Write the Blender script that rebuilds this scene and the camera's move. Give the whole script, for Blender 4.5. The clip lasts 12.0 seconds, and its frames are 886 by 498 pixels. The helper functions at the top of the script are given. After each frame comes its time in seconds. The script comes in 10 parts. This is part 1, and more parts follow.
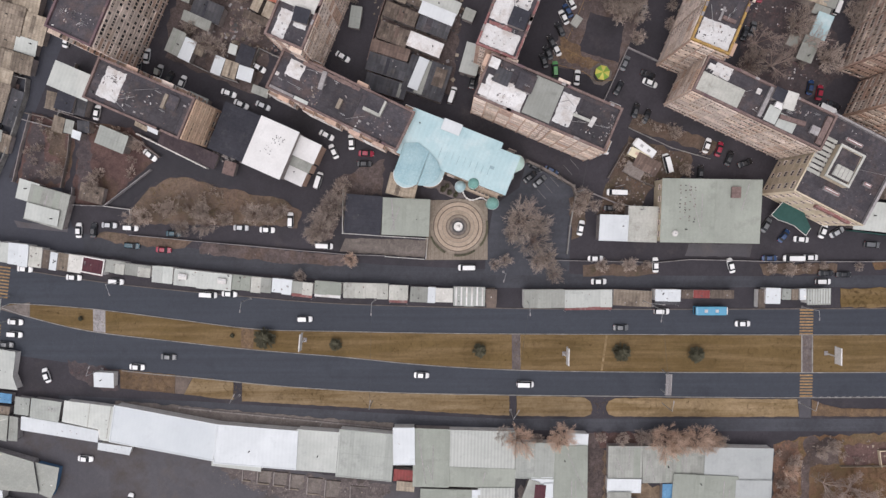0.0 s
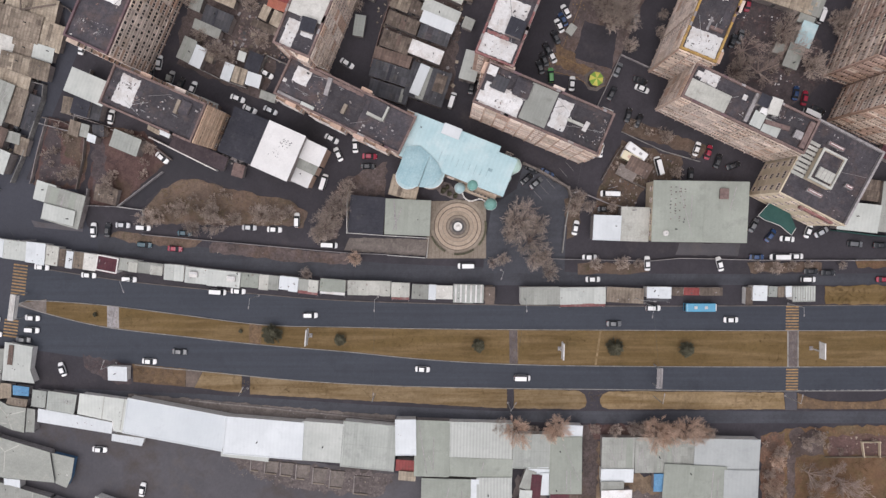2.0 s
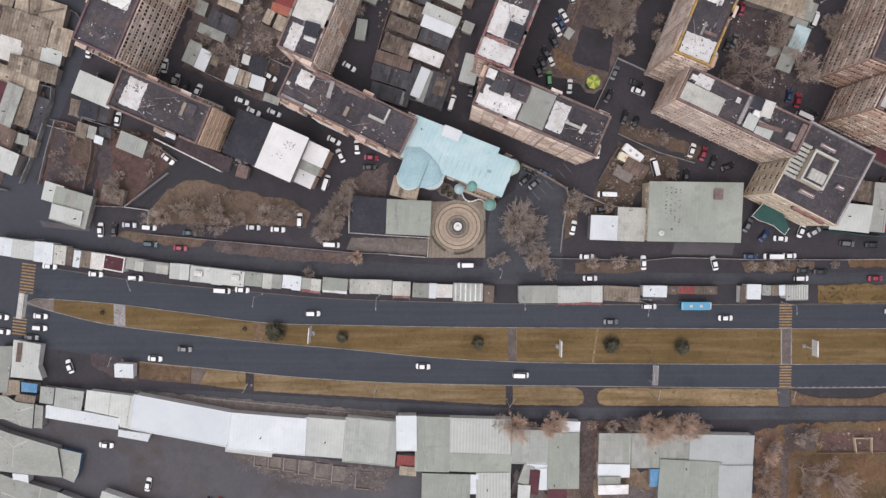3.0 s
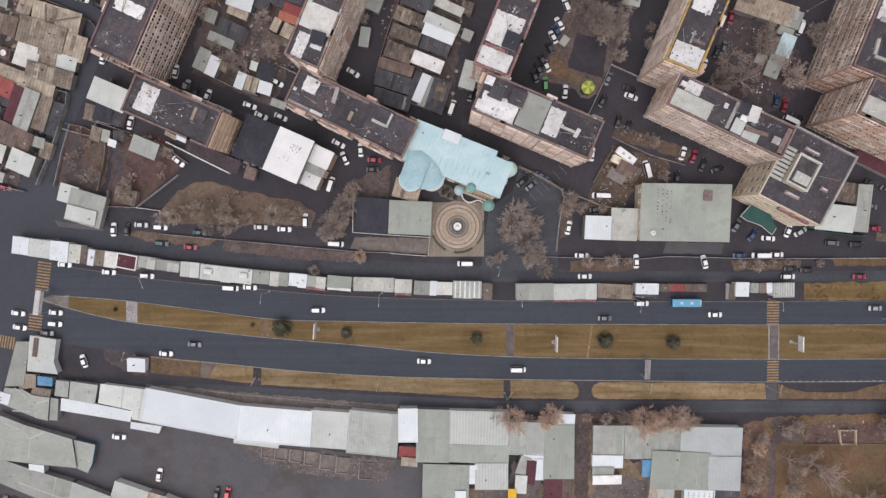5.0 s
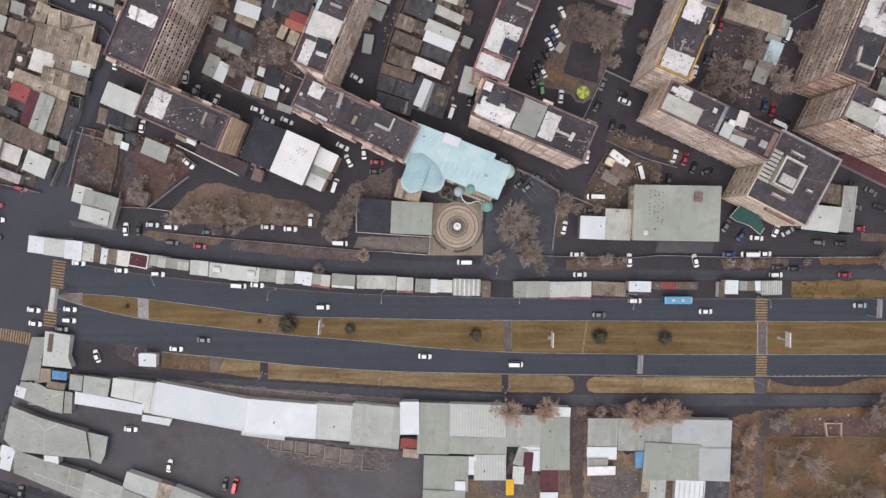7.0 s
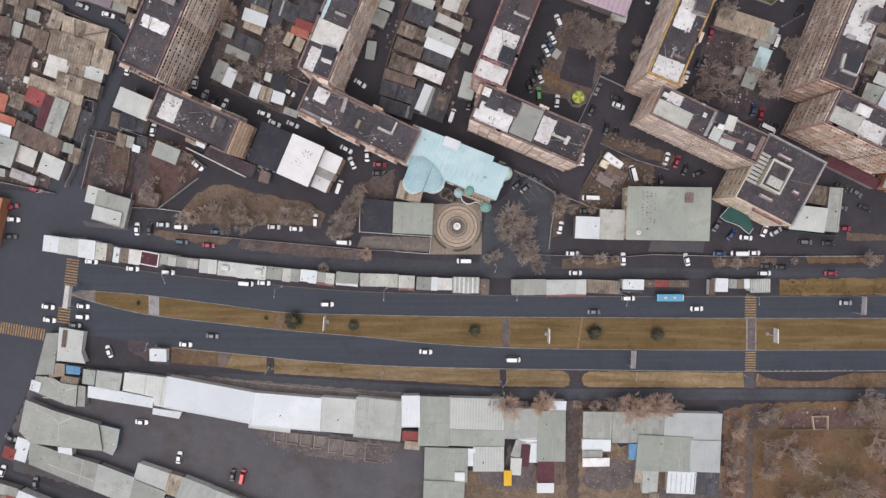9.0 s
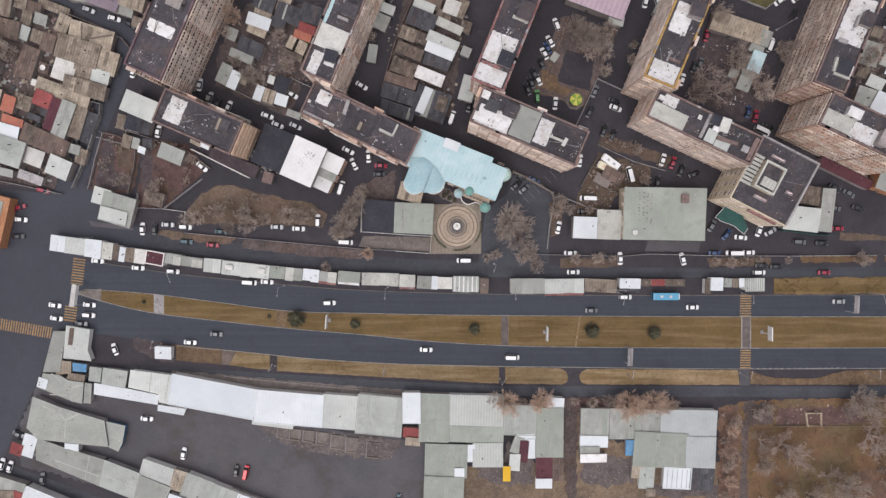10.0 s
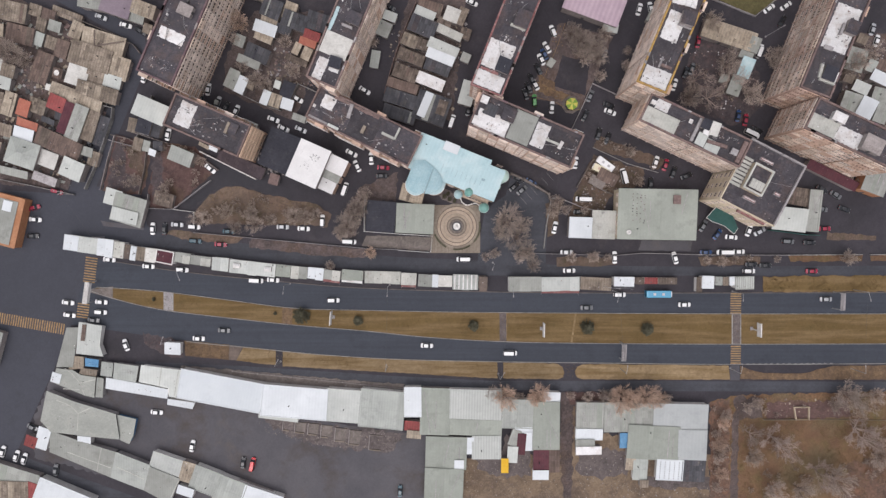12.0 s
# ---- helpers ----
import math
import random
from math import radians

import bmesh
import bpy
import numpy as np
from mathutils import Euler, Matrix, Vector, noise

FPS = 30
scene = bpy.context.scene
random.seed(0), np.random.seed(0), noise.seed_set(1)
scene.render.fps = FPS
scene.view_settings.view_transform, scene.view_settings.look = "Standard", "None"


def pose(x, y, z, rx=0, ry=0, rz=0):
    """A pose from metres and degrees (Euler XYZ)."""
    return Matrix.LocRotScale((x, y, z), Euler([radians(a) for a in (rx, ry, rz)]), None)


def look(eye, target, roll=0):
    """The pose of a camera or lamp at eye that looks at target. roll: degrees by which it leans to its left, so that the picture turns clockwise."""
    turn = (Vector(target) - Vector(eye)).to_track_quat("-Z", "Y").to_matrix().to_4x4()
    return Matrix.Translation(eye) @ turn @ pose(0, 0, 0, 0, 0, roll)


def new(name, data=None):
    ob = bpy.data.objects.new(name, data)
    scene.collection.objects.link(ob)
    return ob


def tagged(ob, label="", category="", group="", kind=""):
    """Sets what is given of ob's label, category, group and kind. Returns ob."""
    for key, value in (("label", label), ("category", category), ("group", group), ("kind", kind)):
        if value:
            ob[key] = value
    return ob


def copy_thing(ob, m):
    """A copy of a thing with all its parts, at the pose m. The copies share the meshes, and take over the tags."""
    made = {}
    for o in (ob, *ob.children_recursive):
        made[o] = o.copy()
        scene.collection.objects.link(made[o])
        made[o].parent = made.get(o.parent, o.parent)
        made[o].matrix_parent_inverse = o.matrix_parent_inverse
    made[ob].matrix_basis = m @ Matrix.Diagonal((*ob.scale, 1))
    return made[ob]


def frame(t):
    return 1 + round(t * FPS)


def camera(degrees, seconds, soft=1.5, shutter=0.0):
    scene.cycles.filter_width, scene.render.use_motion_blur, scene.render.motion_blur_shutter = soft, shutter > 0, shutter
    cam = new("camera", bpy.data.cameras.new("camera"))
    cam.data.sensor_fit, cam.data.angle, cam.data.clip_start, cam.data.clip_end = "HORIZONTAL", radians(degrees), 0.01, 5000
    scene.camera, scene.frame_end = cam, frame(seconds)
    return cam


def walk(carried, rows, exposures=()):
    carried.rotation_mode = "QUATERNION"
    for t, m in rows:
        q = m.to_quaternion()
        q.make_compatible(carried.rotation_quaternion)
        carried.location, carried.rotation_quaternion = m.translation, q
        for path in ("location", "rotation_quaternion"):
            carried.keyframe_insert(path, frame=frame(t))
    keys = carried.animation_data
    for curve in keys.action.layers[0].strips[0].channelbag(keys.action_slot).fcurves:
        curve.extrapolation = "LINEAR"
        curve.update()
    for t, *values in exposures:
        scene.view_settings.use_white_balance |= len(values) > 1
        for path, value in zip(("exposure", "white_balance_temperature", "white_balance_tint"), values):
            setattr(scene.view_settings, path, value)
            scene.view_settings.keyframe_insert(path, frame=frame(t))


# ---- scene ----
cam = camera(69.2, 12.0, soft=1.4)
PATH = []
for k in range(13):
    s = k / 12 - 1
    PATH.append((float(k), pose(0.208 * s, 0.014 * s, 227.0 + 45.1 * s, -2.347 + 0.051 * s, 0.536 + 0.096 * s, 0.128 * s)))
walk(cam, PATH, exposures=[(0.0, 0.0, 6400.0, 15.5), (12.0, 0.0, 6400.0, 15.5)])

# ---- overcast daylight ----
world = bpy.data.worlds.new("sky")
scene.world = world
world.use_nodes = True
wn, wl = world.node_tree.nodes, world.node_tree.links
wn.clear()
sky = wn.new("ShaderNodeTexSky")
sky.sky_type, sky.sun_disc = "NISHITA", False
sky.sun_elevation, sky.sun_rotation = radians(70), radians(204)
sky.air_density, sky.dust_density, sky.ozone_density = 1.0, 4.0, 1.0
grey = wn.new("ShaderNodeHueSaturation")
grey.inputs["Saturation"].default_value = 0.22
back = wn.new("ShaderNodeBackground")
back.inputs["Strength"].default_value = 0.155
wout = wn.new("ShaderNodeOutputWorld")
wl.new(sky.outputs[0], grey.inputs["Color"])
wl.new(grey.outputs[0], back.inputs["Color"])
wl.new(back.outputs[0], wout.inputs["Surface"])

sun = new("sun", bpy.data.lights.new("sun", "SUN"))
sun.data.energy, sun.data.angle, sun.data.color = 0.97, radians(80), (1.0, 0.97, 0.93)
sun.matrix_world = look((-25, -55, 160), (0, 0, 0))


# ---- materials ----
def material(name, a, b, size=6.0, grain=0.6, stain=None, stain_size=14.0, stain_amount=0.5, rough=0.85, bump=0.3,
             lines=0.0, line_dark=0.5, across=False, seams=0.0, metal=0.0, vary=0.12, streak=0.0, island=0.0, bands=None, stain2=None):
    """A weathered surface: two colours in patches of 'size' metres, fine grain, stains with a shape, and optional ribs every 'lines' metres
    along the thing's own axis and sheet seams every 'seams' metres along the other."""
    m = bpy.data.materials.new(name)
    m.use_nodes = True
    n, l = m.node_tree.nodes, m.node_tree.links
    bsdf = n["Principled BSDF"]
    bsdf.inputs["Roughness"].default_value, bsdf.inputs["Metallic"].default_value = rough, metal
    bsdf.inputs["Specular IOR Level"].default_value = 0.3
    co = n.new("ShaderNodeTexCoord")
    info = n.new("ShaderNodeObjectInfo")
    shift = n.new("ShaderNodeVectorMath")
    shift.operation = "MULTIPLY_ADD"
    geo = n.new("ShaderNodeNewGeometry")
    l.new(geo.outputs["Position"], shift.inputs[0])
    shift.inputs[1].default_value = (1, 1, 1)
    off = n.new("ShaderNodeVectorMath")
    off.operation = "SCALE"
    off.inputs[0].default_value = (37, 91, 53)
    l.new(info.outputs["Random"], off.inputs["Scale"])
    l.new(off.outputs[0], shift.inputs[2])

    def noise_of(scale, detail, rough_in=0.6):
        t = n.new("ShaderNodeTexNoise")
        t.inputs["Scale"].default_value, t.inputs["Detail"].default_value, t.inputs["Roughness"].default_value = scale, detail, rough_in
        l.new(shift.outputs[0], t.inputs["Vector"])
        return t.outputs[0]

    def ramp(value, lo, hi):
        r = n.new("ShaderNodeMapRange")
        r.inputs["From Min"].default_value, r.inputs["From Max"].default_value = lo, hi
        l.new(value, r.inputs["Value"])
        return r.outputs[0]

    def mix(fac, x, y, mode="MIX"):
        k = n.new("ShaderNodeMix")
        k.data_type, k.blend_type = "RGBA", mode
        for sock, v in ((k.inputs["Factor"], fac), (k.inputs["A"], x), (k.inputs["B"], y)):
            if isinstance(v, (tuple, float, int)):
                sock.default_value = (*v, 1) if isinstance(v, tuple) else v
            else:
                l.new(v, sock)
        return k.outputs["Result"]

    big, fine = noise_of(1 / size, 5), noise_of(2.2, 6, 0.7)
    colour = mix(ramp(big, 0.38, 0.62), a, b)
    if stain:
        colour = mix(ramp(noise_of(1 / stain_size * 2.3, 8, 0.72), 0.66 - 0.3 * stain_amount, 0.80 - 0.2 * stain_amount), colour, stain)
    if stain2:
        # a second growth or spill, in larger and softer shapes
        tint, wide, much = stain2
        colour = mix(ramp(noise_of(1 / wide, 7, 0.66), 0.64 - 0.28 * much, 0.78 - 0.2 * much), colour, tint)
    if streak:
        # faint long wheel tracks along the road
        longways = n.new("ShaderNodeVectorMath")
        longways.operation = "MULTIPLY"
        longways.inputs[1].default_value = (0.02, 0.75, 0.0)
        l.new(geo.outputs["Position"], longways.inputs[0])
        track = n.new("ShaderNodeTexNoise")
        track.inputs["Scale"].default_value, track.inputs["Detail"].default_value = 1.0, 4.0
        l.new(longways.outputs[0], track.inputs["Vector"])
        colour = mix(streak, colour, ramp(track.outputs[0], 0.3, 0.7), "SOFT_LIGHT")
    if bands:
        # long soft stripes of another growth along the strip
        run = n.new("ShaderNodeVectorMath")
        run.operation = "MULTIPLY"
        run.inputs[1].default_value = (0.035, 0.42, 0.0)
        l.new(geo.outputs["Position"], run.inputs[0])
        wide = n.new("ShaderNodeTexNoise")
        wide.inputs["Scale"].default_value, wide.inputs["Detail"].default_value, wide.inputs["Roughness"].default_value = 1.0, 5.0, 0.62
        l.new(run.outputs[0], wide.inputs["Vector"])
        colour = mix(ramp(wide.outputs[0], 0.44, 0.62), colour, bands)
    speck = n.new("ShaderNodeTexVoronoi")
    speck.inputs["Scale"].default_value = 1.3
    l.new(shift.outputs[0], speck.inputs["Vector"])
    shade = n.new("ShaderNodeRGBToBW")
    l.new(speck.outputs["Color"], shade.inputs[0])
    colour = mix(0.3 * grain, colour, shade.outputs[0], "SOFT_LIGHT")
    g = n.new("ShaderNodeMapRange")
    g.inputs["From Min"].default_value, g.inputs["From Max"].default_value = 0.3, 0.7
    g.inputs["To Min"].default_value, g.inputs["To Max"].default_value = 1 - 0.5 * grain, 1 + 0.35 * grain
    l.new(fine, g.inputs["Value"])
    own = n.new("ShaderNodeMapRange")
    own.inputs["To Min"].default_value, own.inputs["To Max"].default_value = 1 - vary, 1 + vary
    l.new(info.outputs["Random"], own.inputs["Value"])
    both = n.new("ShaderNodeMath")
    both.operation = "MULTIPLY"
    l.new(g.outputs[0], both.inputs[0]), l.new(own.outputs[0], both.inputs[1])
    if island:
        # each sheet of a roof has weathered its own way
        piece, more = n.new("ShaderNodeMapRange"), n.new("ShaderNodeMath")
        piece.inputs["To Min"].default_value, piece.inputs["To Max"].default_value = 1 - island, 1 + island
        more.operation = "MULTIPLY"
        l.new(geo.outputs["Random Per Island"], piece.inputs["Value"])
        l.new(both.outputs[0], more.inputs[0]), l.new(piece.outputs[0], more.inputs[1])
        both = more
    scaled = n.new("ShaderNodeVectorMath")
    scaled.operation = "SCALE"
    l.new(colour, scaled.inputs[0]), l.new(both.outputs[0], scaled.inputs["Scale"])
    colour, height = scaled.outputs[0], fine
    sep = n.new("ShaderNodeSeparateXYZ")
    l.new(co.outputs["Object"], sep.inputs[0])

    def teeth(out, step, width):
        w = n.new("ShaderNodeMath")
        w.operation = "PINGPONG"
        w.inputs[1].default_value = step / 2
        l.new(out, w.inputs[0])
        return ramp(w.outputs[0], 0, width)

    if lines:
        # colour darkens towards the low line between ribs; the bump follows it
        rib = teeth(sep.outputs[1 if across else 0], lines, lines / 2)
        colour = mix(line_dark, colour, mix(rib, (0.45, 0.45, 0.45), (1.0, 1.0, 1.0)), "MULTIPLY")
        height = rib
    if seams:
        gap = teeth(sep.outputs[0 if across else 1], seams, 0.12)
        colour = mix(0.2, colour, mix(gap, (0.35, 0.35, 0.35), (1.0, 1.0, 1.0)), "MULTIPLY")
    l.new(colour, bsdf.inputs["Base Color"])
    bp = n.new("ShaderNodeBump")
    bp.inputs["Strength"].default_value, bp.inputs["Distance"].default_value = bump, 0.06
    l.new(height, bp.inputs["Height"])
    l.new(bp.outputs[0], bsdf.inputs["Normal"])
    return m


M = {}
# ground
M["yard"] = material("yard_asphalt", (0.033, 0.030, 0.036), (0.045, 0.040, 0.047), 16, 0.35, (0.060, 0.050, 0.052), 20, 0.34, rough=0.75, stain2=((0.028, 0.026, 0.030), 12, 0.5))
M["asphalt"] = material("road_asphalt", (0.043, 0.049, 0.063), (0.050, 0.057, 0.072), 26, 0.2, (0.035, 0.040, 0.052), 30, 0.4, rough=0.7, streak=0.12)
M["junction"] = material("junction_asphalt", (0.041, 0.043, 0.054), (0.049, 0.051, 0.064), 22, 0.2, (0.041, 0.043, 0.052), 26, 0.4, rough=0.7)
M["lane"] = material("service_asphalt", (0.048, 0.050, 0.060), (0.059, 0.061, 0.072), 16, 0.3, (0.039, 0.040, 0.047), 20, 0.5, rough=0.7, streak=0.12)
M["dirt"] = material("bare_earth", (0.101, 0.062, 0.057), (0.136, 0.083, 0.074), 6, 0.7, (0.072, 0.047, 0.044), 10, 0.5, rough=0.95, bump=0.6, stain2=((0.114, 0.078, 0.052), 9, 0.5))
M["mud"] = material("muddy_yard", (0.074, 0.071, 0.079), (0.097, 0.092, 0.099), 22, 0.2, (0.105, 0.092, 0.086), 30, 0.34, rough=0.85, stain2=((0.070, 0.057, 0.052), 16, 0.5))
M["grass"] = material("dry_grass", (0.114, 0.075, 0.031), (0.141, 0.094, 0.039), 12, 0.3, (0.096, 0.068, 0.028), 16, 0.42, rough=1.0, bump=0.6, bands=(0.175, 0.119, 0.059))
M["straw"] = material("pale_straw_grass", (0.234, 0.168, 0.094), (0.276, 0.201, 0.118), 7, 0.4, (0.190, 0.131, 0.071), 9, 0.42, rough=1.0, bump=0.6, bands=(0.166, 0.112, 0.054))
M["scrub"] = material("brown_scrub", (0.127, 0.073, 0.046), (0.168, 0.102, 0.057), 8, 0.6, (0.116, 0.091, 0.040), 13, 0.56, rough=1.0, bump=0.8, stain2=((0.133, 0.100, 0.059), 14, 0.5))
M["pale_dirt"] = material("pale_trampled_earth", (0.123, 0.089, 0.063), (0.185, 0.134, 0.091), 9, 0.6, (0.089, 0.069, 0.057), 16, 0.58, rough=0.95, bump=0.6, stain2=((0.234, 0.173, 0.118), 13, 0.42))
M["litter"] = material("leaf_littered_earth", (0.102, 0.075, 0.060), (0.146, 0.106, 0.080), 5, 0.7, (0.089, 0.074, 0.044), 8, 0.5, rough=1.0, bump=0.8, stain2=((0.133, 0.089, 0.066), 8, 0.5))
M["orange_wall"] = material("orange_brown_wall", (0.36, 0.165, 0.085), (0.42, 0.21, 0.115), 4, 0.3, (0.28, 0.14, 0.08), 5, 0.4)
M["dirt_grass"] = material("thin_grass_on_earth", (0.125, 0.085, 0.056), (0.172, 0.114, 0.068), 3, 0.6, (0.096, 0.065, 0.054), 5, 0.5, rough=1.0, bump=0.8, stain2=((0.208, 0.140, 0.082), 4, 0.4))
M["litter_earth"] = material("dark_littered_earth", (0.064, 0.053, 0.056), (0.088, 0.071, 0.072), 3, 0.6, (0.130, 0.077, 0.072), 4, 0.4, rough=0.95)
M["russet_earth"] = material("russet_weedy_earth", (0.112, 0.074, 0.058), (0.172, 0.102, 0.072), 4, 0.8, (0.089, 0.067, 0.055), 7, 0.5, rough=1.0, bump=0.8, stain2=((0.198, 0.102, 0.064), 6, 0.35))
M["trodden"] = material("trodden_grey_earth", (0.116, 0.097, 0.094), (0.156, 0.130, 0.122), 4, 0.6, (0.094, 0.077, 0.074), 6, 0.45, rough=0.95)
M["paving"] = material("worn_paving", (0.143, 0.123, 0.110), (0.195, 0.167, 0.150), 5, 0.5, (0.092, 0.079, 0.072), 8, 0.45, rough=0.9)
M["kerb"] = material("kerb_concrete", (0.24, 0.23, 0.22), (0.32, 0.31, 0.29), 4, 0.5, (0.13, 0.12, 0.11), 5, 0.5)
M["concrete"] = material("grey_concrete", (0.277, 0.261, 0.260), (0.369, 0.345, 0.340), 5, 0.5, (0.184, 0.167, 0.165), 7, 0.45)
M["yellow"] = material("yellow_road_paint", (0.36, 0.225, 0.095), (0.28, 0.18, 0.09), 2, 0.7, (0.11, 0.095, 0.085), 3, 0.5)
# roofs
M["bitumen"] = material("bitumen_felt", (0.052, 0.048, 0.055), (0.075, 0.068, 0.076), 6, 0.5, (0.130, 0.108, 0.110), 7, 0.42, bump=0.4, seams=1.0, stain2=((0.092, 0.069, 0.066), 5, 0.5))
M["maroon_felt"] = material("dark_maroon_felt", (0.048, 0.037, 0.042), (0.067, 0.051, 0.056), 4, 0.5, (0.088, 0.067, 0.066), 5, 0.4, bump=0.4)
# asphalt clearly darker than the yard around it, and a little smoother
M["darker_asphalt"] = material("very_dark_asphalt", (0.022, 0.021, 0.027), (0.029, 0.027, 0.033), 9, 0.25, (0.042, 0.036, 0.041), 12, 0.4, rough=0.6)
M["dark_felt"] = material("new_dark_felt", (0.032, 0.033, 0.042), (0.044, 0.044, 0.054), 6, 0.4, (0.067, 0.064, 0.068), 6, 0.3, seams=1.0)
M["old_felt"] = material("old_dark_felt", (0.047, 0.043, 0.048), (0.065, 0.059, 0.065), 5, 0.5, (0.111, 0.095, 0.092), 6, 0.34, bump=0.4, seams=1.0, stain2=((0.087, 0.068, 0.065), 4, 0.42))
M["white_coat"] = material("white_roof_paint", (0.60, 0.59, 0.575), (0.66, 0.65, 0.635), 5, 0.12, (0.53, 0.52, 0.505), 5, 0.3)
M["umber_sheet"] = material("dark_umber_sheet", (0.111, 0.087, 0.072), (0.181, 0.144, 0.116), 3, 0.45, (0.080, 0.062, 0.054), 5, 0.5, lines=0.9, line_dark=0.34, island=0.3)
M["whitewash"] = material("whitewashed_felt", (0.62, 0.61, 0.595), (0.70, 0.69, 0.68), 4, 0.25, (0.21, 0.18, 0.165), 4, 0.24, stain2=((0.50, 0.455, 0.42), 3, 0.55))
M["white_sheet"] = material("white_sheet", (0.56, 0.59, 0.60), (0.63, 0.66, 0.67), 9, 0.04, (0.50, 0.53, 0.54), 12, 0.35, rough=0.5, lines=1.1, line_dark=0.035, vary=0.05, island=0.03)
M["pale_white"] = material("pale_white_sheet", (0.515, 0.552, 0.568), (0.555, 0.590, 0.602), 10, 0.04, (0.49, 0.52, 0.535), 12, 0.35, rough=0.5, lines=1.1, line_dark=0.02, vary=0.03)
M["pale_sheet"] = material("pale_grey_sheet", (0.429, 0.448, 0.417), (0.505, 0.523, 0.488), 8, 0.08, (0.353, 0.370, 0.352), 9, 0.4, rough=0.5, lines=1.0, line_dark=0.10, island=0.04)
M["rib_sheet"] = material("deep_ribbed_sheet", (0.434, 0.452, 0.420), (0.495, 0.512, 0.478), 8, 0.08, (0.374, 0.390, 0.367), 9, 0.4, rough=0.5, lines=0.95, line_dark=0.34)
M["smooth_grey"] = material("smooth_grey_sheet", (0.345, 0.365, 0.358), (0.390, 0.408, 0.400), 9, 0.07, (0.31, 0.325, 0.32), 10, 0.4, rough=0.5, lines=1.2, line_dark=0.04, vary=0.05)
M["zinc"] = material("zinc_sheet", (0.311, 0.330, 0.301), (0.372, 0.390, 0.357), 7, 0.09, (0.253, 0.265, 0.246), 9, 0.45, rough=0.5, lines=0.9, line_dark=0.12, seams=7.0, island=0.05)
M["slate"] = material("fibre_cement_sheet", (0.278, 0.286, 0.258), (0.334, 0.341, 0.310), 6, 0.10, (0.223, 0.226, 0.203), 8, 0.45, lines=0.8, line_dark=0.10, island=0.07)
M["green_grey"] = material("grey_green_sheet", (0.273, 0.292, 0.253), (0.318, 0.338, 0.295), 8, 0.11, (0.237, 0.252, 0.220), 9, 0.45, lines=1.1, line_dark=0.05, vary=0.06, island=0.035)
M["market_grey"] = material("grey_felt_sheet", (0.295, 0.306, 0.275), (0.343, 0.352, 0.318), 7, 0.25, (0.385, 0.380, 0.338), 9, 0.36, vary=0.06, island=0.03)
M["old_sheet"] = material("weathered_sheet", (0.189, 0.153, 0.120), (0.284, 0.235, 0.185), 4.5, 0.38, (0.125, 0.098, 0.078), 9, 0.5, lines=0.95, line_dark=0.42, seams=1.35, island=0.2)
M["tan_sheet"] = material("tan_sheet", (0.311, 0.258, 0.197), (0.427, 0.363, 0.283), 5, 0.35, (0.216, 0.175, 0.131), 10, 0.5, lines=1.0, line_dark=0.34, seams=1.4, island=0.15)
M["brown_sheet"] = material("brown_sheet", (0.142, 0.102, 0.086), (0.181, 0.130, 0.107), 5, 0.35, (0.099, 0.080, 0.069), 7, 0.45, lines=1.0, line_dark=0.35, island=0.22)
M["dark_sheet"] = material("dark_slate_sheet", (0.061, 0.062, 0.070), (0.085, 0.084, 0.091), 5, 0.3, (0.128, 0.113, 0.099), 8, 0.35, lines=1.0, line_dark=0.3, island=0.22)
M["red_sheet"] = material("dull_red_sheet", (0.24, 0.058, 0.055), (0.29, 0.080, 0.075), 4, 0.3, (0.17, 0.07, 0.062), 5, 0.45, lines=0.9, line_dark=0.3)
M["maroon_sheet"] = material("maroon_sheet", (0.088, 0.030, 0.040), (0.115, 0.042, 0.05), 4, 0.3, (0.085, 0.05, 0.052), 5, 0.4, lines=0.9, line_dark=0.2)
M["orange_sheet"] = material("orange_tile_sheet", (0.36, 0.125, 0.085), (0.42, 0.16, 0.11), 4, 0.3, (0.26, 0.12, 0.09), 5, 0.35, lines=0.5, line_dark=0.3)
M["pink_sheet"] = material("pale_pink_sheet", (0.42, 0.32, 0.37), (0.48, 0.37, 0.42), 5, 0.15, lines=1.6, line_dark=0.3)
M["mauve"] = material("dull_mauve_roof", (0.175, 0.140, 0.165), (0.21, 0.17, 0.195), 5, 0.2, (0.15, 0.125, 0.14), 6, 0.3)
M["blue_sheet"] = material("blue_tarpaulin", (0.085, 0.205, 0.345), (0.125, 0.26, 0.40), 3, 0.4)
M["yellow_sheet"] = material("yellow_sheet", (0.72, 0.42, 0.03), (0.78, 0.48, 0.05), 3, 0.2)
M["copper"] = material("pale_turquoise_roof", (0.345, 0.490, 0.515), (0.42, 0.555, 0.570), 9, 0.12, (0.30, 0.435, 0.465), 9, 0.36, rough=0.6, lines=1.2, line_dark=0.07, stain2=((0.475, 0.575, 0.580), 6, 0.45))
M["copper_deep"] = material("turquoise_vault_roof", (0.30, 0.46, 0.50), (0.37, 0.525, 0.555), 4, 0.25, (0.42, 0.56, 0.58), 5, 0.4, rough=0.6, lines=0.8, line_dark=0.08)
M["copper_edge"] = material("grey_turquoise_seam", (0.29, 0.40, 0.43), (0.34, 0.46, 0.485), 3, 0.3)
M["green_copper"] = material("green_turquoise_roof", (0.13, 0.285, 0.25), (0.18, 0.34, 0.30), 3, 0.3)
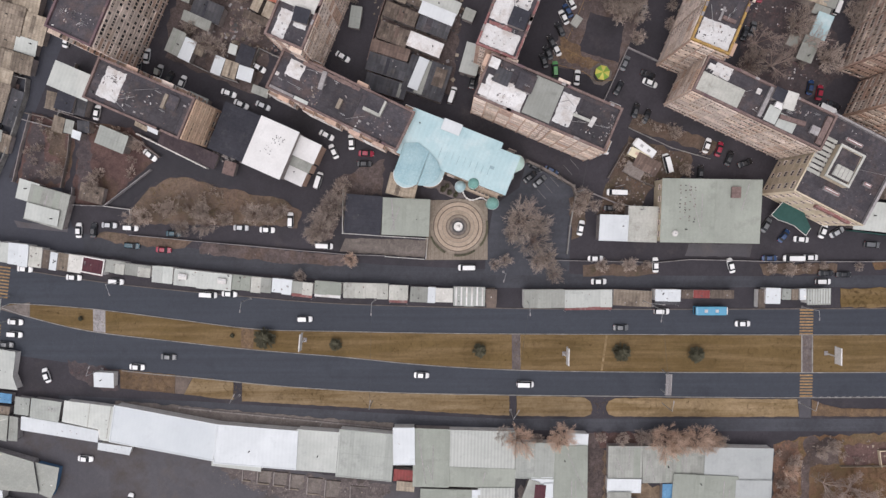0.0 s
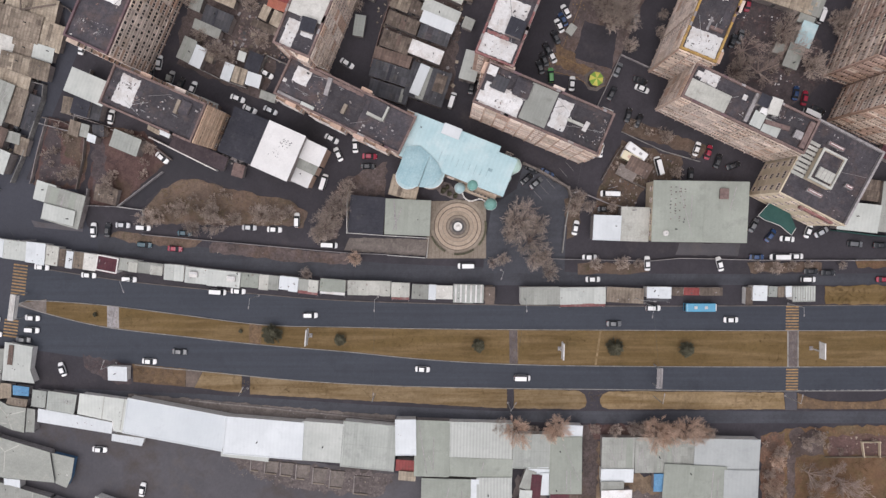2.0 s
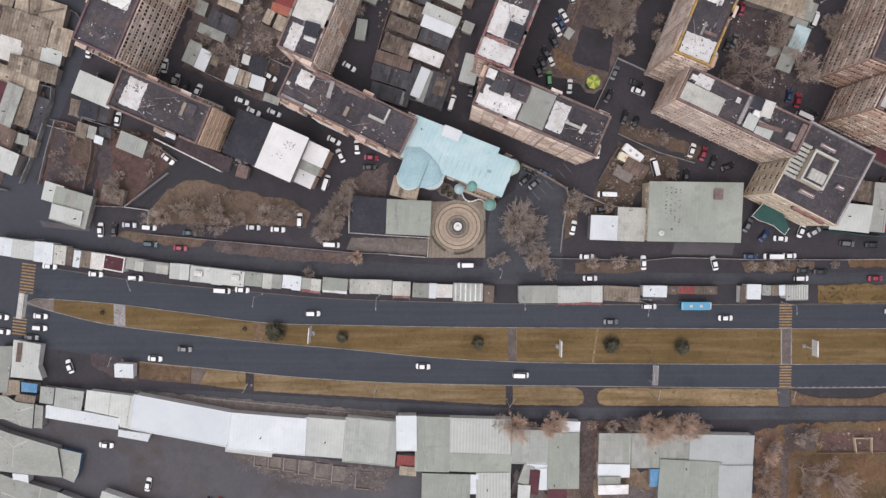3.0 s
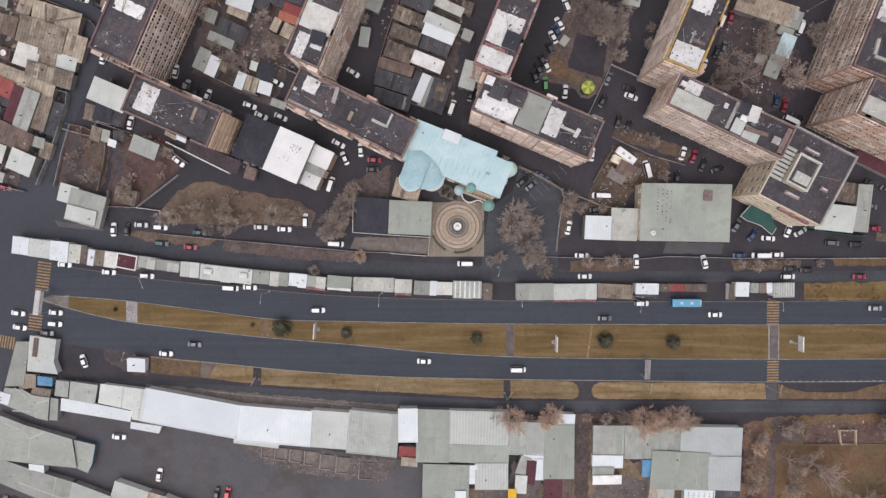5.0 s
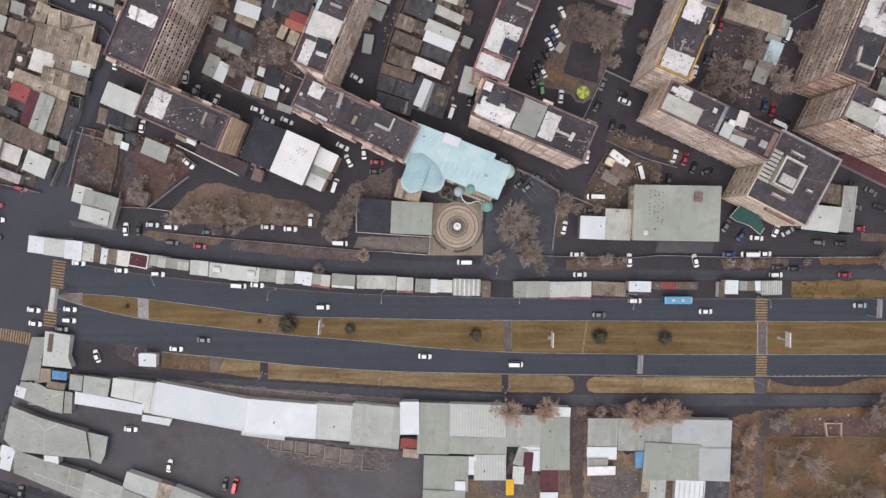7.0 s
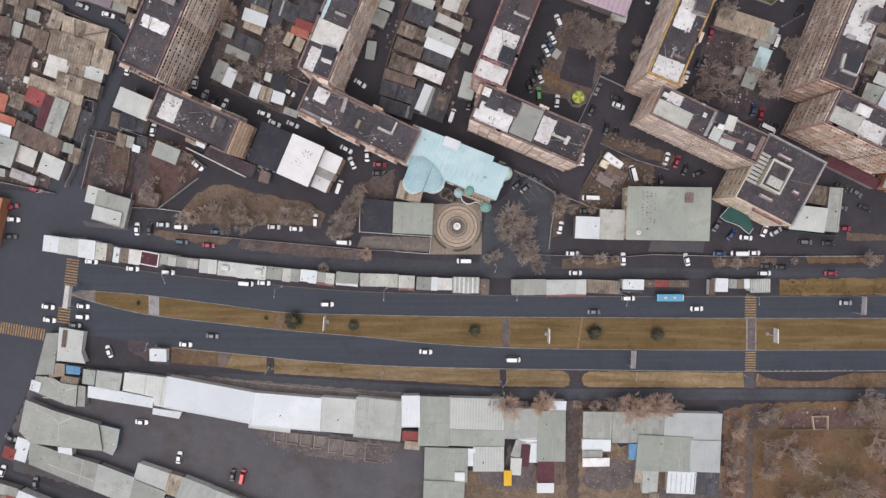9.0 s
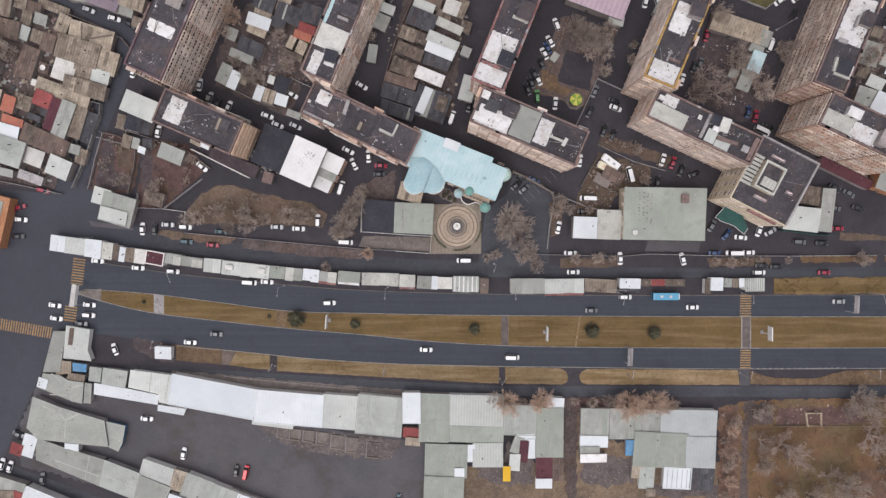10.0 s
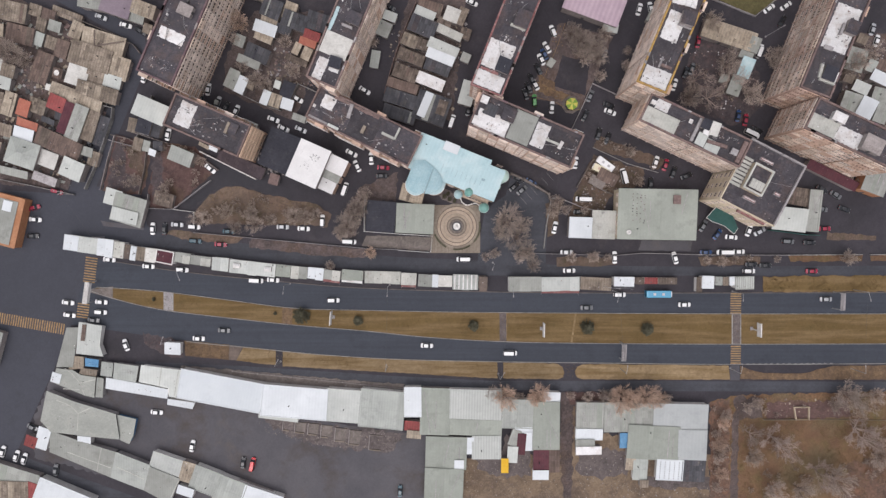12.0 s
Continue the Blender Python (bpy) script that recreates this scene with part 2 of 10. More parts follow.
M["mint"] = material("pale_mint_roof", (0.34, 0.475, 0.42), (0.40, 0.53, 0.47), 3, 0.2)
M["yellow_canopy"] = material("yellow_canopy_cloth", (0.55, 0.50, 0.10), (0.60, 0.55, 0.14), 2, 0.2)
M["green_canopy"] = material("green_canopy_cloth", (0.22, 0.36, 0.06), (0.26, 0.40, 0.08), 2, 0.2)
M["deep_green"] = material("deep_green_awning", (0.026, 0.074, 0.066), (0.034, 0.09, 0.08), 4, 0.2)
# walls
M["tuff"] = material("pink_brown_tuff", (0.474, 0.334, 0.268), (0.555, 0.402, 0.326), 5, 0.5, (0.351, 0.246, 0.199), 8, 0.4)
M["beige"] = material("beige_plaster", (0.54, 0.455, 0.33), (0.62, 0.53, 0.40), 6, 0.3, (0.40, 0.33, 0.245), 8, 0.35)
M["beige_sheet"] = material("dull_beige_sheet", (0.404, 0.405, 0.362), (0.485, 0.480, 0.434), 5, 0.25, (0.303, 0.295, 0.261), 6, 0.45, rough=0.6, lines=1.0, line_dark=0.1)
M["blue_wall"] = material("dull_blue_wall", (0.055, 0.125, 0.22), (0.075, 0.155, 0.26), 3, 0.3)
M["yard_dirt"] = material("dark_trodden_earth", (0.083, 0.065, 0.062), (0.129, 0.100, 0.093), 6, 0.8, (0.146, 0.116, 0.105), 9, 0.4, rough=0.95, bump=0.6, stain2=((0.104, 0.071, 0.055), 8, 0.45))
M["cream_felt"] = material("cream_roof_coating", (0.50, 0.49, 0.45), (0.58, 0.57, 0.53), 4, 0.25, (0.38, 0.365, 0.335), 5, 0.4)
M["olive_grass"] = material("olive_grass", (0.092, 0.082, 0.036), (0.132, 0.115, 0.055), 6, 0.6, (0.085, 0.068, 0.04), 8, 0.45, rough=1.0, bump=0.8)
M["orange_tan"] = material("orange_tan_panel", (0.66, 0.47, 0.335), (0.72, 0.53, 0.385), 3, 0.25, (0.45, 0.28, 0.19), 5, 0.35, vary=0.08)
M["pale_panel"] = material("pale_loggia_panel", (0.603, 0.502, 0.434), (0.711, 0.602, 0.524), 2, 0.35, (0.453, 0.361, 0.303), 4, 0.4, vary=0.2)
M["rubble_earth"] = material("grey_rubble_earth", (0.096, 0.080, 0.077), (0.140, 0.118, 0.112), 4, 0.8, (0.198, 0.167, 0.152), 6, 0.42, rough=0.95, bump=0.6, stain2=((0.079, 0.065, 0.064), 8, 0.5))
M["tan_wall"] = material("tan_panel_wall", (0.500, 0.346, 0.262), (0.581, 0.414, 0.321), 6, 0.4, (0.377, 0.251, 0.192), 8, 0.4)
M["rust"] = material("dull_brown_trim", (0.172, 0.120, 0.110), (0.234, 0.167, 0.150), 2, 0.5, (0.114, 0.084, 0.080), 3, 0.5)
M["ochre"] = material("orange_yellow_trim", (0.36, 0.225, 0.07), (0.44, 0.28, 0.09), 2, 0.5, (0.19, 0.125, 0.085), 3, 0.62)
M["purple"] = material("dull_purple_trim", (0.135, 0.085, 0.095), (0.18, 0.12, 0.125), 3, 0.4)
M["red_trim"] = material("dull_red_trim", (0.205, 0.085, 0.082), (0.25, 0.115, 0.11), 2, 0.5, (0.30, 0.24, 0.22), 3, 0.55)
M["block_wall"] = material("grey_block_wall", (0.250, 0.222, 0.210), (0.322, 0.286, 0.270), 4, 0.5, (0.177, 0.148, 0.140), 6, 0.4)
M["white_wall"] = material("white_trim", (0.62, 0.60, 0.57), (0.70, 0.68, 0.65), 3, 0.35, (0.45, 0.42, 0.40), 5, 0.3)
M["loggia"] = material("loggia_panel", (0.561, 0.446, 0.363), (0.670, 0.547, 0.452), 2, 0.4, (0.397, 0.311, 0.256), 4, 0.4, vary=0.26)
M["metal"] = material("galvanised_steel", (0.36, 0.36, 0.355), (0.44, 0.44, 0.435), 2, 0.3, rough=0.5, metal=0.3)
M["dark_metal"] = material("dark_painted_steel", (0.06, 0.06, 0.062), (0.085, 0.083, 0.083), 2, 0.3, rough=0.6)
M["bark"] = material("grey_bark", (0.161, 0.118, 0.102), (0.208, 0.156, 0.136), 1.5, 0.5)
M["pale_twig"] = material("pale_twigs", (0.343, 0.271, 0.235), (0.437, 0.355, 0.310), 2.5, 0.4, vary=0.25)
M["twig"] = material("bare_twigs", (0.386, 0.320, 0.271), (0.486, 0.405, 0.349), 2.5, 0.4, vary=0.25)
M["russet_twig"] = material("russet_twigs", (0.550, 0.402, 0.308), (0.660, 0.500, 0.394), 2.0, 0.4, vary=0.2)
M["needle"] = material("dark_needles", (0.073, 0.068, 0.044), (0.102, 0.097, 0.064), 0.8, 0.6, vary=0.2)
M["stone_ring"] = material("brown_paving", (0.235, 0.195, 0.155), (0.285, 0.24, 0.19), 4, 0.4, (0.18, 0.15, 0.125), 5, 0.35)
M["stone_pale"] = material("pale_paving", (0.36, 0.285, 0.215), (0.42, 0.335, 0.26), 4, 0.4, (0.24, 0.20, 0.155), 5, 0.35)
M["stone_dark"] = material("dark_paving", (0.12, 0.095, 0.08), (0.16, 0.125, 0.105), 3, 0.4)
M["rubber"] = material("tyre_rubber", (0.02, 0.02, 0.021), (0.03, 0.03, 0.03), 1, 0.2)


def glossy(name, colour, rough=0.25, metal=0.0, coat=0.5):
    m = bpy.data.materials.new(name)
    m.use_nodes = True
    b = m.node_tree.nodes["Principled BSDF"]
    b.inputs["Base Color"].default_value = (*colour, 1)
    b.inputs["Roughness"].default_value, b.inputs["Metallic"].default_value = rough, metal
    b.inputs["Coat Weight"].default_value = coat
    return m


M["pane"] = glossy("window_glass", (0.03, 0.033, 0.037), 0.12, 0.0, 0.0)
M["pane"].node_tree.nodes["Principled BSDF"].inputs["Specular IOR Level"].default_value = 0.3
M["lamp_glass"] = glossy("lamp_lens", (0.7, 0.7, 0.68), 0.15)
M["tail_glass"] = glossy("tail_lens", (0.35, 0.02, 0.02), 0.2)
PAINT = {
    "white": glossy("white_car_paint", (0.74, 0.74, 0.73)), "silver": glossy("silver_car_paint", (0.42, 0.43, 0.44), 0.3, 0.3),
    "grey": glossy("grey_car_paint", (0.13, 0.135, 0.14), 0.3, 0.2), "black": glossy("black_car_paint", (0.016, 0.017, 0.02)),
    "blue": glossy("dark_blue_car_paint", (0.02, 0.05, 0.13)), "red": glossy("crimson_car_paint", (0.27, 0.022, 0.045)),
    "teal": glossy("teal_car_paint", (0.022, 0.065, 0.085)), "green": glossy("green_car_paint", (0.09, 0.30, 0.09)),
    "sky blue": glossy("sky_blue_bus_paint", (0.06, 0.27, 0.42)), "yellow": glossy("pale_yellow_paint", (0.62, 0.56, 0.26)),
    "cream": glossy("cream_paint", (0.66, 0.60, 0.42)), "orange": glossy("orange_red_paint", (0.58, 0.025, 0.03)),
}


# ---- mesh helpers ----
def link_mesh(name, bm, mats, parent=None):
    me = bpy.data.meshes.new(name)
    bm.to_mesh(me)
    bm.free()
    for m in mats if isinstance(mats, (list, tuple)) else [mats]:
        me.materials.append(m)
    ob = new(name, me)
    if parent:
        ob.parent = parent
    return ob


def part(name, bm, mat, parent, label=""):
    ob = link_mesh(name, bm, mat, parent)
    if label:
        tagged(ob, label)
    return ob


def thing(name, x, y, rot, label, category, group="", z=0.0):
    ob = new(name)
    ob.empty_display_size = 0.5
    ob.matrix_basis = pose(x, y, z, 0, 0, rot)
    return tagged(ob, label, category, group)


def box(bm, x0, x1, y0, y1, z0, z1, mat=0, bottom=True):
    v = [bm.verts.new(p) for p in ((x0, y0, z0), (x1, y0, z0), (x1, y1, z0), (x0, y1, z0), (x0, y0, z1), (x1, y0, z1), (x1, y1, z1), (x0, y1, z1))]
    faces = [(4, 5, 6, 7), (0, 1, 5, 4), (1, 2, 6, 5), (2, 3, 7, 6), (3, 0, 4, 7)] + ([(3, 2, 1, 0)] if bottom else [])
    for f in faces:
        bm.faces.new([v[i] for i in f]).material_index = mat
    return v


def boxes(*rows):
    bm = bmesh.new()
    for r in rows:
        box(bm, *r)
    return bm


def soft_box(x0, x1, y0, y1, z0, z1, r=0.04):
    bm = boxes((x0, x1, y0, y1, z0, z1))
    bmesh.ops.bevel(bm, geom=bm.edges[:], offset=r, segments=1, affect="EDGES")
    return bm


def prism(points, z0, z1, bm=None, mat=0):
    """A flat-topped solid over a polygon given anticlockwise."""
    bm = bm or bmesh.new()
    lo, hi = [bm.verts.new((x, y, z0)) for x, y in points], [bm.verts.new((x, y, z1)) for x, y in points]
    k = len(points)
    bm.faces.new(hi).material_index = mat
    bm.faces.new(lo[::-1]).material_index = mat
    for i in range(k):
        bm.faces.new((lo[i], lo[(i + 1) % k], hi[(i + 1) % k], hi[i])).material_index = mat
    return bm


def tube(bm, p, q, r0, r1, sides=5, mat=0):
    p, q = Vector(p), Vector(q)
    d = (q - p).normalized()
    u = d.orthogonal().normalized()
    w = d.cross(u)
    rings = []
    for c, r in ((p, r0), (q, r1)):
        rings.append([bm.verts.new(c + (u * math.cos(2 * math.pi * i / sides) + w * math.sin(2 * math.pi * i / sides)) * r) for i in range(sides)])
    for i in range(sides):
        bm.faces.new((rings[0][i], rings[0][(i + 1) % sides], rings[1][(i + 1) % sides], rings[1][i])).material_index = mat
    bm.faces.new(rings[1]).material_index = mat
    bm.faces.new(rings[0][::-1]).material_index = mat


def lathe(profile, sides=24, turn=2 * math.pi, start=0.0, bm=None):
    """A surface of revolution about z from (radius, height) pairs."""
    bm = bm or bmesh.new()
    full = turn > 6.28
    steps = sides if full else sides + 1
    rings = [[bm.verts.new((r * math.cos(start + turn * i / sides), r * math.sin(start + turn * i / sides), z)) for i in range(steps)] for r, z in profile]
    for a, b in zip(rings, rings[1:]):
        for i in range(sides):
            j = (i + 1) % steps
            bm.faces.new((a[i], a[j], b[j], b[i]))
    bmesh.ops.remove_doubles(bm, verts=bm.verts[:], dist=0.002)
    return bm


def strip(left, right, z0, z1):
    """A solid ribbon between two lines of points that run the same way."""
    return prism(list(right) + list(left)[::-1], z0, z1)


def smooth_line(points, step=4.0):
    """Points along a soft curve through the given ones."""
    out, k = [], len(points)
    for i in range(k - 1):
        p0, p1, p2, p3 = (Vector(points[max(0, min(k - 1, j))]) for j in (i - 1, i, i + 1, i + 2))
        m = max(1, int((p2 - p1).length / step))
        for s in range(m):
            t = s / m
            out.append(0.5 * (2 * p1 + (p2 - p0) * t + (2 * p0 - 5 * p1 + 4 * p2 - p3) * t * t + (3 * p1 - p0 - 3 * p2 + p3) * t ** 3))
    return [(v.x, v.y) for v in out] + [tuple(points[-1])]


def offset_line(points, d):
    out = []
    for i, p in enumerate(points):
        a, b = Vector(points[max(0, i - 1)]), Vector(points[min(len(points) - 1, i + 1)])
        t = (b - a).normalized()
        out.append((p[0] - t.y * d, p[1] + t.x * d))
    return out


def sheet(name, points, z1, mat, label, category, kind="structure"):
    """A flat piece of ground with its own thickness and a little rounding at the corners of its outline."""
    area = sum(a[0] * b[1] - b[0] * a[1] for a, b in zip(points, points[1:] + points[:1]))
    if area < 0:
        points = points[::-1]
    ob = link_mesh(name, prism(points, -0.05, z1), mat)
    return tagged(ob, label, category, "", kind)


def ragged(points, amp=0.5, step=1.4, seed=1):
    """The outline of a patch of ground with an uneven edge."""
    rnd, out = random.Random(seed), []
    for a, b in zip(points, points[1:] + points[:1]):
        a, b = Vector(a), Vector(b)
        k = max(1, int((b - a).length / step))
        d = (b - a).normalized()
        for i in range(k):
            p = a.lerp(b, i / k)
            o = rnd.uniform(-amp, amp)
            out.append((p.x - d.y * o, p.y + d.x * o))
    return out


# ---- buildings ----
def sunk_face(bm, x0, x1, z0, z1, y, deep, rim, frame_mat, glass_mat):
    """A frame facing -y whose middle is sunk back to the glass: one connected skin."""
    o = [bm.verts.new(p) for p in ((x0, y, z0), (x1, y, z0), (x1, y, z1), (x0, y, z1))]
    i = [bm.verts.new(p) for p in ((x0 + rim, y, z0 + rim), (x1 - rim, y, z0 + rim), (x1 - rim, y, z1 - rim), (x0 + rim, y, z1 - rim))]
    g = [bm.verts.new((v.co.x, y + deep, v.co.z)) for v in i]
    k = [bm.verts.new((v.co.x, y + 0.14, v.co.z)) for v in o]
    for n in range(4):
        m = (n + 1) % 4
        bm.faces.new((o[n], o[m], i[m], i[n])).material_index = frame_mat
        bm.faces.new((i[n], i[m], g[m], g[n])).material_index = frame_mat
        bm.faces.new((k[n], k[m], o[m], o[n])).material_index = frame_mat
    bm.faces.new(g).material_index = glass_mat
    return o


def window_mesh(w, h):
    """A window: a frame with a sill, glass sunk in it, facing -y, its centre at the origin."""
    bm = bmesh.new()
    o = sunk_face(bm, -w / 2, w / 2, -h / 2, h / 2, -0.1, 0.08, 0.09, 0, 1)
    for v in o[:2]:
        v.co.y -= 0.1
    for k in range(1, 3 if w > 1.8 else 2):
        a = -w / 2 + k * w / (3 if w > 1.8 else 2)
        box(bm, a - 0.05, a + 0.05, -0.09, -0.021, -h / 2 + 0.09, h / 2 - 0.09, 0, False)
    box(bm, -w / 2 + 0.09, w / 2 - 0.09, -0.088, -0.022, h * 0.2, h * 0.2 + 0.07, 0, False)
    me = bpy.data.meshes.new("window")
    bm.to_mesh(me)
    bm.free()
    me.materials.append(M["pale_panel"]), me.materials.append(M["pane"])
    return me


def balcony_mesh(w, depth, glazed, panel):
    """A balcony as one shell: an open tray with thick parapets, or a glazed box with sunk panes and a roof."""
    bm = bmesh.new()
    top, sill_z = (2.5, 1.3) if glazed else (1.05, 1.05)
    lo = [bm.verts.new(p) for p in ((-w / 2, -depth, -0.15), (w / 2, -depth, -0.15), (w / 2, 0, -0.15), (-w / 2, 0, -0.15))]
    sill = [bm.verts.new((v.co.x, v.co.y, sill_z)) for v in lo]
    bm.faces.new(lo[::-1])
    for n in range(4):
        m = (n + 1) % 4
        bm.faces.new((lo[n], lo[m], sill[m], sill[n])).material_index = 1
    if glazed:
        inn = [bm.verts.new((v.co.x * 0.97, v.co.y + (0.05 if v.co.y < 0 else 0), sill_z)) for v in sill]
        up = [bm.verts.new((v.co.x, v.co.y, 2.2)) for v in inn]
        eave = [bm.verts.new((v.co.x * 1.03, v.co.y - (0.1 if v.co.y < 0 else 0), 2.2)) for v in sill]
        cap = [bm.verts.new((v.co.x, v.co.y, top)) for v in eave]
        for n in range(4):
            m = (n + 1) % 4
            bm.faces.new((sill[n], sill[m], inn[m], inn[n])).material_index = 3
            bm.faces.new((inn[n], inn[m], up[m], up[n])).material_index = 2
            bm.faces.new((up[n], up[m], eave[m], eave[n])).material_index = 3
            bm.faces.new((eave[n], eave[m], cap[m], cap[n])).material_index = 3
        bm.faces.new(cap).material_index = 3
        for k in range(1, 6):
            a = -w * 0.485 + k * w * 0.97 / 6
            box(bm, a - 0.045, a + 0.045, -depth - 0.01, -depth + 0.049, sill_z, 2.2, 4, False)
        for y in (-depth * 0.3, -depth * 0.65):
            for d in (-1, 1):
                box(bm, d * w * 0.485 - 0.03, d * w * 0.485 + 0.03, y - 0.04, y + 0.04, sill_z, 2.2, 4, False)
    else:
        inn = [bm.verts.new((v.co.x * 0.94, v.co.y + (0.09 if v.co.y < 0 else 0), 1.05)) for v in sill]
        flr = [bm.verts.new((v.co.x, v.co.y, 0.02)) for v in inn]
        for n in range(4):
            m = (n + 1) % 4
            bm.faces.new((sill[n], sill[m], inn[m], inn[n])).material_index = 1
            bm.faces.new((inn[n], inn[m], flr[m], flr[n])).material_index = 1
        bm.faces.new(flr)
    for k in range(5):
        a = -w / 2 + (k + 0.5) * w / 5
        box(bm, a - 0.06, a + 0.06, -depth - 0.03, -depth, 0.0, sill_z - 0.12, 3, False)
    box(bm, -w / 2, w / 2, -depth - 0.06, -depth + 0.1, sill_z - 0.1, sill_z + 0.02, 4, False)
    me = bpy.data.meshes.new("balcony")
    bm.to_mesh(me)
    bm.free()
    for m in (M["tan_wall"], M[panel], M["pane"], M[panel if panel != "white_wall" else "pale_panel"], M["white_wall"]):
        me.materials.append(m)
    return me


def banded_wall(hx, hy, rows, cap=True):
    """Four walls as one skin: rows of (height, how far the face stands out)."""
    bm = bmesh.new()
    rings = [[bm.verts.new((sx * (hx + d), sy * (hy + d), z)) for sx, sy in ((-1, -1), (1, -1), (1, 1), (-1, 1))] for z, d in rows]
    for a, b in zip(rings, rings[1:]):
        for n in range(4):
            bm.faces.new((a[n], a[(n + 1) % 4], b[(n + 1) % 4], b[n]))
    bm.faces.new(rings[-1]), bm.faces.new(rings[0][::-1])
    return bm


def storey_rows(floors, fh, h, out=0.06):
    rows = [(0.0, 0.12), (0.9, 0.12), (0.92, 0.0)]
    for k in range(1, floors):
        rows += [(k * fh - 0.14, 0.0), (k * fh - 0.13, out), (k * fh + 0.06, out), (k * fh + 0.07, 0.0)]
    return rows + [(h, 0.0)]


def ring_frame(x0, x1, y0, y1, t, z0, z1):
    """A rectangular rim, t wide, as one closed skin."""
    bm = bmesh.new()
    def ring(d, z):
        return [bm.verts.new(p) for p in ((x0 + d, y0 + d, z), (x1 - d, y0 + d, z), (x1 - d, y1 - d, z), (x0 + d, y1 - d, z))]
    r = [ring(0, z0), ring(0, z1), ring(t, z1), ring(t, z0)]
    for a, b in zip(r, r[1:] + r[:1]):
        for n in range(4):
            bm.faces.new((a[n], a[(n + 1) % 4], b[(n + 1) % 4], b[n]))
    return bm


WINDOW, WIDE_WINDOW = window_mesh(1.5, 1.5), window_mesh(2.2, 1.5)
BALCONY = {(g, p): balcony_mesh(3.0, 1.1, g, p) for g in (True, False) for p in ("loggia", "tan_wall", "tuff", "white_wall")}


def hang(name, mesh, parent, side, along, z, half):
    """A shared mesh fixed to one of the four sides of a block: 0 south, 1 east, 2 north, 3 west, in the block's own axes."""
    ob = new(name, mesh)
    ob.parent = parent
    hx, hy = half
    x, y, r = ((along, -hy, 0), (hx, along, 90), (-along, hy, 180), (-hx, -along, 270))[side]
    ob.matrix_basis = pose(x, y, z, 0, 0, r)
    return ob


def clutter_bits(rnd, count, x0, x1, y0, y1, z, size=(0.12, 0.45), bm=None):
    """Small loose pieces lying on a roof: blocks, pans, short pipes."""
    bm = bm or bmesh.new()
    for k in range(count):
        s = rnd.uniform(*size)
        a, c = s * rnd.uniform(0.6, 2.6), s * rnd.uniform(0.3, 0.8)
        v = box(bm, -a / 2, a / 2, -s / 2, s / 2, 0, c, rnd.choice([0, 1, 1, 2, 2, 2, 3, 3, 4]))
        m = Matrix.Translation((rnd.uniform(x0, x1), rnd.uniform(y0, y1), z(0) if callable(z) else z)) @ Matrix.Rotation(rnd.uniform(0, 3.1), 4, "Z")
        for q in v:
            q.co = m @ q.co
    return bm


def clutter_part(parent, bm):
    ob = part("roof_clutter", bm, [M["white_wall"], M["concrete"], M["dark_metal"], M["rust"], M["block_wall"]], parent)
    return tagged(ob, "small loose blocks and pipes on the roof", "", "", "stuff")


def roof_hut(parent, x, y, w, d, base, h, wall, top):
    b = part("roof_hut", soft_box(x - w / 2, x + w / 2, y - d / 2, y + d / 2, base, base + h, 0.03), M[wall], parent)
    part("hut_roof", soft_box(x - w / 2 - 0.2, x + w / 2 + 0.2, y - d / 2 - 0.2, y + d / 2 + 0.2, base + h, base + h + 0.14, 0.03), M[top], b)


def band_mesh(w, fh, tall, cells, deep=0.42, shut=()):
    """One storey of a loggia as one skin facing -y: a parapet that stands out under a sill, and a row of sunk panes above it; the cells
    named in shut are boarded up."""
    bm = bmesh.new()
    rim, head = 0.14, fh - 0.34
    xs = [-w / 2]
    for k in range(cells):
        a, b = -w / 2 + k * w / cells, -w / 2 + (k + 1) * w / cells
        xs += [a + rim, b - rim]
    xs.append(w / 2)
    rows = [(0.0, -0.02), (0.004, -deep), (tall, -deep), (tall + 0.002, -deep - 0.07), (tall + 0.08, -deep - 0.07), (tall + 0.082, -deep + 0.08), (head, -deep + 0.08), (head + 0.002, -deep - 0.02), (fh - 0.2, -deep - 0.02), (fh - 0.19, -0.02)]
    grid = [[bm.verts.new((x, y, z)) for x in xs] for z, y in rows]
    for r in range(len(rows) - 1):
        for c in range(len(xs) - 1):
            q = (grid[r][c], grid[r][c + 1], grid[r + 1][c + 1], grid[r + 1][c])
            if r == 5 and c % 2 and c // 2 not in shut:
                g = [bm.verts.new((v.co.x, v.co.y + 0.2, v.co.z)) for v in q]
                for n in range(4):
                    bm.faces.new((q[n], q[(n + 1) % 4], g[(n + 1) % 4], g[n])).material_index = 1
                bm.faces.new(g).material_index = 2
            else:
                bm.faces.new(q).material_index = 1 if r > 1 else 0
    for c in (0, len(xs) - 1):
        bm.faces.new([grid[r][c] for r in range(len(rows))][::1 if c else -1])
    me = bpy.data.meshes.new("loggia_front")
    bm.to_mesh(me)
    bm.free()
    return me


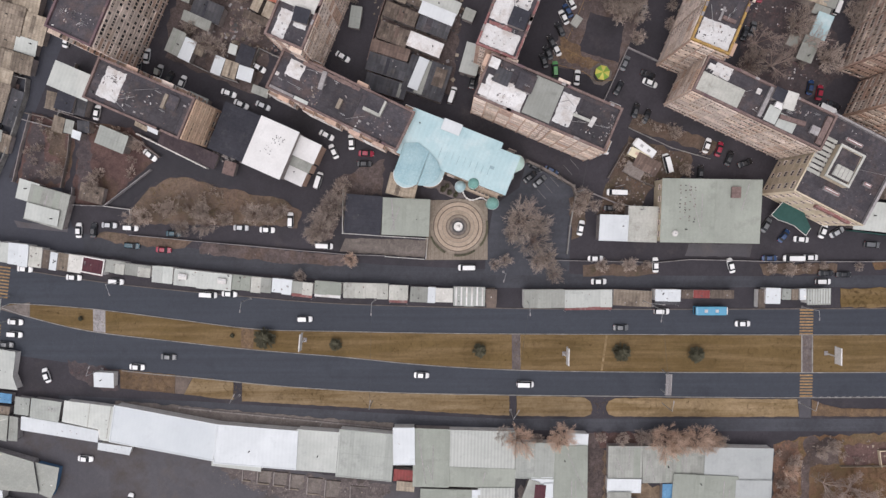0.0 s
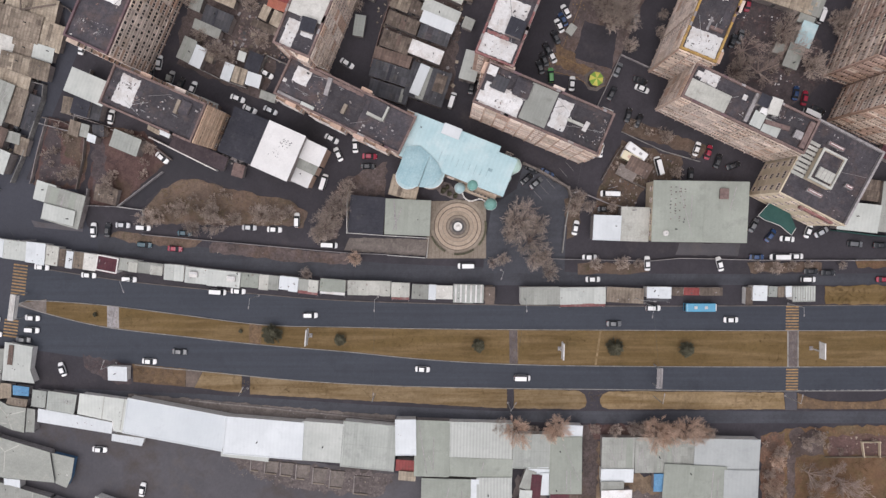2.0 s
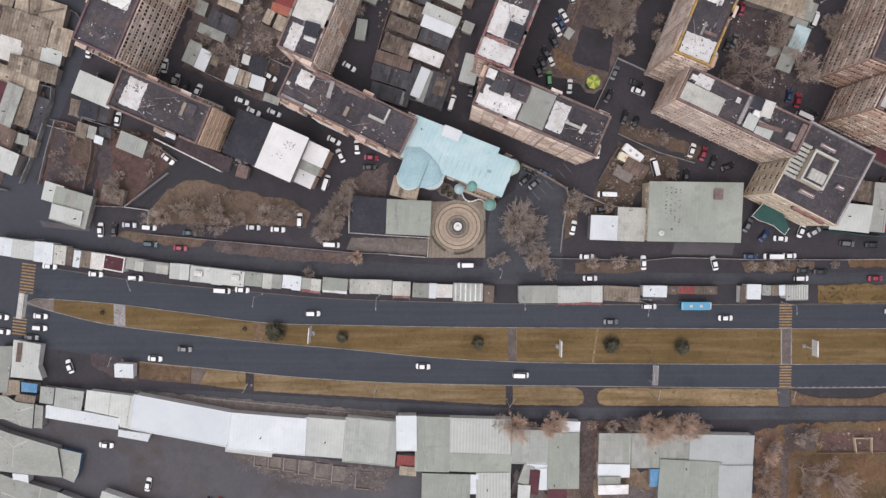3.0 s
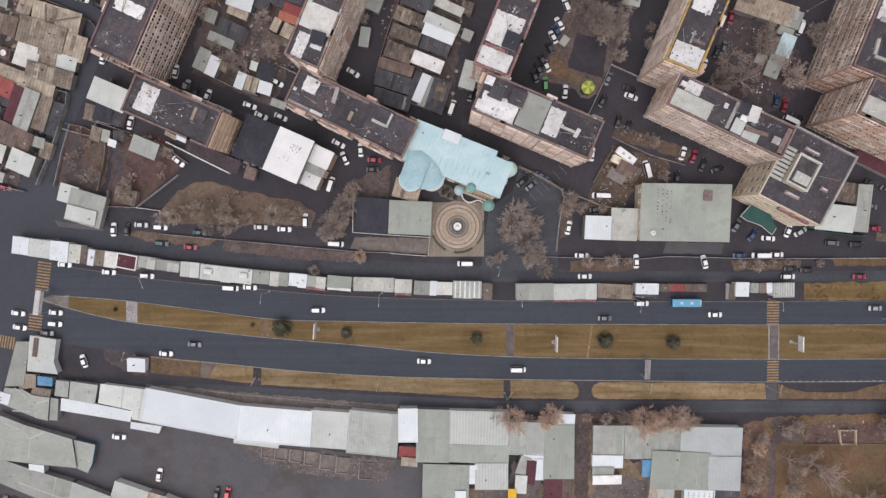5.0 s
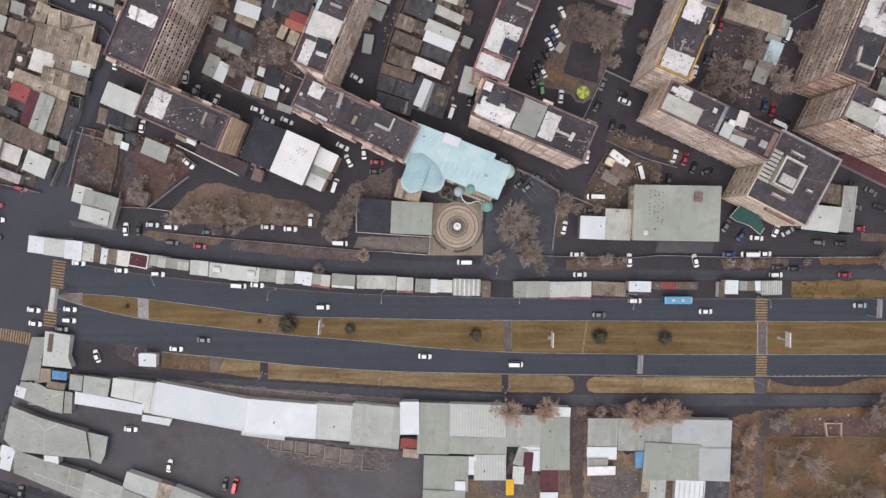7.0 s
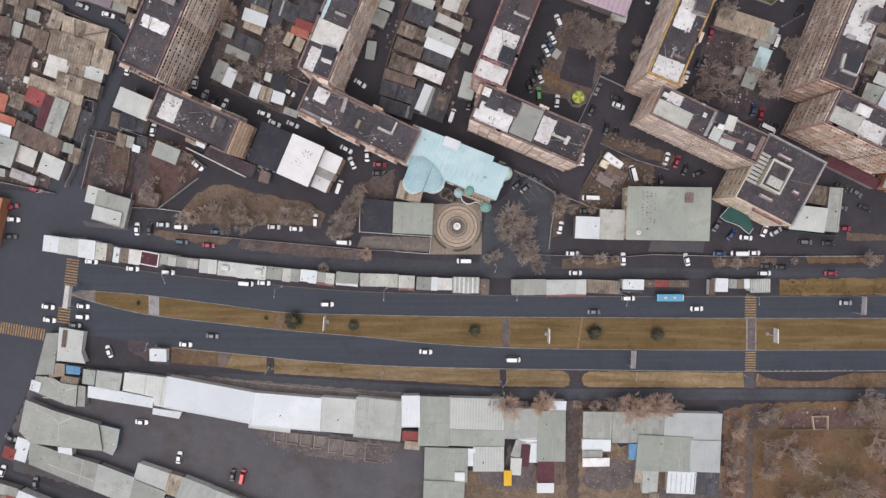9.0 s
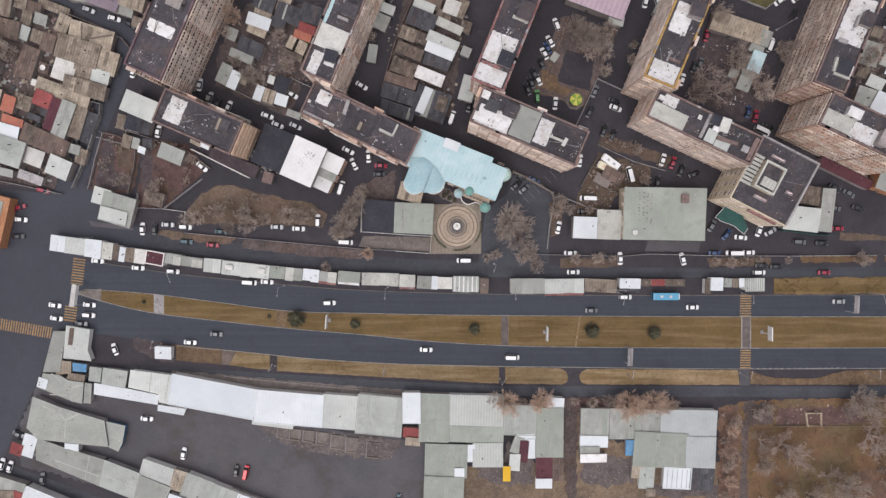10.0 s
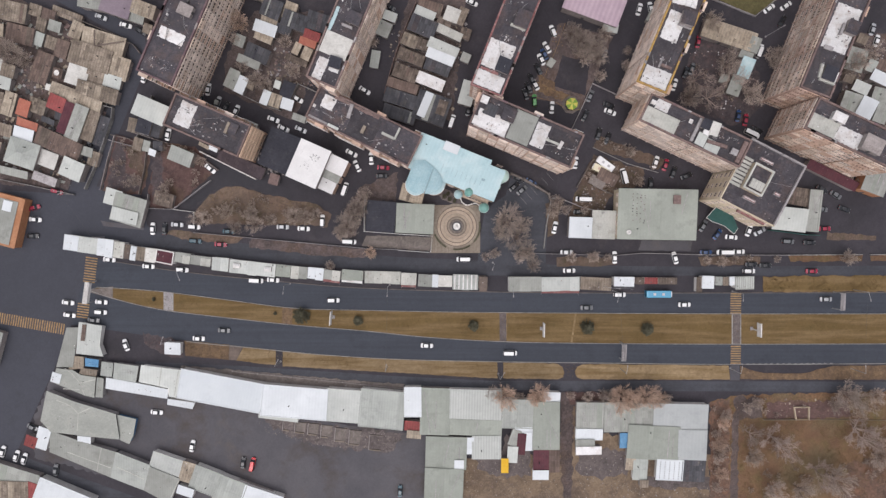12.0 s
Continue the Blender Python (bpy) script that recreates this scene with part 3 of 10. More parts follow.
def loggia_side(ob, side, run, floors, fh, half, rnd, tones):
    """One long side of stacked loggias in bays, with full-height piers between and a stair bay of small windows now and then."""
    plain = tones[0] == "orange_tan"
    k = max(2, round(run / (5.2 if plain else 3.3)))
    step = run / k
    pier = bpy.data.meshes.new("pier")
    bm = boxes((-0.14, 0.14, -0.36, 0.0, 0.0, floors * fh - 0.45))
    bm.to_mesh(pier)
    bm.free()
    pier.materials.append(M[tones[0]])
    fronts = []
    for tone in tones:
        for tall, cells, shut in ((1.5, 4, ()), (1.7, 4, (1,))) if plain else ((0.95, 3, ()), (1.1, 4, ()), (1.0, 3, (1,)), (1.25, 5, (0, 3)), (1.1, 4, (2,))):
            me = band_mesh(step - 0.3, fh, tall, cells, shut=shut)
            me.materials.append(M[tone]), me.materials.append(M[rnd.choice([tone, "pale_panel", "loggia"]) if not plain else tone]), me.materials.append(M["pane"])
            fronts.append(me)
    for i in range(k + 1):
        hang("pier", pier, ob, side, max(-run / 2 + 0.2, min(run / 2 - 0.2, -run / 2 + i * step)), 0, half)
    for i in range(k):
        along = -run / 2 + (i + 0.5) * step
        kind = rnd.choice(fronts)
        stairs = i % 6 == 5 and not plain
        for f in range(floors):
            if f and not stairs:
                hang("loggia_front", kind if rnd.random() < 0.5 else rnd.choice(fronts), ob, side, along, f * fh + 0.05, half)
            else:
                for s in (-1, 1):
                    hang("window", WINDOW, ob, side, along + s * step * 0.25 + (0.1 if f % 2 else -0.1), f * fh + 1.6, half)


def roof_items(ob, h, rows, seed):
    """What lies and stands on a flat roof, in the building's own axes: coatings, raised sheet panels, huts, walls and loose debris."""
    rnd = random.Random(seed)
    for k, (kind, mat, tall, x, y, w, d, turn) in enumerate(rows):
        m = pose(x, y, 0, 0, 0, turn)
        base = h + 0.125
        if kind == "felt":
            bm = prism(ragged([(-w / 2, -d / 2), (w / 2, -d / 2), (w / 2, d / 2), (-w / 2, d / 2)], 0.14, 0.6, seed * 31 + k), base, base + 0.02 + 0.01 * k)
            ob2 = part("roof_coating", bm, M[mat], ob)
        elif kind == "sheet":
            bm = soft_box(-w / 2 + 0.12, w / 2 - 0.12, -d / 2 + 0.12, d / 2 - 0.12, base, h + tall, 0.02)
            ob2 = part("panel_base", bm, M["block_wall"], ob)
            top = soft_box(-w / 2, w / 2, -d / 2, d / 2, h + tall + 0.002, h + tall + 0.1, 0.02)
            n = max(1, round(w / 2.6))
            for i in range(1, n):
                box(top, -w / 2 + w * i / n - 0.05, -w / 2 + w * i / n + 0.05, -d / 2, d / 2, h + tall + 0.101, h + tall + 0.15)
            part("roof_panel", top, M[mat], ob).matrix_basis = m
        elif kind == "hut":
            ob2 = part("roof_hut", soft_box(-w / 2, w / 2, -d / 2, d / 2, base, h + tall, 0.03), M["block_wall" if mat in ("dark_felt", "old_felt", "bitumen") else mat], ob)
            cap = part("hut_roof", soft_box(-w / 2 - 0.12, w / 2 + 0.12, -d / 2 - 0.12, d / 2 + 0.12, h + tall + 0.002, h + tall + 0.13, 0.03), M[mat], ob2)
            part("hut_door", boxes((-0.4, 0.4, -d / 2 - 0.03, -d / 2 + 0.01, base, base + min(1.9, tall - 0.3))), M["dark_metal"], ob2)
        elif kind == "wall":
            ob2 = part("roof_wall", soft_box(-w / 2, w / 2, -d / 2, d / 2, base, h + tall, 0.03), M[mat], ob)
        else:
            bm = clutter_bits(rnd, tall, -w / 2, w / 2, -d / 2, d / 2, base + 0.03, (0.06, 0.26))
            ob2 = part("debris", bm, [M[mat], M[mat], M["block_wall"], M["rust"], M["dark_metal"]], ob)
            tagged(ob2, "loose scrap and broken blocks on the roof", "", "", "stuff")
        ob2.matrix_basis = m


def apartment_block(x, y, rot, length, depth, h, label, wall="tuff", trim="rust", roof="bitumen", items=(), seed=1, rail=1.0, end_balconies=True, panel="loggia", pattern=(1, 2), glaze=0.6, bands=(), plain=()):
    rnd = random.Random(seed)
    ob = thing("apartment_block", x, y, rot, label, "apartment building", "apartment blocks")
    hx, hy = length / 2, depth / 2
    floors = max(2, round(h / 2.9))
    fh = h / floors
    bm = banded_wall(hx, hy, storey_rows(floors, fh, h))
    part("wall", bm, M[wall], ob)
    part("roof", boxes((-hx + 0.4, hx - 0.4, -hy + 0.4, hy - 0.4, h + 0.005, h + 0.12)), M[roof], ob)
    p, ph = 0.42, 0.75 * rail
    part("parapet", ring_frame(-hx - 0.12, hx + 0.12, -hy - 0.12, hy + 0.12, p + 0.12, h + 0.004, h + ph), M[trim], ob)
    # coping pieces of differing age on the parapet
    for k in range(int(length / 3)):
        a, n = rnd.uniform(-hx, hx - 2.2), rnd.choice([-1, 1])
        c = n * (hy - 0.15)
        part("coping", boxes((a, a + rnd.uniform(0.9, 2.2), c - 0.3, c + 0.3, h + ph + 0.002, h + ph + 0.07)), M[rnd.choice(["concrete", "rust", "block_wall", "rust", "rust", "purple"])], ob)
    roof_items(ob, h, items, seed)
    for k in range(int(length / 7)):
        a, b = rnd.uniform(-hx + 1.5, hx - 1.5), rnd.uniform(-hy + 1.5, hy - 1.5)
        s = rnd.uniform(0.2, 0.4)
        part("vent", soft_box(a - s, a + s, b - s * 0.7, b + s * 0.7, h + 0.12, h + rnd.uniform(0.5, 1.1), 0.03), M[rnd.choice(["concrete", "whitewash", "dark_metal"])], ob)
    bits = clutter_bits(rnd, int(length * depth / 11), -hx + 0.8, hx - 0.8, -hy + 0.8, hy - 0.8, h + 0.22, (0.08, 0.34))
    for v in bits.verts:
        v.co.z -= 0.06
    clutter_part(ob, bits)
    for k in range(int(length / 8)):
        a, b = rnd.uniform(-hx + 1.5, hx - 6), rnd.uniform(-hy + 1.5, hy - 1.5)
        bm = bmesh.new()
        tube(bm, (a, b, h + 0.3), (min(hx - 1, a + rnd.uniform(2, 7)), max(-hy + 1, min(hy - 1, b + rnd.uniform(-4, 4))), h + 0.32), 0.045, 0.045, 5)
        part("roof_pipe", bm, M[rnd.choice(["metal", "dark_metal", "concrete"])], ob)
        c, d = rnd.uniform(-hx + 2, hx - 2), rnd.uniform(-hy + 2, hy - 2)
        bm = bmesh.new()
        tube(bm, (c, d, h + 0.1), (c, d, h + 2.6), 0.04, 0.03, 5)
        for u in (1.5, 1.9, 2.3):
            tube(bm, (c - 0.7, d + u * 0.1, h + u), (c + 0.7, d + u * 0.1, h + u), 0.025, 0.025, 4)
        part("antenna", bm, M["metal"], ob)
    for side in range(4):
        run = (length, depth)[side % 2]
        turn = radians(rot + (-90, 0, 90, 180)[side])
        away = math.cos(turn) * x + math.sin(turn) * y > 0  # sides facing away from the origin, below the camera, are plainer
        k = max(1, int(run / 3.25))
        step = run / k
        kinds = [("b" if (i + seed) % 4 in pattern else "w") for i in range(k)]
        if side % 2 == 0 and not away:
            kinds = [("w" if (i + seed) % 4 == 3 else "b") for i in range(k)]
        if side % 2 and not end_balconies:
            kinds = ["w"] * k
        if side in plain:
            kinds = ["w"] * k
        if side in bands:
            loggia_side(ob, side, run, floors, fh, (hx, hy), rnd, bands[side])
            continue
        for i, kind in enumerate(kinds):
            along = -run / 2 + (i + 0.5) * step
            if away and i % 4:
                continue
            for f in range(floors):
                if kind == "b" and f > 0:
                    g = rnd.random() < glaze
                    hang("balcony", BALCONY[(g, rnd.choice([panel, panel, panel, "tan_wall", "tan_wall", "tuff", "white_wall"]))], ob, side, along, f * fh + 0.08, (hx, hy))
                    if not g:
                        hang("window", WIDE_WINDOW, ob, side, along, f * fh + 1.6, (hx, hy))
                else:
                    hang("window", WINDOW if kind == "w" else WIDE_WINDOW, ob, side, along, f * fh + 1.6, (hx, hy))
    return ob


SHEETING = {"old_sheet": (0.95, 1.3, 0.06), "tan_sheet": (0.95, 1.4, 0.06), "umber_sheet": (0.95, 1.4, 0.06), "brown_sheet": (1.1, 2.0, 0.05), "dark_sheet": (1.2, 2.2, 0.05), "slate": (1.15, 2.4, 0.03)}
PATCHES = {"old_sheet": ("tan_sheet", "brown_sheet", "old_sheet", "old_sheet"), "tan_sheet": ("old_sheet", "tan_sheet", "tan_sheet"), "brown_sheet": ("umber_sheet", "brown_sheet"), "umber_sheet": ("umber_sheet", "old_sheet", "brown_sheet"),
           "dark_sheet": ("bitumen", "dark_felt", "slate"), "slate": ("slate", "slate", "green_grey"), "zinc": ("zinc",), 
"green_grey": ("green_grey",), "bitumen": ("bitumen", "dark_felt")}


def house(x, y, rot, length, depth, h, roof="slate", wall="block_wall", shape="mono", label="", category="house", rise=0.0, over=0.25, name="house", seed=0, extras=True):
    """A low building: walls, a roof of sheets with thickness and overhang, a ridge cap or fascia, and a door or shutter."""
    label = label or "low building with a %s roof" % M[roof].name.replace("_", " ")
    ob = thing(name, x, y, rot, label, category)
    hx, hy = length / 2, depth / 2
    rise = rise or (0.5 if shape == "mono" else 0.12 if shape == "flat" else max(0.9, 0.16 * min(length, depth)))
    part("wall", boxes((-hx, hx, -hy, hy, 0, h - 0.01)), M[wall], ob)
    bm, t = bmesh.new(), 0.09
    ox, oy = hx + over, hy + over
    if shape in ("mono", "flat"):
        top = h + rise
        v = [(-ox, -oy, h), (ox, -oy, h), (ox, oy, top), (-ox, oy, top)]
        lo, hi = [bm.verts.new(p) for p in v], [bm.verts.new((a, b, c + t)) for a, b, c in v]
        bm.faces.new(hi), bm.faces.new(lo[::-1])
        for i in range(4):
            bm.faces.new((lo[i], lo[(i + 1) % 4], hi[(i + 1) % 4], hi[i]))
        part("gable_infill", boxes((-hx, hx, hy - 0.12, hy, h - 0.01, top - 0.03)), M[wall], ob)
    else:
        inset = ox * 0.999 if shape == "pyramid" else (min(oy, ox * 0.9) if shape == "hip" else 0.0)
        v = [(-ox, -oy, h), (ox, -oy, h), (ox, oy, h), (-ox, oy, h), (-ox + inset, 0, h + rise), (ox - inset, 0, h + rise)]
        hi, lo = [bm.verts.new((a, b, c + t)) for a, b, c in v], [bm.verts.new(p) for p in v]
        for s in (hi, lo):
            fs = [(s[0], s[1], s[5], s[4]), (s[2], s[3], s[4], s[5]), (s[1], s[2], s[5]), (s[3], s[0], s[4])]
            if shape == "gable" and s is lo:
                fs = fs[:2]
            for f in fs[:2] if shape == "gable" else fs:
                bm.faces.new(f if s is hi else f[::-1])
        edge = [(0, 1), (1, 5), (5, 2), (2, 3), (3, 4), (4, 0)] if shape == "gable" else [(0, 1), (1, 2), (2, 3), (3, 0)]
        for a, b in edge:
            bm.faces.new((lo[a], lo[b], hi[b], hi[a]))
        if shape == "gable":
            gb = bmesh.new()
            for s in (-1, 1):
                f = [gb.verts.new(p) for p in ((s * hx, -hy, h - 0.01), (s * hx, hy, h - 0.01), (s * hx, 0, h + rise - 0.03))]
                gb.faces.new(f if s > 0 else f[::-1])
            part("gable_infill", gb, M[wall], ob)
        cap = bmesh.new()
        tube(cap, (-ox + inset, 0, h + rise + t), (ox - inset, 0, h + rise + t + 0.001), 0.12, 0.12, 6)
        part("ridge_cap", cap, M["metal"], ob)
    if shape in ("mono", "flat") and roof in SHEETING:
        # overlapping sheets, each its own piece
        w, d, lift = SHEETING[roof]
        rnd = random.Random(int(abs(x) * 11 + abs(y) * 5))
        nx, ny = max(1, round(2 * ox / w)), max(1, round(2 * oy / d))
        sheets = bmesh.new()
        for i in range(nx):
            for j in range(ny):
                if rnd.random() < 0.04:
                    continue
                a, b, e = -ox + 2 * ox * i / nx, -oy + 2 * oy * j / ny, rnd.uniform(0.006, lift)
                for v in box(sheets, a + 0.008, a + 2 * ox / nx - 0.008, b, b + 2 * oy / ny - 0.01, t + e, t + e + 0.012):
                    v.co.z += h + (top - h) * (v.co.y + oy) / (2 * oy)
        tagged(part("sheeting", sheets, M[roof], ob), "small overlapping weathered roofing sheets", "", "", "stuff")
    part("roof", bm, M[roof], ob)
    if roof in ("white_sheet", "pale_white", "zinc") and shape in ("mono", "flat") and length * depth > 45:
        bm = ring_frame(-ox - 0.03, ox + 0.03, -oy - 0.03, oy + 0.03, 0.28, -0.02, 0.13)
        for v in bm.verts:
            v.co.z += h + t + rise * (v.co.y + oy) / (2 * oy)
        part("edge_flashing", bm, M["white_sheet" if roof == "pale_white" else roof], ob)
    if roof == "white_coat" and length * depth > 60:
        rnd = random.Random(int(abs(x)))
        for u, w, c in ((0.2, 0.35, 22), (-0.2, -0.1, 10)):
            bm = clutter_bits(rnd, c, hx * u - 1.6, hx * u + 1.6, hy * w - 1.3, hy * w + 1.3, h + t + 0.05, (0.05, 0.22))
            tagged(part("debris", bm, [M["dark_metal"], M["dark_felt"], M["dark_felt"], M["dark_metal"], M["block_wall"]], ob), "dark debris on the white roof", "", "", "stuff")
    if extras and min(length, depth) > 3:
        rnd = random.Random(seed + int(abs(x) * 7 + abs(y) * 13))
        if shape in ("mono", "flat") and roof in PATCHES:
            kin = PATCHES.get(roof, (roof,))
            for k in range(1 + (length * depth > 60)):
                w, d = length * rnd.uniform(0.06, 0.22), depth * 0.985
                cx, cy = rnd.uniform(-hx + w / 2, hx - w / 2), 0.0
                bm = boxes((cx - w / 2, cx + w / 2, cy - d / 2, cy + d / 2, 0.0, 0.03))
                for v in bm.verts:
                    v.co.z += h + t + 0.034 + k * 0.02 + rise * (v.co.y + oy) / (2 * oy)
                part("roof_patch", bm, M[rnd.choice(kin)], ob)
        if roof in ("slate", "green_grey") and length * depth > 40:
            for k in range(3):
                w, d = rnd.uniform(0.12, 0.3), depth * rnd.uniform(0.35, 0.9)
                cx, cy, lean = rnd.uniform(-hx * 0.8, hx * 0.8), rnd.uniform(-hy + d / 2, hy - d / 2), rnd.uniform(-0.5, 0.5) * (k > 0)
                bm = boxes((cx - w / 2, cx + w / 2, cy - d / 2, cy + d / 2, 0.0, 0.025))
                for v in bm.verts:
                    v.co.x = max(-hx, min(hx, v.co.x + lean * (v.co.y - cy)))
                    v.co.z += h + t + 0.05 + rise * (v.co.y + oy) / (2 * oy)
                part("sealing_strip", bm, M["concrete"], ob)
        if roof in ("old_sheet", "tan_sheet", "brown_sheet", "dark_sheet", "umber_sheet") and shape == "mono" and rnd.random() < 0.5:
            bm = clutter_bits(rnd, int(length * depth / 12), -hx * 0.9, hx * 0.9, -hy * 0.9, hy * 0.9, 0.0, (0.1, 0.3))
            for v in bm.verts:
                v.co.z += h + t + rise * (v.co.y + oy) / (2 * oy) - 0.03
            clutter_part(ob, bm)
        if rnd.random() < 0.45:
            cx, cy = rnd.uniform(-hx * 0.7, hx * 0.7), rnd.uniform(-hy * 0.6, hy * 0.6)
            bm = bmesh.new()
            tube(bm, (cx, cy, h), (cx, cy, h + rise + 0.9), 0.14, 0.14, 8)
            part("flue", bm, M["dark_metal"], ob)
        part("door", soft_box(-hx * 0.2 - 0.5, -hx * 0.2 + 0.5, -hy - 0.05, -hy + 0.02, 0.02, min(2.05, h - 0.3), 0.01), M["dark_metal"], ob)
    return ob


def kiosk(x, y, rot, length, depth, h, roof, front="white_wall", awning="", label="", edging=False, units=(), ribs=0):
    """A roadside market stall: walls, shutters, a sheet roof and, on some, an awning over the pavement."""
    ob = thing("market_stall", x, y, rot, label or "low market stall with a %s roof" % M[roof].name.replace("_", " "), "market stall", "roadside stalls")
    hx, hy = length / 2, depth / 2
    part("wall", boxes((-hx, hx, -hy, hy, 0, h - 0.01)), M[front], ob)
    bm = boxes((-hx - 0.02, hx + 0.02, -hy - 0.25, hy + 0.2, h, h + 0.1))
    for v in bm.verts:
        v.co.z += 0.03 * (v.co.y + hy)
    part("roof", bm, M[roof], ob)
    rnd = random.Random(int(x * 13 + y * 29))
    n = round(length / 3.4)
    for i in range(n if n > 1 else 0):
        if rnd.random() < 0.3:
            continue
        a, b = -hx + length * i / n, -hx + length * (i + 1) / n
        bm = boxes((a + 0.04, b - 0.04, -hy - 0.27 - rnd.uniform(0, 0.35), hy + 0.22 - rnd.choice([0, 0, depth * 0.25]), h + 0.104, h + 0.13 + rnd.uniform(0, 0.03)))
        for v in bm.verts:
            v.co.z += 0.03 * (v.co.y + hy)
        part("roof_panel", bm, M[rnd.choice([roof, roof, roof, roof, "beige_sheet"]) if roof in ("slate", "beige_sheet") else roof], ob)
    k = max(1, int(length / 2.6))
    for i in range(k):
        a = -hx + (i + 0.5) * length / k
        part("shutter", boxes((a - 1.05, a + 1.05, -hy - 0.05, -hy + 0.01, 0.15, min(2.4, h - 0.3))), M["metal"], ob)
    if awning:
        bm = boxes((-hx + 0.05, hx - 0.05, -hy - 1.2, -hy - 0.26, h - 0.35, h - 0.28))
        for v in bm.verts:
            v.co.z += 0.12 * (v.co.y + hy + 0.26)
        part("awning", bm, M[awning], ob)
        for s in (-1, 1):
            bm = bmesh.new()
            tube(bm, (s * (hx - 0.2), -hy - 1.6, 0), (s * (hx - 0.2), -hy - 1.6, h - 0.5), 0.04, 0.04, 6)
            part("awning_post", bm, M["metal"], ob)
    top = lambda b: h + 0.16 + 0.03 * (b + hy)
    if edging:
        bm = ring_frame(-hx - 0.06, hx + 0.06, -hy - 0.3, hy + 0.24, 0.34, 0.0, 0.12)
        for v in bm.verts:
            v.co.z += top(v.co.y) - 0.03
        part("edging", bm, M["white_wall"], ob)
    for i in range(ribs):
        a = -hx + length * (i + 0.5) / ribs
        bm = boxes((a - 0.2, a + 0.2, -hy - 0.2, hy + 0.15, 0.0, 0.05))
        for v in bm.verts:
            v.co.z += top(v.co.y)
        part("roof_rib", bm, M["whitewash" if roof == "zinc" else "pale_sheet"], ob)
    for a, b in units:
        unit = part("cooling_unit", soft_box(a - 1.2, a + 1.2, b - 0.8, b + 0.8, top(b) - 0.05, top(b) + 0.8, 0.05), M["white_wall"], ob, "pale rooftop cooling unit")
        part("grille", boxes((a - 1.0, a + 1.0, b + 0.1, b + 0.7, top(b) + 0.802, top(b) + 0.84)), M["metal"], unit)
    bits = clutter_bits(random.Random(int(x * 31 + y * 7)), 2 + int(length * depth / 9), -hx + 0.4, hx - 0.4, -hy + 0.3, hy - 0.2, 0.0, (0.08, 0.3))
    for v in bits.verts:
        v.co.z += top(v.co.y) - 0.02
    clutter_part(ob, bits)
    return ob


def shed(points, h, roof, wall="concrete", label="", category="shed", seams=(), lip=0.5):
    """A low building of any outline: walls, a sheet roof with a thickness and an edge strip, and sealing strips across it."""
    c = sum((Vector(p) for p in points), Vector((0, 0))) / len(points)
    ob = thing("market_shed", c.x, c.y, 0, label or "low market building with a %s roof" % M[roof].name.replace("_", " "), category)
    p = [(x - c.x, y - c.y) for x, y in points]
    if sum(a[0] * b[1] - b[0] * a[1] for a, b in zip(p, p[1:] + p[:1])) < 0:
        p = p[::-1]
    part("wall", prism([tuple(Vector(q) - Vector(q).normalized() * lip) for q in p], 0, h - 0.004), M[wall], ob)
    part("roof", prism(p, h, h + 0.14), M[roof], ob)
    for line in seams:
        q = [(x - c.x, y - c.y) for x, y in line]
        part("sealing_strip", prism(offset_line(q, -0.13) + offset_line(q, 0.13)[::-1], h + 0.142, h + 0.18), M["beige_sheet"], ob)
    rnd = random.Random(int(abs(c.x) * 3 + abs(c.y)))
    xs, ys = [a for a, b in p], [b for a, b in p]
    sx, sy = (max(xs) - min(xs)) * 0.3, (max(ys) - min(ys)) * 0.2
    clutter_part(ob, clutter_bits(rnd, 5 + int(sx * sy / 8), -sx, sx, -sy, sy, h + 0.12, (0.06, 0.22)))
    a, b = Vector(p[0]), Vector(p[1])
    d, m = (b - a).normalized(), a.lerp(b, 0.4) * 0.97
    n = Vector((d.y, -d.x)) * 0.03
    part("door", prism([tuple(m - n), tuple(m + n), tuple(m + d + n), tuple(m + d - n)], 0.02, 2.0), M["dark_metal"], ob)
    return ob


# ---- single buildings and the plaza ----
def annulus(r0, r1, z0, z1, sides=56, turn=2 * math.pi, start=0.0):
    if turn > 6.28:
        return lathe([(r0, z0), (r1, z0), (r1, z1), (r0, z1), (r0, z0)], sides)
    bm = lathe([(r0, z0), (r1, z0), (r1, z1), (r0, z1), (r0, z0)], sides, turn, start)
    bmesh.ops.holes_fill(bm, edges=[e for e in bm.edges if e.is_boundary])
    return bm


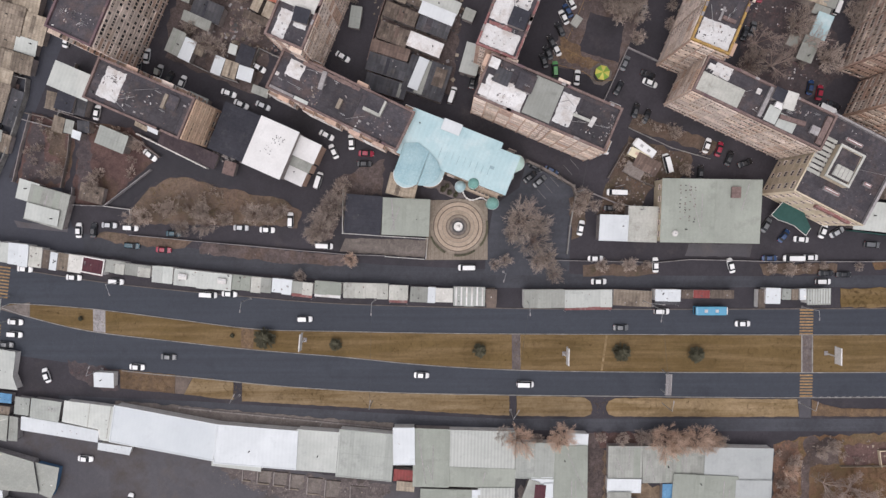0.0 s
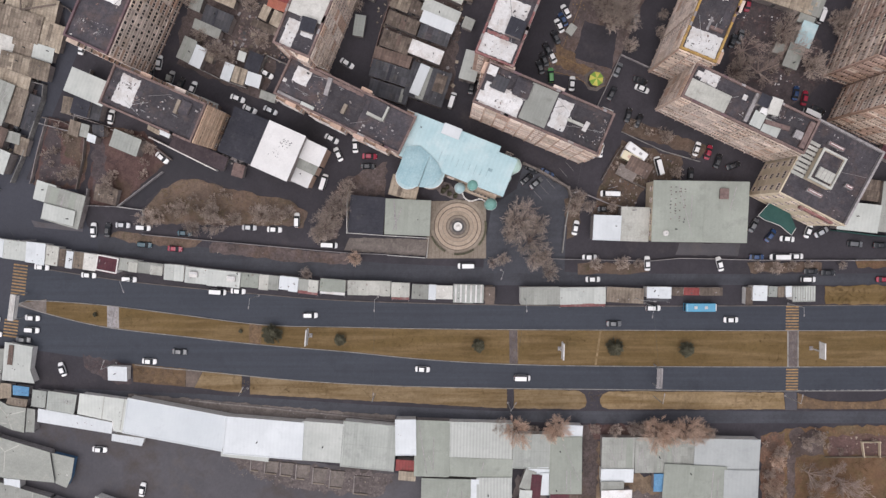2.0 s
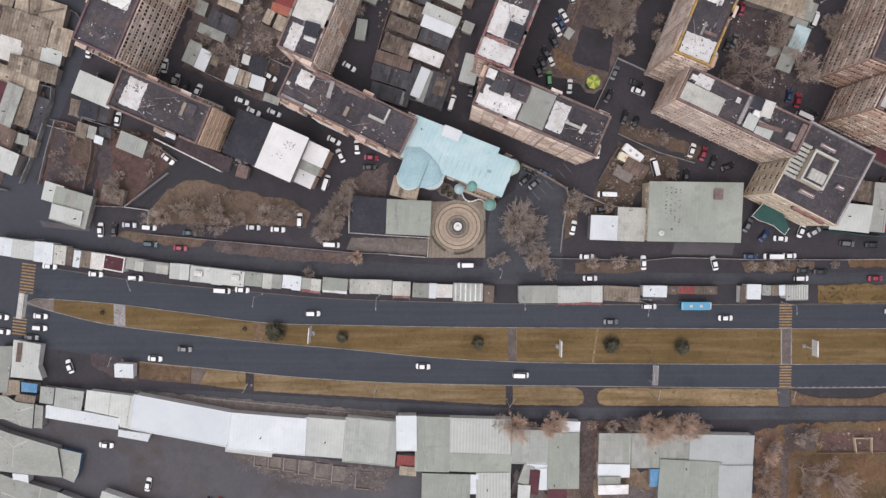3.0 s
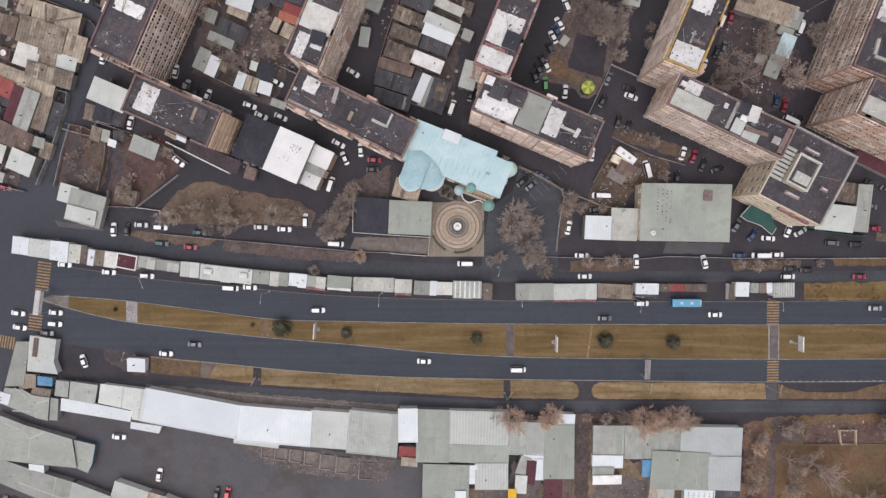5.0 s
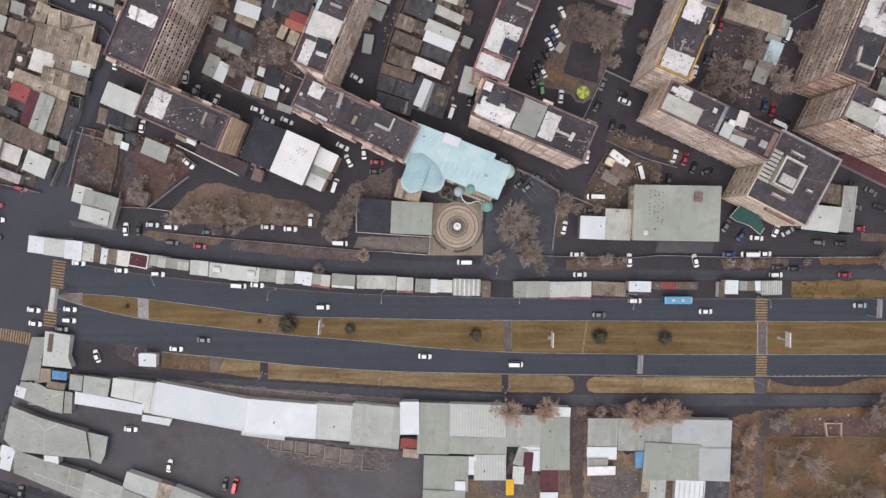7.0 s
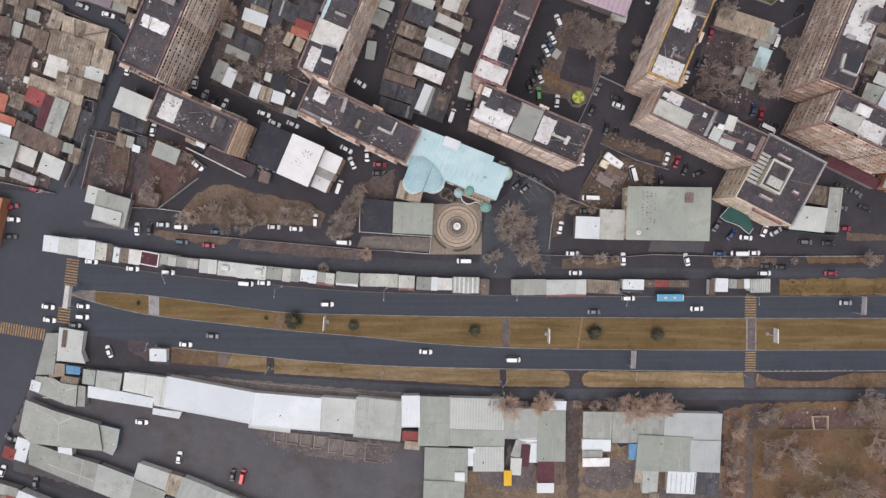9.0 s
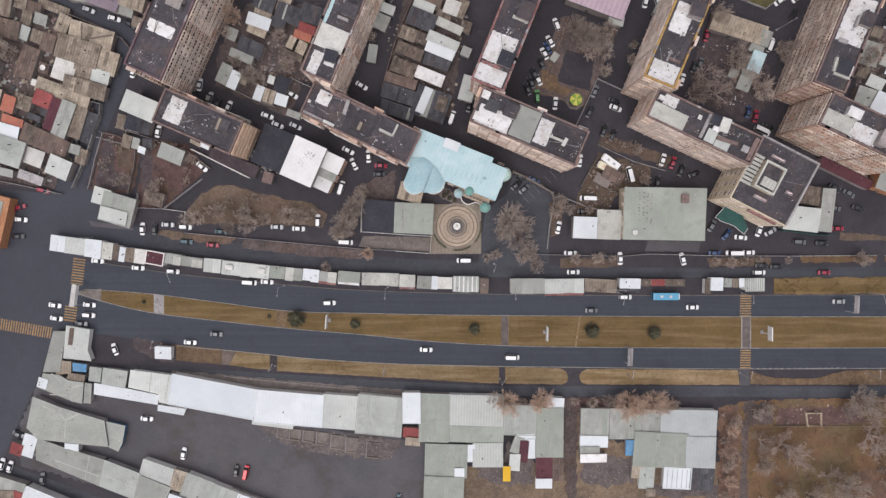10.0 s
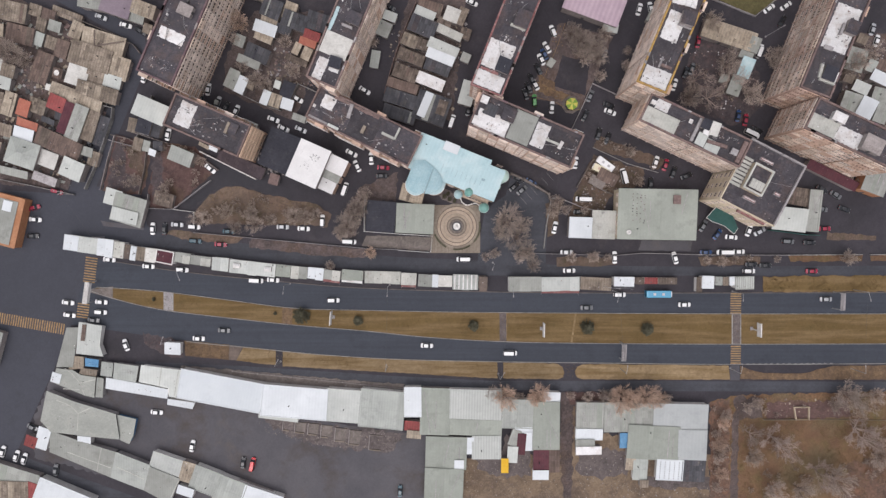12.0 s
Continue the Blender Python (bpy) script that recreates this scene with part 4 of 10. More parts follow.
def round_plaza(x, y):
    ob = thing("round_plaza", x, y, 0, "round stepped plaza of rose paving around a white basin", "plaza")
    rings = ((7.1, 8.0, "stone_ring"), (6.85, 7.1, "stone_dark"), (5.9, 6.85, "stone_pale"), (5.65, 5.9, "stone_dark"), (4.6, 5.65, "stone_pale"), (4.4, 4.6, "stone_ring"),
             (3.5, 4.4, "stone_pale"), (3.2, 3.5, "stone_dark"), (2.6, 3.2, "stone_ring"), (2.35, 2.6, "stone_dark"), (1.75, 2.35, "paving"), (1.25, 1.75, "dark_metal"))
    for k, (a, b, m) in enumerate(rings):
        part("ring_step", annulus(a, b, 0.0, 0.12 + 0.045 * k), M[m], ob)
    part("basin", lathe([(0, 0.5), (0.75, 0.55), (1.2, 0.75), (1.25, 1.0), (1.1, 1.0), (0.95, 0.8), (0.5, 0.95), (0.28, 1.5), (0.1, 1.7), (0, 1.72)], 24), M["white_wall"], ob, "white stone fountain basin")
    for a0, a1 in ((200, 243), (262, 305), (318, 372)):
        part("hedge", annulus(7.9, 8.45, 0.0, 0.75, 20, radians(a1 - a0), radians(a0)), M["needle"], ob, "low dark clipped hedge")
    part("base", boxes((-9.2, 8.3, -9.4, 7.5, -0.02, 0.1)), M["stone_ring"], ob)
    for k in range(14):
        a = -9.2 + k * 1.25
        part("paving_joint", boxes((a, a + 0.08, -9.4, 7.5, 0.1, 0.106)), M["stone_dark"], ob)
    return ob


def office_building(x, y, rot, length, depth, h):
    ob = thing("office_building", x, y, rot, "beige plastered office building with a dark flat roof", "office building")
    hx, hy = length / 2, depth / 2
    floors, fh = 5, h / 5
    bm = banded_wall(hx, hy, storey_rows(floors, fh, h, 0.08))
    part("wall", bm, M["beige"], ob)
    part("roof", boxes((-hx + 0.3, hx - 0.3, -hy + 0.3, hy - 0.3, h + 0.004, h + 0.1)), M["bitumen"], ob)
    part("parapet", boxes((-hx - 0.1, hx + 0.1, hy - 0.45, hy + 0.1, h + 0.003, h + 1.0), (hx - 0.5, hx + 0.1, -hy + 0.3, hy - 0.45, h + 0.003, h + 1.0)), M["concrete"], ob)
    part("parapet", boxes((-hx - 0.1, hx + 0.1, -hy - 0.1, -hy + 0.3, h + 0.003, h + 0.45), (-hx - 0.1, -hx + 0.3, -hy + 0.3, hy - 0.45, h + 0.003, h + 0.45)), M["beige"], ob)
    # raised plant room with a pale rim round a sunken roof
    a0, a1, b0, b1 = -5.8, 0.9, -4.7, 4.1
    hut = part("roof_hut", boxes((a0, a1, b0, b1, h + 0.1, h + 2.3)), M["beige"], ob)
    part("hut_roof", boxes((a0 + 0.6, a1 - 0.6, b0 + 0.6, b1 - 0.6, h + 2.304, h + 2.4)), M["bitumen"], hut)
    part("hut_rim", ring_frame(a0 - 0.1, a1 + 0.1, b0 - 0.1, b1 + 0.1, 0.55, h + 2.302, h + 2.8), M["beige_sheet"], hut)
    part("skylight", soft_box(-4.5, 0.1, -3.6, -0.7, h + 2.4, h + 2.9, 0.08), M["beige_sheet"], hut)
    for k in range(5):
        part("skylight_bar", boxes((-4.4 + k * 1.1, -4.3 + k * 1.1, -3.5, -0.8, h + 2.9, h + 2.96)), M["concrete"], hut)
    # ribbed canopy along the west edge
    for k in range(8):
        b = -4.9 + k * 1.3
        part("canopy_rib", boxes((-hx + 0.1, a0 - 0.2, b, b + 0.86, h + 0.5, h + 0.62)), M["beige_sheet"], ob)
    part("canopy_beam", boxes((-hx + 0.5, -hx + 0.7, -4.8, 5.0, h + 0.1, h + 0.5)), M["concrete"], ob)
    part("canopy_beam", boxes((a0 - 0.7, a0 - 0.5, -4.8, 5.0, h + 0.1, h + 0.5)), M["concrete"], ob)
    for u, v, n in ((-2.3, 6.5, 4.6), (-1.6, -6.9, 4.4), (5.7, -1.4, 2.2)):
        unit = part("cooling_unit", soft_box(u - n / 2, u + n / 2, v - 0.5, v + 0.5, h + 0.1, h + 1.1, 0.08), M["concrete"], ob, "pale rooftop cooling unit with a red grille")
        part("grille", boxes((u - n / 2 + 0.2, u + n / 2 - 0.2, v - 0.34, v + 0.34, h + 1.104, h + 1.15)), M["red_trim"], unit)
        part("fan_strip", boxes((u - n / 2 + 0.4, u + n / 2 - 0.4, v - 0.12, v + 0.14, h + 1.152, h + 1.19)), M["whitewash"], unit)
    bits = clutter_bits(random.Random(5), 60, -hx + 1, hx - 1, -hy + 1, hy - 1, h + 0.08, (0.06, 0.26))
    clutter_part(ob, bits)
    bm = bmesh.new()
    tube(bm, (1.3, 1.0, h + 0.3), (hx - 0.8, 3.0, h + 0.3), 0.05, 0.05, 5)
    part("roof_pipe", bm, M["concrete"], ob)
    for side in range(4):
        run = (length, depth)[side % 2]
        k = max(2, int(run / 3.4))
        for i in range(k):
            for f in range(floors):
                hang("window", WINDOW if f < floors - 1 else WIDE_WINDOW, ob, side, -run / 2 + (i + 0.5) * run / k, f * fh + 1.7, (hx, hy))
    part("sign_band", boxes((-0.12 * length, 0.38 * length, -hy - 0.75, -hy - 0.09, h - 2.2, h - 1.0)), M["red_trim"], ob, "dull red sign band")
    # entrance awning with a scalloped front edge
    edge = [(-0.3 * length, -hy - 4.7), (-0.18 * length, -hy - 5.1), (-0.06 * length, -hy - 4.7), (0.06 * length, -hy - 4.5), (0.16 * length, -hy - 5.0), (0.27 * length, -hy - 5.4)]
    awn = prism([(-0.24 * length, -hy - 0.12)] + edge + [(0.28 * length, -hy - 3.0), (0.1 * length, -hy - 0.12)], 3.2, 3.35)
    part("awning", awn, M["deep_green"], ob, "deep green entrance awning")
    bm = bmesh.new()
    rim = [(-0.24 * length, -hy - 0.12)] + edge + [(0.28 * length, -hy - 3.0)]
    for (ax, ay), (bx, by) in zip(rim, rim[1:]):
        tube(bm, (ax, ay, 3.36), (bx, by, 3.36), 0.09, 0.09, 6)
    part("awning_edge", bm, M["white_wall"], ob)
    for u in (-0.24, 0.28):
        bm = bmesh.new()
        tube(bm, (u * length, -hy - 4.4, 0), (u * length, -hy - 4.4, 3.2), 0.09, 0.09, 8)
        part("awning_post", bm, M["white_wall"], ob)
    return ob


def banquet_hall(x, y, rot, length, depth, h, lobes, domes, vaults=()):
    ob = thing("banquet_hall", x, y, rot, "hall with a pale turquoise roof and rounded bays", "hall")
    hx, hy = length / 2, depth / 2
    # main body with a stepped north-east corner
    plan = [(-hx, -hy), (hx, -hy), (hx, hy - 1.6), (hx - 5.5, hy - 1.6), (hx - 5.5, hy), (-hx, hy)]
    part("wall", prism(plan, 0, h), M["stone_pale"], ob)
    out = [(a * 1.012, b * 1.02) for a, b in plan]
    part("roof", prism(out, h + 0.003, h + 0.28), M["copper"], ob)
    for k in range(9):
        a = -hx + 10.5 + k * 1.7
        part("roof_ridge", boxes((a, a + 0.13, -hy + 2.6 + 0.3 * (k % 3), -hy + 5.4 - 0.4 * (k % 2), h + 0.28, h + 0.38)), M["copper_edge"], ob)
    for k, line in enumerate(vaults):
        # the roofs over the two bays run back over the hall as low vaults
        c = sum((Vector(p) for p in line), Vector((0, 0))) / len(line)
        bm = bmesh.new()
        rings = [[bm.verts.new((c.x + (p - c.x) * s, c.y + (q - c.y) * s, z)) for p, q in line] for s, z in ((1.0, h + 0.29), (1.0, h + 0.62 + 0.12 * k), (0.75, h + 0.95), (0.35, h + 1.15))]
        for lo, hi in zip(rings, rings[1:]):
            for i in range(len(line)):
                j = (i + 1) % len(line)
                bm.faces.new((lo[i], lo[j], hi[j], hi[i]))
        bm.faces.new(rings[-1])
        bmesh.ops.recalc_face_normals(bm, faces=bm.faces[:])
        part("bay_vault", bm, M["copper_deep"], ob, "low turquoise vault over a rounded bay")
    part("roof_panel", soft_box(-hx + 8.4, -hx + 13.6, hy - 2.6, hy + 0.5, h + 0.5, h + 0.75, 0.04), M["white_sheet"], ob, "white flat roof panel")
    part("roof_vent", soft_box(hx - 6.4, hx - 5.2, -1.2, -0.4, h + 0.28, h + 0.45, 0.04), M["copper_edge"], ob)
    part("roof_vent", soft_box(-hx + 2.6, -hx + 3.0, hy - 3.2, hy - 2.9, h + 0.28, h + 0.7, 0.03), M["dark_metal"], ob)
    for a, b, r, back, top, rise in lobes:
        # a bay: straight sides running back into the hall, a round front, a shallow cone roof and a pale cornice
        arc = [(a + r * math.cos(t), b + r * math.sin(t)) for t in [math.pi + math.pi * i / 18 for i in range(19)]]
        shape = arc + [(a + r, b + back), (a - r, b + back)]
        bay = part("bay_wall", prism([(a + (p - a) * 0.97, b + (q - b) * 0.97) for p, q in shape], 0, top), M["stone_pale"], ob)
        bm = bmesh.new()
        rim = [bm.verts.new((p, q, top + 0.004)) for p, q in shape]
        mid = [bm.verts.new((a + (p - a) * 0.06, b + (q - b) * 0.5 if q > b else b + (q - b) * 0.06, top + rise)) for p, q in shape]
        for i in range(len(shape)):
            j = (i + 1) % len(shape)
            bm.faces.new((rim[i], rim[j], mid[j], mid[i]))
        bm.faces.new(mid), bm.faces.new(rim[::-1])
        part("bay_roof", bm, M["copper"], bay)
        cornice = lathe([(r * 0.98, top - 0.2), (r * 1.04, top - 0.16), (r * 1.04, top - 0.02), (r * 0.98, top - 0.02)], 24, math.pi, math.pi)
        for v in cornice.verts:
            v.co.x += a
            v.co.y += b
        part("cornice", cornice, M["whitewash"], bay)
    for a, b, r, base, mat in domes:
        bm = lathe([(r, 0), (r, base), (r * 1.08, base), (r * 1.05, base + 0.12), (r * 0.92, base + r * 0.35), (r * 0.62, base + r * 0.62), (r * 0.25, base + r * 0.78), (0, base + r * 0.8)], 24)
        for v in bm.verts:
            v.co.x += a
            v.co.y += b
        part("turret", bm, M[mat], ob, "small round turret with a domed roof")
        rim = lathe([(r * 1.0, base - 0.1), (r * 1.09, base - 0.05), (r * 1.09, base + 0.1), (r * 1.0, base + 0.1)], 24)
        for v in rim.verts:
            v.co.x += a
            v.co.y += b
        part("turret_rim", rim, M["whitewash"], ob)
    for k in range(7):
        a = hx - 9.0 + k * 1.1
        part("baluster_panel", boxes((a, a + 0.7, -hy - 1.6, -hy - 1.35, h * 0.5, h * 0.5 + 1.0)), M["dark_metal"], ob)
    part("terrace", boxes((hx - 12.5, hx - 1.2, -hy - 2.0, -hy + 0.1, 0, h * 0.5)), M["stone_pale"], ob)
    for side in (0, 1, 2, 3):
        run = (length, depth)[side % 2]
        k = max(2, int(run / 4.2))
        for i in range(k):
            for z in (2.4, 6.6):
                hang("window", WIDE_WINDOW, ob, side, -run / 2 + (i + 0.5) * run / k, z, (hx, hy))
    return ob


def merry_go_round(x, y):
    ob = thing("merry_go_round", x, y, 12, "playground carousel canopy in yellow and green segments", "carousel")
    for k in range(8):
        a0, a1 = radians(45 * k), radians(45 * k + 45)
        bm = bmesh.new()
        c = [bm.verts.new(p) for p in ((0, 0, 2.9), (2.1 * math.cos(a0), 2.1 * math.sin(a0), 2.1), (2.1 * math.cos(a1), 2.1 * math.sin(a1), 2.1))]
        d = [bm.verts.new((v.co.x, v.co.y, v.co.z - 0.06)) for v in c]
        bm.faces.new(c), bm.faces.new(d[::-1])
        for i in range(3):
            bm.faces.new((d[i], d[(i + 1) % 3], c[(i + 1) % 3], c[i]))
        part("canopy_segment", bm, M["yellow_canopy"] if k % 2 else M["green_canopy"], ob)
    bm = bmesh.new()
    tube(bm, (0, 0, 0), (0, 0, 2.85), 0.1, 0.07, 8)
    part("post", bm, M["metal"], ob)
    part("platform", annulus(0.1, 1.9, 0.12, 0.25, 24), M["dark_metal"], ob)
    part("ground_ring", annulus(2.2, 3.2, 0.0, 0.05, 8), M["paving"], ob)
    return ob


# ---- vehicles ----
def section_hull(rows, mats=1):
    """A closed skin through cross-sections: rows of (x, half width, z low, z high)."""
    bm = bmesh.new()
    rings = []
    for x, w, lo, hi in rows:
        c = min(0.12, w * 0.2)
        rings.append([bm.verts.new((x, a, b)) for a, b in ((-w + c, lo), (w - c, lo), (w, lo + c), (w, hi - c), (w - c, hi), (-w + c, hi), (-w, hi - c), (-w, lo + c))])
    for a, b in zip(rings, rings[1:]):
        for i in range(8):
            bm.faces.new((a[i], b[i], b[(i + 1) % 8], a[(i + 1) % 8]))
    bm.faces.new(rings[0]), bm.faces.new(rings[-1][::-1])
    bmesh.ops.recalc_face_normals(bm, faces=bm.faces[:])
    return bm


def slab(corners, t=0.02):
    """A thin plate over four corners, given anticlockwise from outside."""
    bm = bmesh.new()
    c = [Vector(p) for p in corners]
    n = (c[1] - c[0]).cross(c[2] - c[0]).normalized() * t
    lo, hi = [bm.verts.new(p) for p in c], [bm.verts.new(p + n) for p in c]
    bm.faces.new(hi), bm.faces.new(lo[::-1])
    for i in range(4):
        bm.faces.new((lo[i], lo[(i + 1) % 4], hi[(i + 1) % 4], hi[i]))
    return bm


def wheel_mesh(r, w):
    bm = lathe([(0, -w / 2), (r * 0.62, -w / 2), (r * 0.9, -w / 2), (r, -w / 3), (r, w / 3), (r * 0.9, w / 2), (r * 0.62, w / 2), (0, w / 2)], 14)
    bmesh.ops.rotate(bm, verts=bm.verts[:], cent=(0, 0, 0), matrix=Matrix.Rotation(radians(90), 3, "X"))
    me = bpy.data.meshes.new("wheel")
    bm.to_mesh(me)
    bm.free()
    me.materials.append(M["rubber"])
    return me


WHEEL, BIG_WHEEL = wheel_mesh(0.31, 0.2), wheel_mesh(0.46, 0.28)
# length, half width, belt height, roof height, then along x: bonnet end, roof front, roof back, tail start
SHAPES = {"saloon car": (4.35, 0.86, 0.88, 1.42, 1.15, 0.45, -0.95, -1.5), "estate car": (4.4, 0.87, 0.9, 1.5, 1.2, 0.5, -1.75, -2.1),
          "van": (4.9, 0.92, 1.05, 1.95, 1.75, 1.2, -2.2, -2.38), "minibus": (5.6, 0.98, 1.15, 2.25, 2.2, 1.7, -2.6, -2.74)}
KINDS = {}


def vehicle(x, y, rot, colour="white", kind="saloon car", state="parked"):
    key = (colour, kind, state)
    m = pose(x, y, 0.0, 0, 0, rot)
    if key in KINDS:
        return copy_thing(KINDS[key], m)
    length, w, belt, top, xb, xf, xr, xt = SHAPES[kind]
    e = length / 2
    ob = tagged(new(kind.replace(" ", "_")), "%s %s %s on dark asphalt" % (colour, kind, state), kind.split()[-1], "vehicles")
    ob.matrix_basis = m
    KINDS[key] = ob
    paint = PAINT[colour]
    part("body", section_hull([(-e, w * 0.62, 0.45, belt - 0.16), (-e + 0.1, w * 0.80, 0.32, belt - 0.07), (-e + 0.34, w * 0.93, 0.24, belt - 0.02), (-e * 0.6, w * 0.98, 0.2, belt), (0, w * 0.98, 0.2, belt),
                               (xb, w * 0.98, 0.2, belt), (e - 0.7, w * 0.95, 0.2, belt - 0.08), (e - 0.3, w * 0.86, 0.24, belt - 0.16), (e - 0.08, w * 0.70, 0.3, belt - 0.28), (e, w * 0.52, 0.4, belt - 0.36)]), paint, ob)
    g = w * 0.70
    part("roof", section_hull([(xr - 0.05, g * 0.95, top - 0.14, top - 0.03), (xr + 0.2, g, top - 0.14, top), (xf - 0.25, g, top - 0.14, top), (xf, g * 0.95, top - 0.14, top - 0.04)]), paint, ob)
    b, t = belt - 0.02, top - 0.1
    part("windscreen", slab([(xb, w * 0.9, b), (xb, -w * 0.9, b), (xf, -g * 0.96, t), (xf, g * 0.96, t)][::-1]), M["pane"], ob)
    part("rear_window", slab([(xt, -w * 0.88, b), (xt, w * 0.88, b), (xr, g * 0.94, t), (xr, -g * 0.94, t)][::-1]), M["pane"], ob)
    for s in (-1, 1):
        q = [(xt, s * w * 0.94, b), (xb, s * w * 0.94, b), (xf, s * g * 0.97, t), (xr, s * g * 0.97, t)]
        part("side_window", slab(q if s < 0 else q[::-1]), M["pane"], ob)
    for s in (-1, 1):
        for a in (e * 0.62, -e * 0.60):
            wh = new("wheel", WHEEL)
            wh.parent = ob
            wh.matrix_basis = pose(a, s * (w - 0.08), 0.31)
        part("headlight", soft_box(e - 0.3, e - 0.1, *sorted((s * w * 0.52, s * w * 0.74)), belt - 0.42, belt - 0.24, 0.02), M["lamp_glass"], ob)
        part("tail_light", soft_box(-e + 0.02, -e + 0.14, *sorted((s * w * 0.55, s * w * 0.80)), belt - 0.3, belt - 0.15, 0.02), M["tail_glass"], ob)
    return ob


def bus(x, y, rot, colour, length=8.6, label="sky blue city bus standing by the stalls"):
    ob = thing("bus", x, y, rot, label, "bus", "vehicles")
    e, w = length / 2, 1.22
    part("body", section_hull([(-e, w * 0.96, 0.4, 2.75), (-e + 0.12, w, 0.32, 2.9), (e - 0.5, w, 0.32, 2.9), (e - 0.1, w * 0.97, 0.34, 2.78), (e, w * 0.93, 0.45, 2.6)]), PAINT[colour], ob)
    part("windscreen", slab([(e + 0.005, -w * 0.85, 1.2), (e + 0.005, w * 0.85, 1.2), (e - 0.03, w * 0.85, 2.5), (e - 0.03, -w * 0.85, 2.5)]), M["pane"], ob)
    for s in (-1, 1):
        for k in range(5):
            a = -e + 0.6 + k * (length - 1.4) / 5
            part("side_window", boxes((a, a + (length - 1.4) / 5 - 0.15, *sorted((s * w * 0.99, s * (w + 0.015))), 1.4, 2.3)), M["pane"], ob)
        for a in (e * 0.6, -e * 0.58):
            wh = new("wheel", BIG_WHEEL)
            wh.parent = ob
            wh.matrix_basis = pose(a, s * (w - 0.16), 0.46)
    for a in (-e * 0.35, e * 0.35):
        part("roof_hatch", soft_box(a - 0.45, a + 0.45, -0.4, 0.4, 2.895, 2.99, 0.03), M["metal"] if colour != "cream" else M["tan_wall"], ob)
    part("rear_panel", boxes((-e - 0.25, -e + 0.05, -w * 0.8, w * 0.8, 2.2, 2.7)), M["white_wall"], ob)
    return ob


# ---- trees ----
def branch_mesh(name, segs, mat):
    """One mesh of tapered three-sided twigs from (start, end, radius, radius) rows."""
    a = np.array([[*p, *q] for p, q, _, _ in segs])
    r = np.array([[u, v] for _, _, u, v in segs])
    d = a[:, 3:] - a[:, :3]
    d /= np.linalg.norm(d, axis=1)[:, None] + 1e-9
    ref = np.where(np.abs(d[:, 2:3]) < 0.9, [[0.0, 0.0, 1.0]], [[1.0, 0.0, 0.0]])
    u = np.cross(d, ref)
    u /= np.linalg.norm(u, axis=1)[:, None] + 1e-9
    v = np.cross(d, u)
    vs = []
    for end in (0, 1):
        for k in range(3):
            c, s = math.cos(2.094 * k), math.sin(2.094 * k)
            vs.append(a[:, end * 3:end * 3 + 3] + (u * c + v * s) * r[:, end:end + 1])
    verts = np.stack(vs, 1).reshape(-1, 3)
    faces = [(6 * i + k, 6 * i + (k + 1) % 3, 6 * i + 3 + (k + 1) % 3, 6 * i + 3 + k) for i in range(len(segs)) for k in range(3)]
    me = bpy.data.meshes.new(name)
    me.from_pydata(verts.tolist(), [], faces)
    me.materials.append(mat)
    return me


def grow(rnd, h, r, trunk=0.28, limbs=9, dense=1.0, up=0.5):
    """Trunk, limbs, branches and twigs of a leafless tree of height h and crown radius r: each order forks off the one before."""
    wood, twig = [], []
    fork = Vector((rnd.uniform(-0.2, 0.2), rnd.uniform(-0.2, 0.2), h * trunk))
    tr = 0.024 * h + 0.03
    wood.append((Vector((0, 0, 0)), fork, tr, tr * 0.75))

    def branch(p, way, ln, order, r0):
        bend = Vector((rnd.gauss(0, 0.16), rnd.gauss(0, 0.16), rnd.uniform(-0.05, 0.22)))
        mid = p + (way + bend * 0.4).normalized() * ln * 0.5
        tip = mid + (way + bend).normalized() * ln * 0.5
        rows = wood if order == 0 else twig
        if order == 3:
            twig.append((p, tip, r0, 0.006))
            return
        rows += [(p, mid, r0, r0 * 0.7), (mid, tip, r0 * 0.7, max(0.006, r0 * 0.35))]
        for k in range((9, 8, 8)[order] if rnd.random() < dense else (6, 6, 7)[order]):
            u = rnd.uniform(0.25, 1.0)
            q = p.lerp(mid, u * 2) if u < 0.5 else mid.lerp(tip, u * 2 - 1)
            side = way.cross(Vector((rnd.gauss(0, 1), rnd.gauss(0, 1), rnd.gauss(0, 1)))).normalized()
            turn = (way + side * rnd.uniform(0.35, 1.0) + Vector((0, 0, 0.18))).normalized()
            branch(q, turn, ln * rnd.uniform(0.36, 0.6) * (1.2 - 0.4 * u), order + 1, max(0.013, r0 * (0.34, 0.4, 0.6)[order]))

    for i in range(limbs):
        ang = 2 * math.pi * (i + rnd.uniform(-0.35, 0.35)) / limbs
        rise = rnd.uniform(0.45, 1.5) * (0.6 + up) if i else 4.0
        way = Vector((math.cos(ang), math.sin(ang), rise)).normalized()
        reach = r * rnd.uniform(0.62, 0.86)
        ln = min(reach / max(0.2, math.hypot(way.x, way.y)), (h * 0.95 - fork.z) / max(0.2, way.z))
        branch(fork, way, ln, 0, tr * 0.5)
    return wood, twig


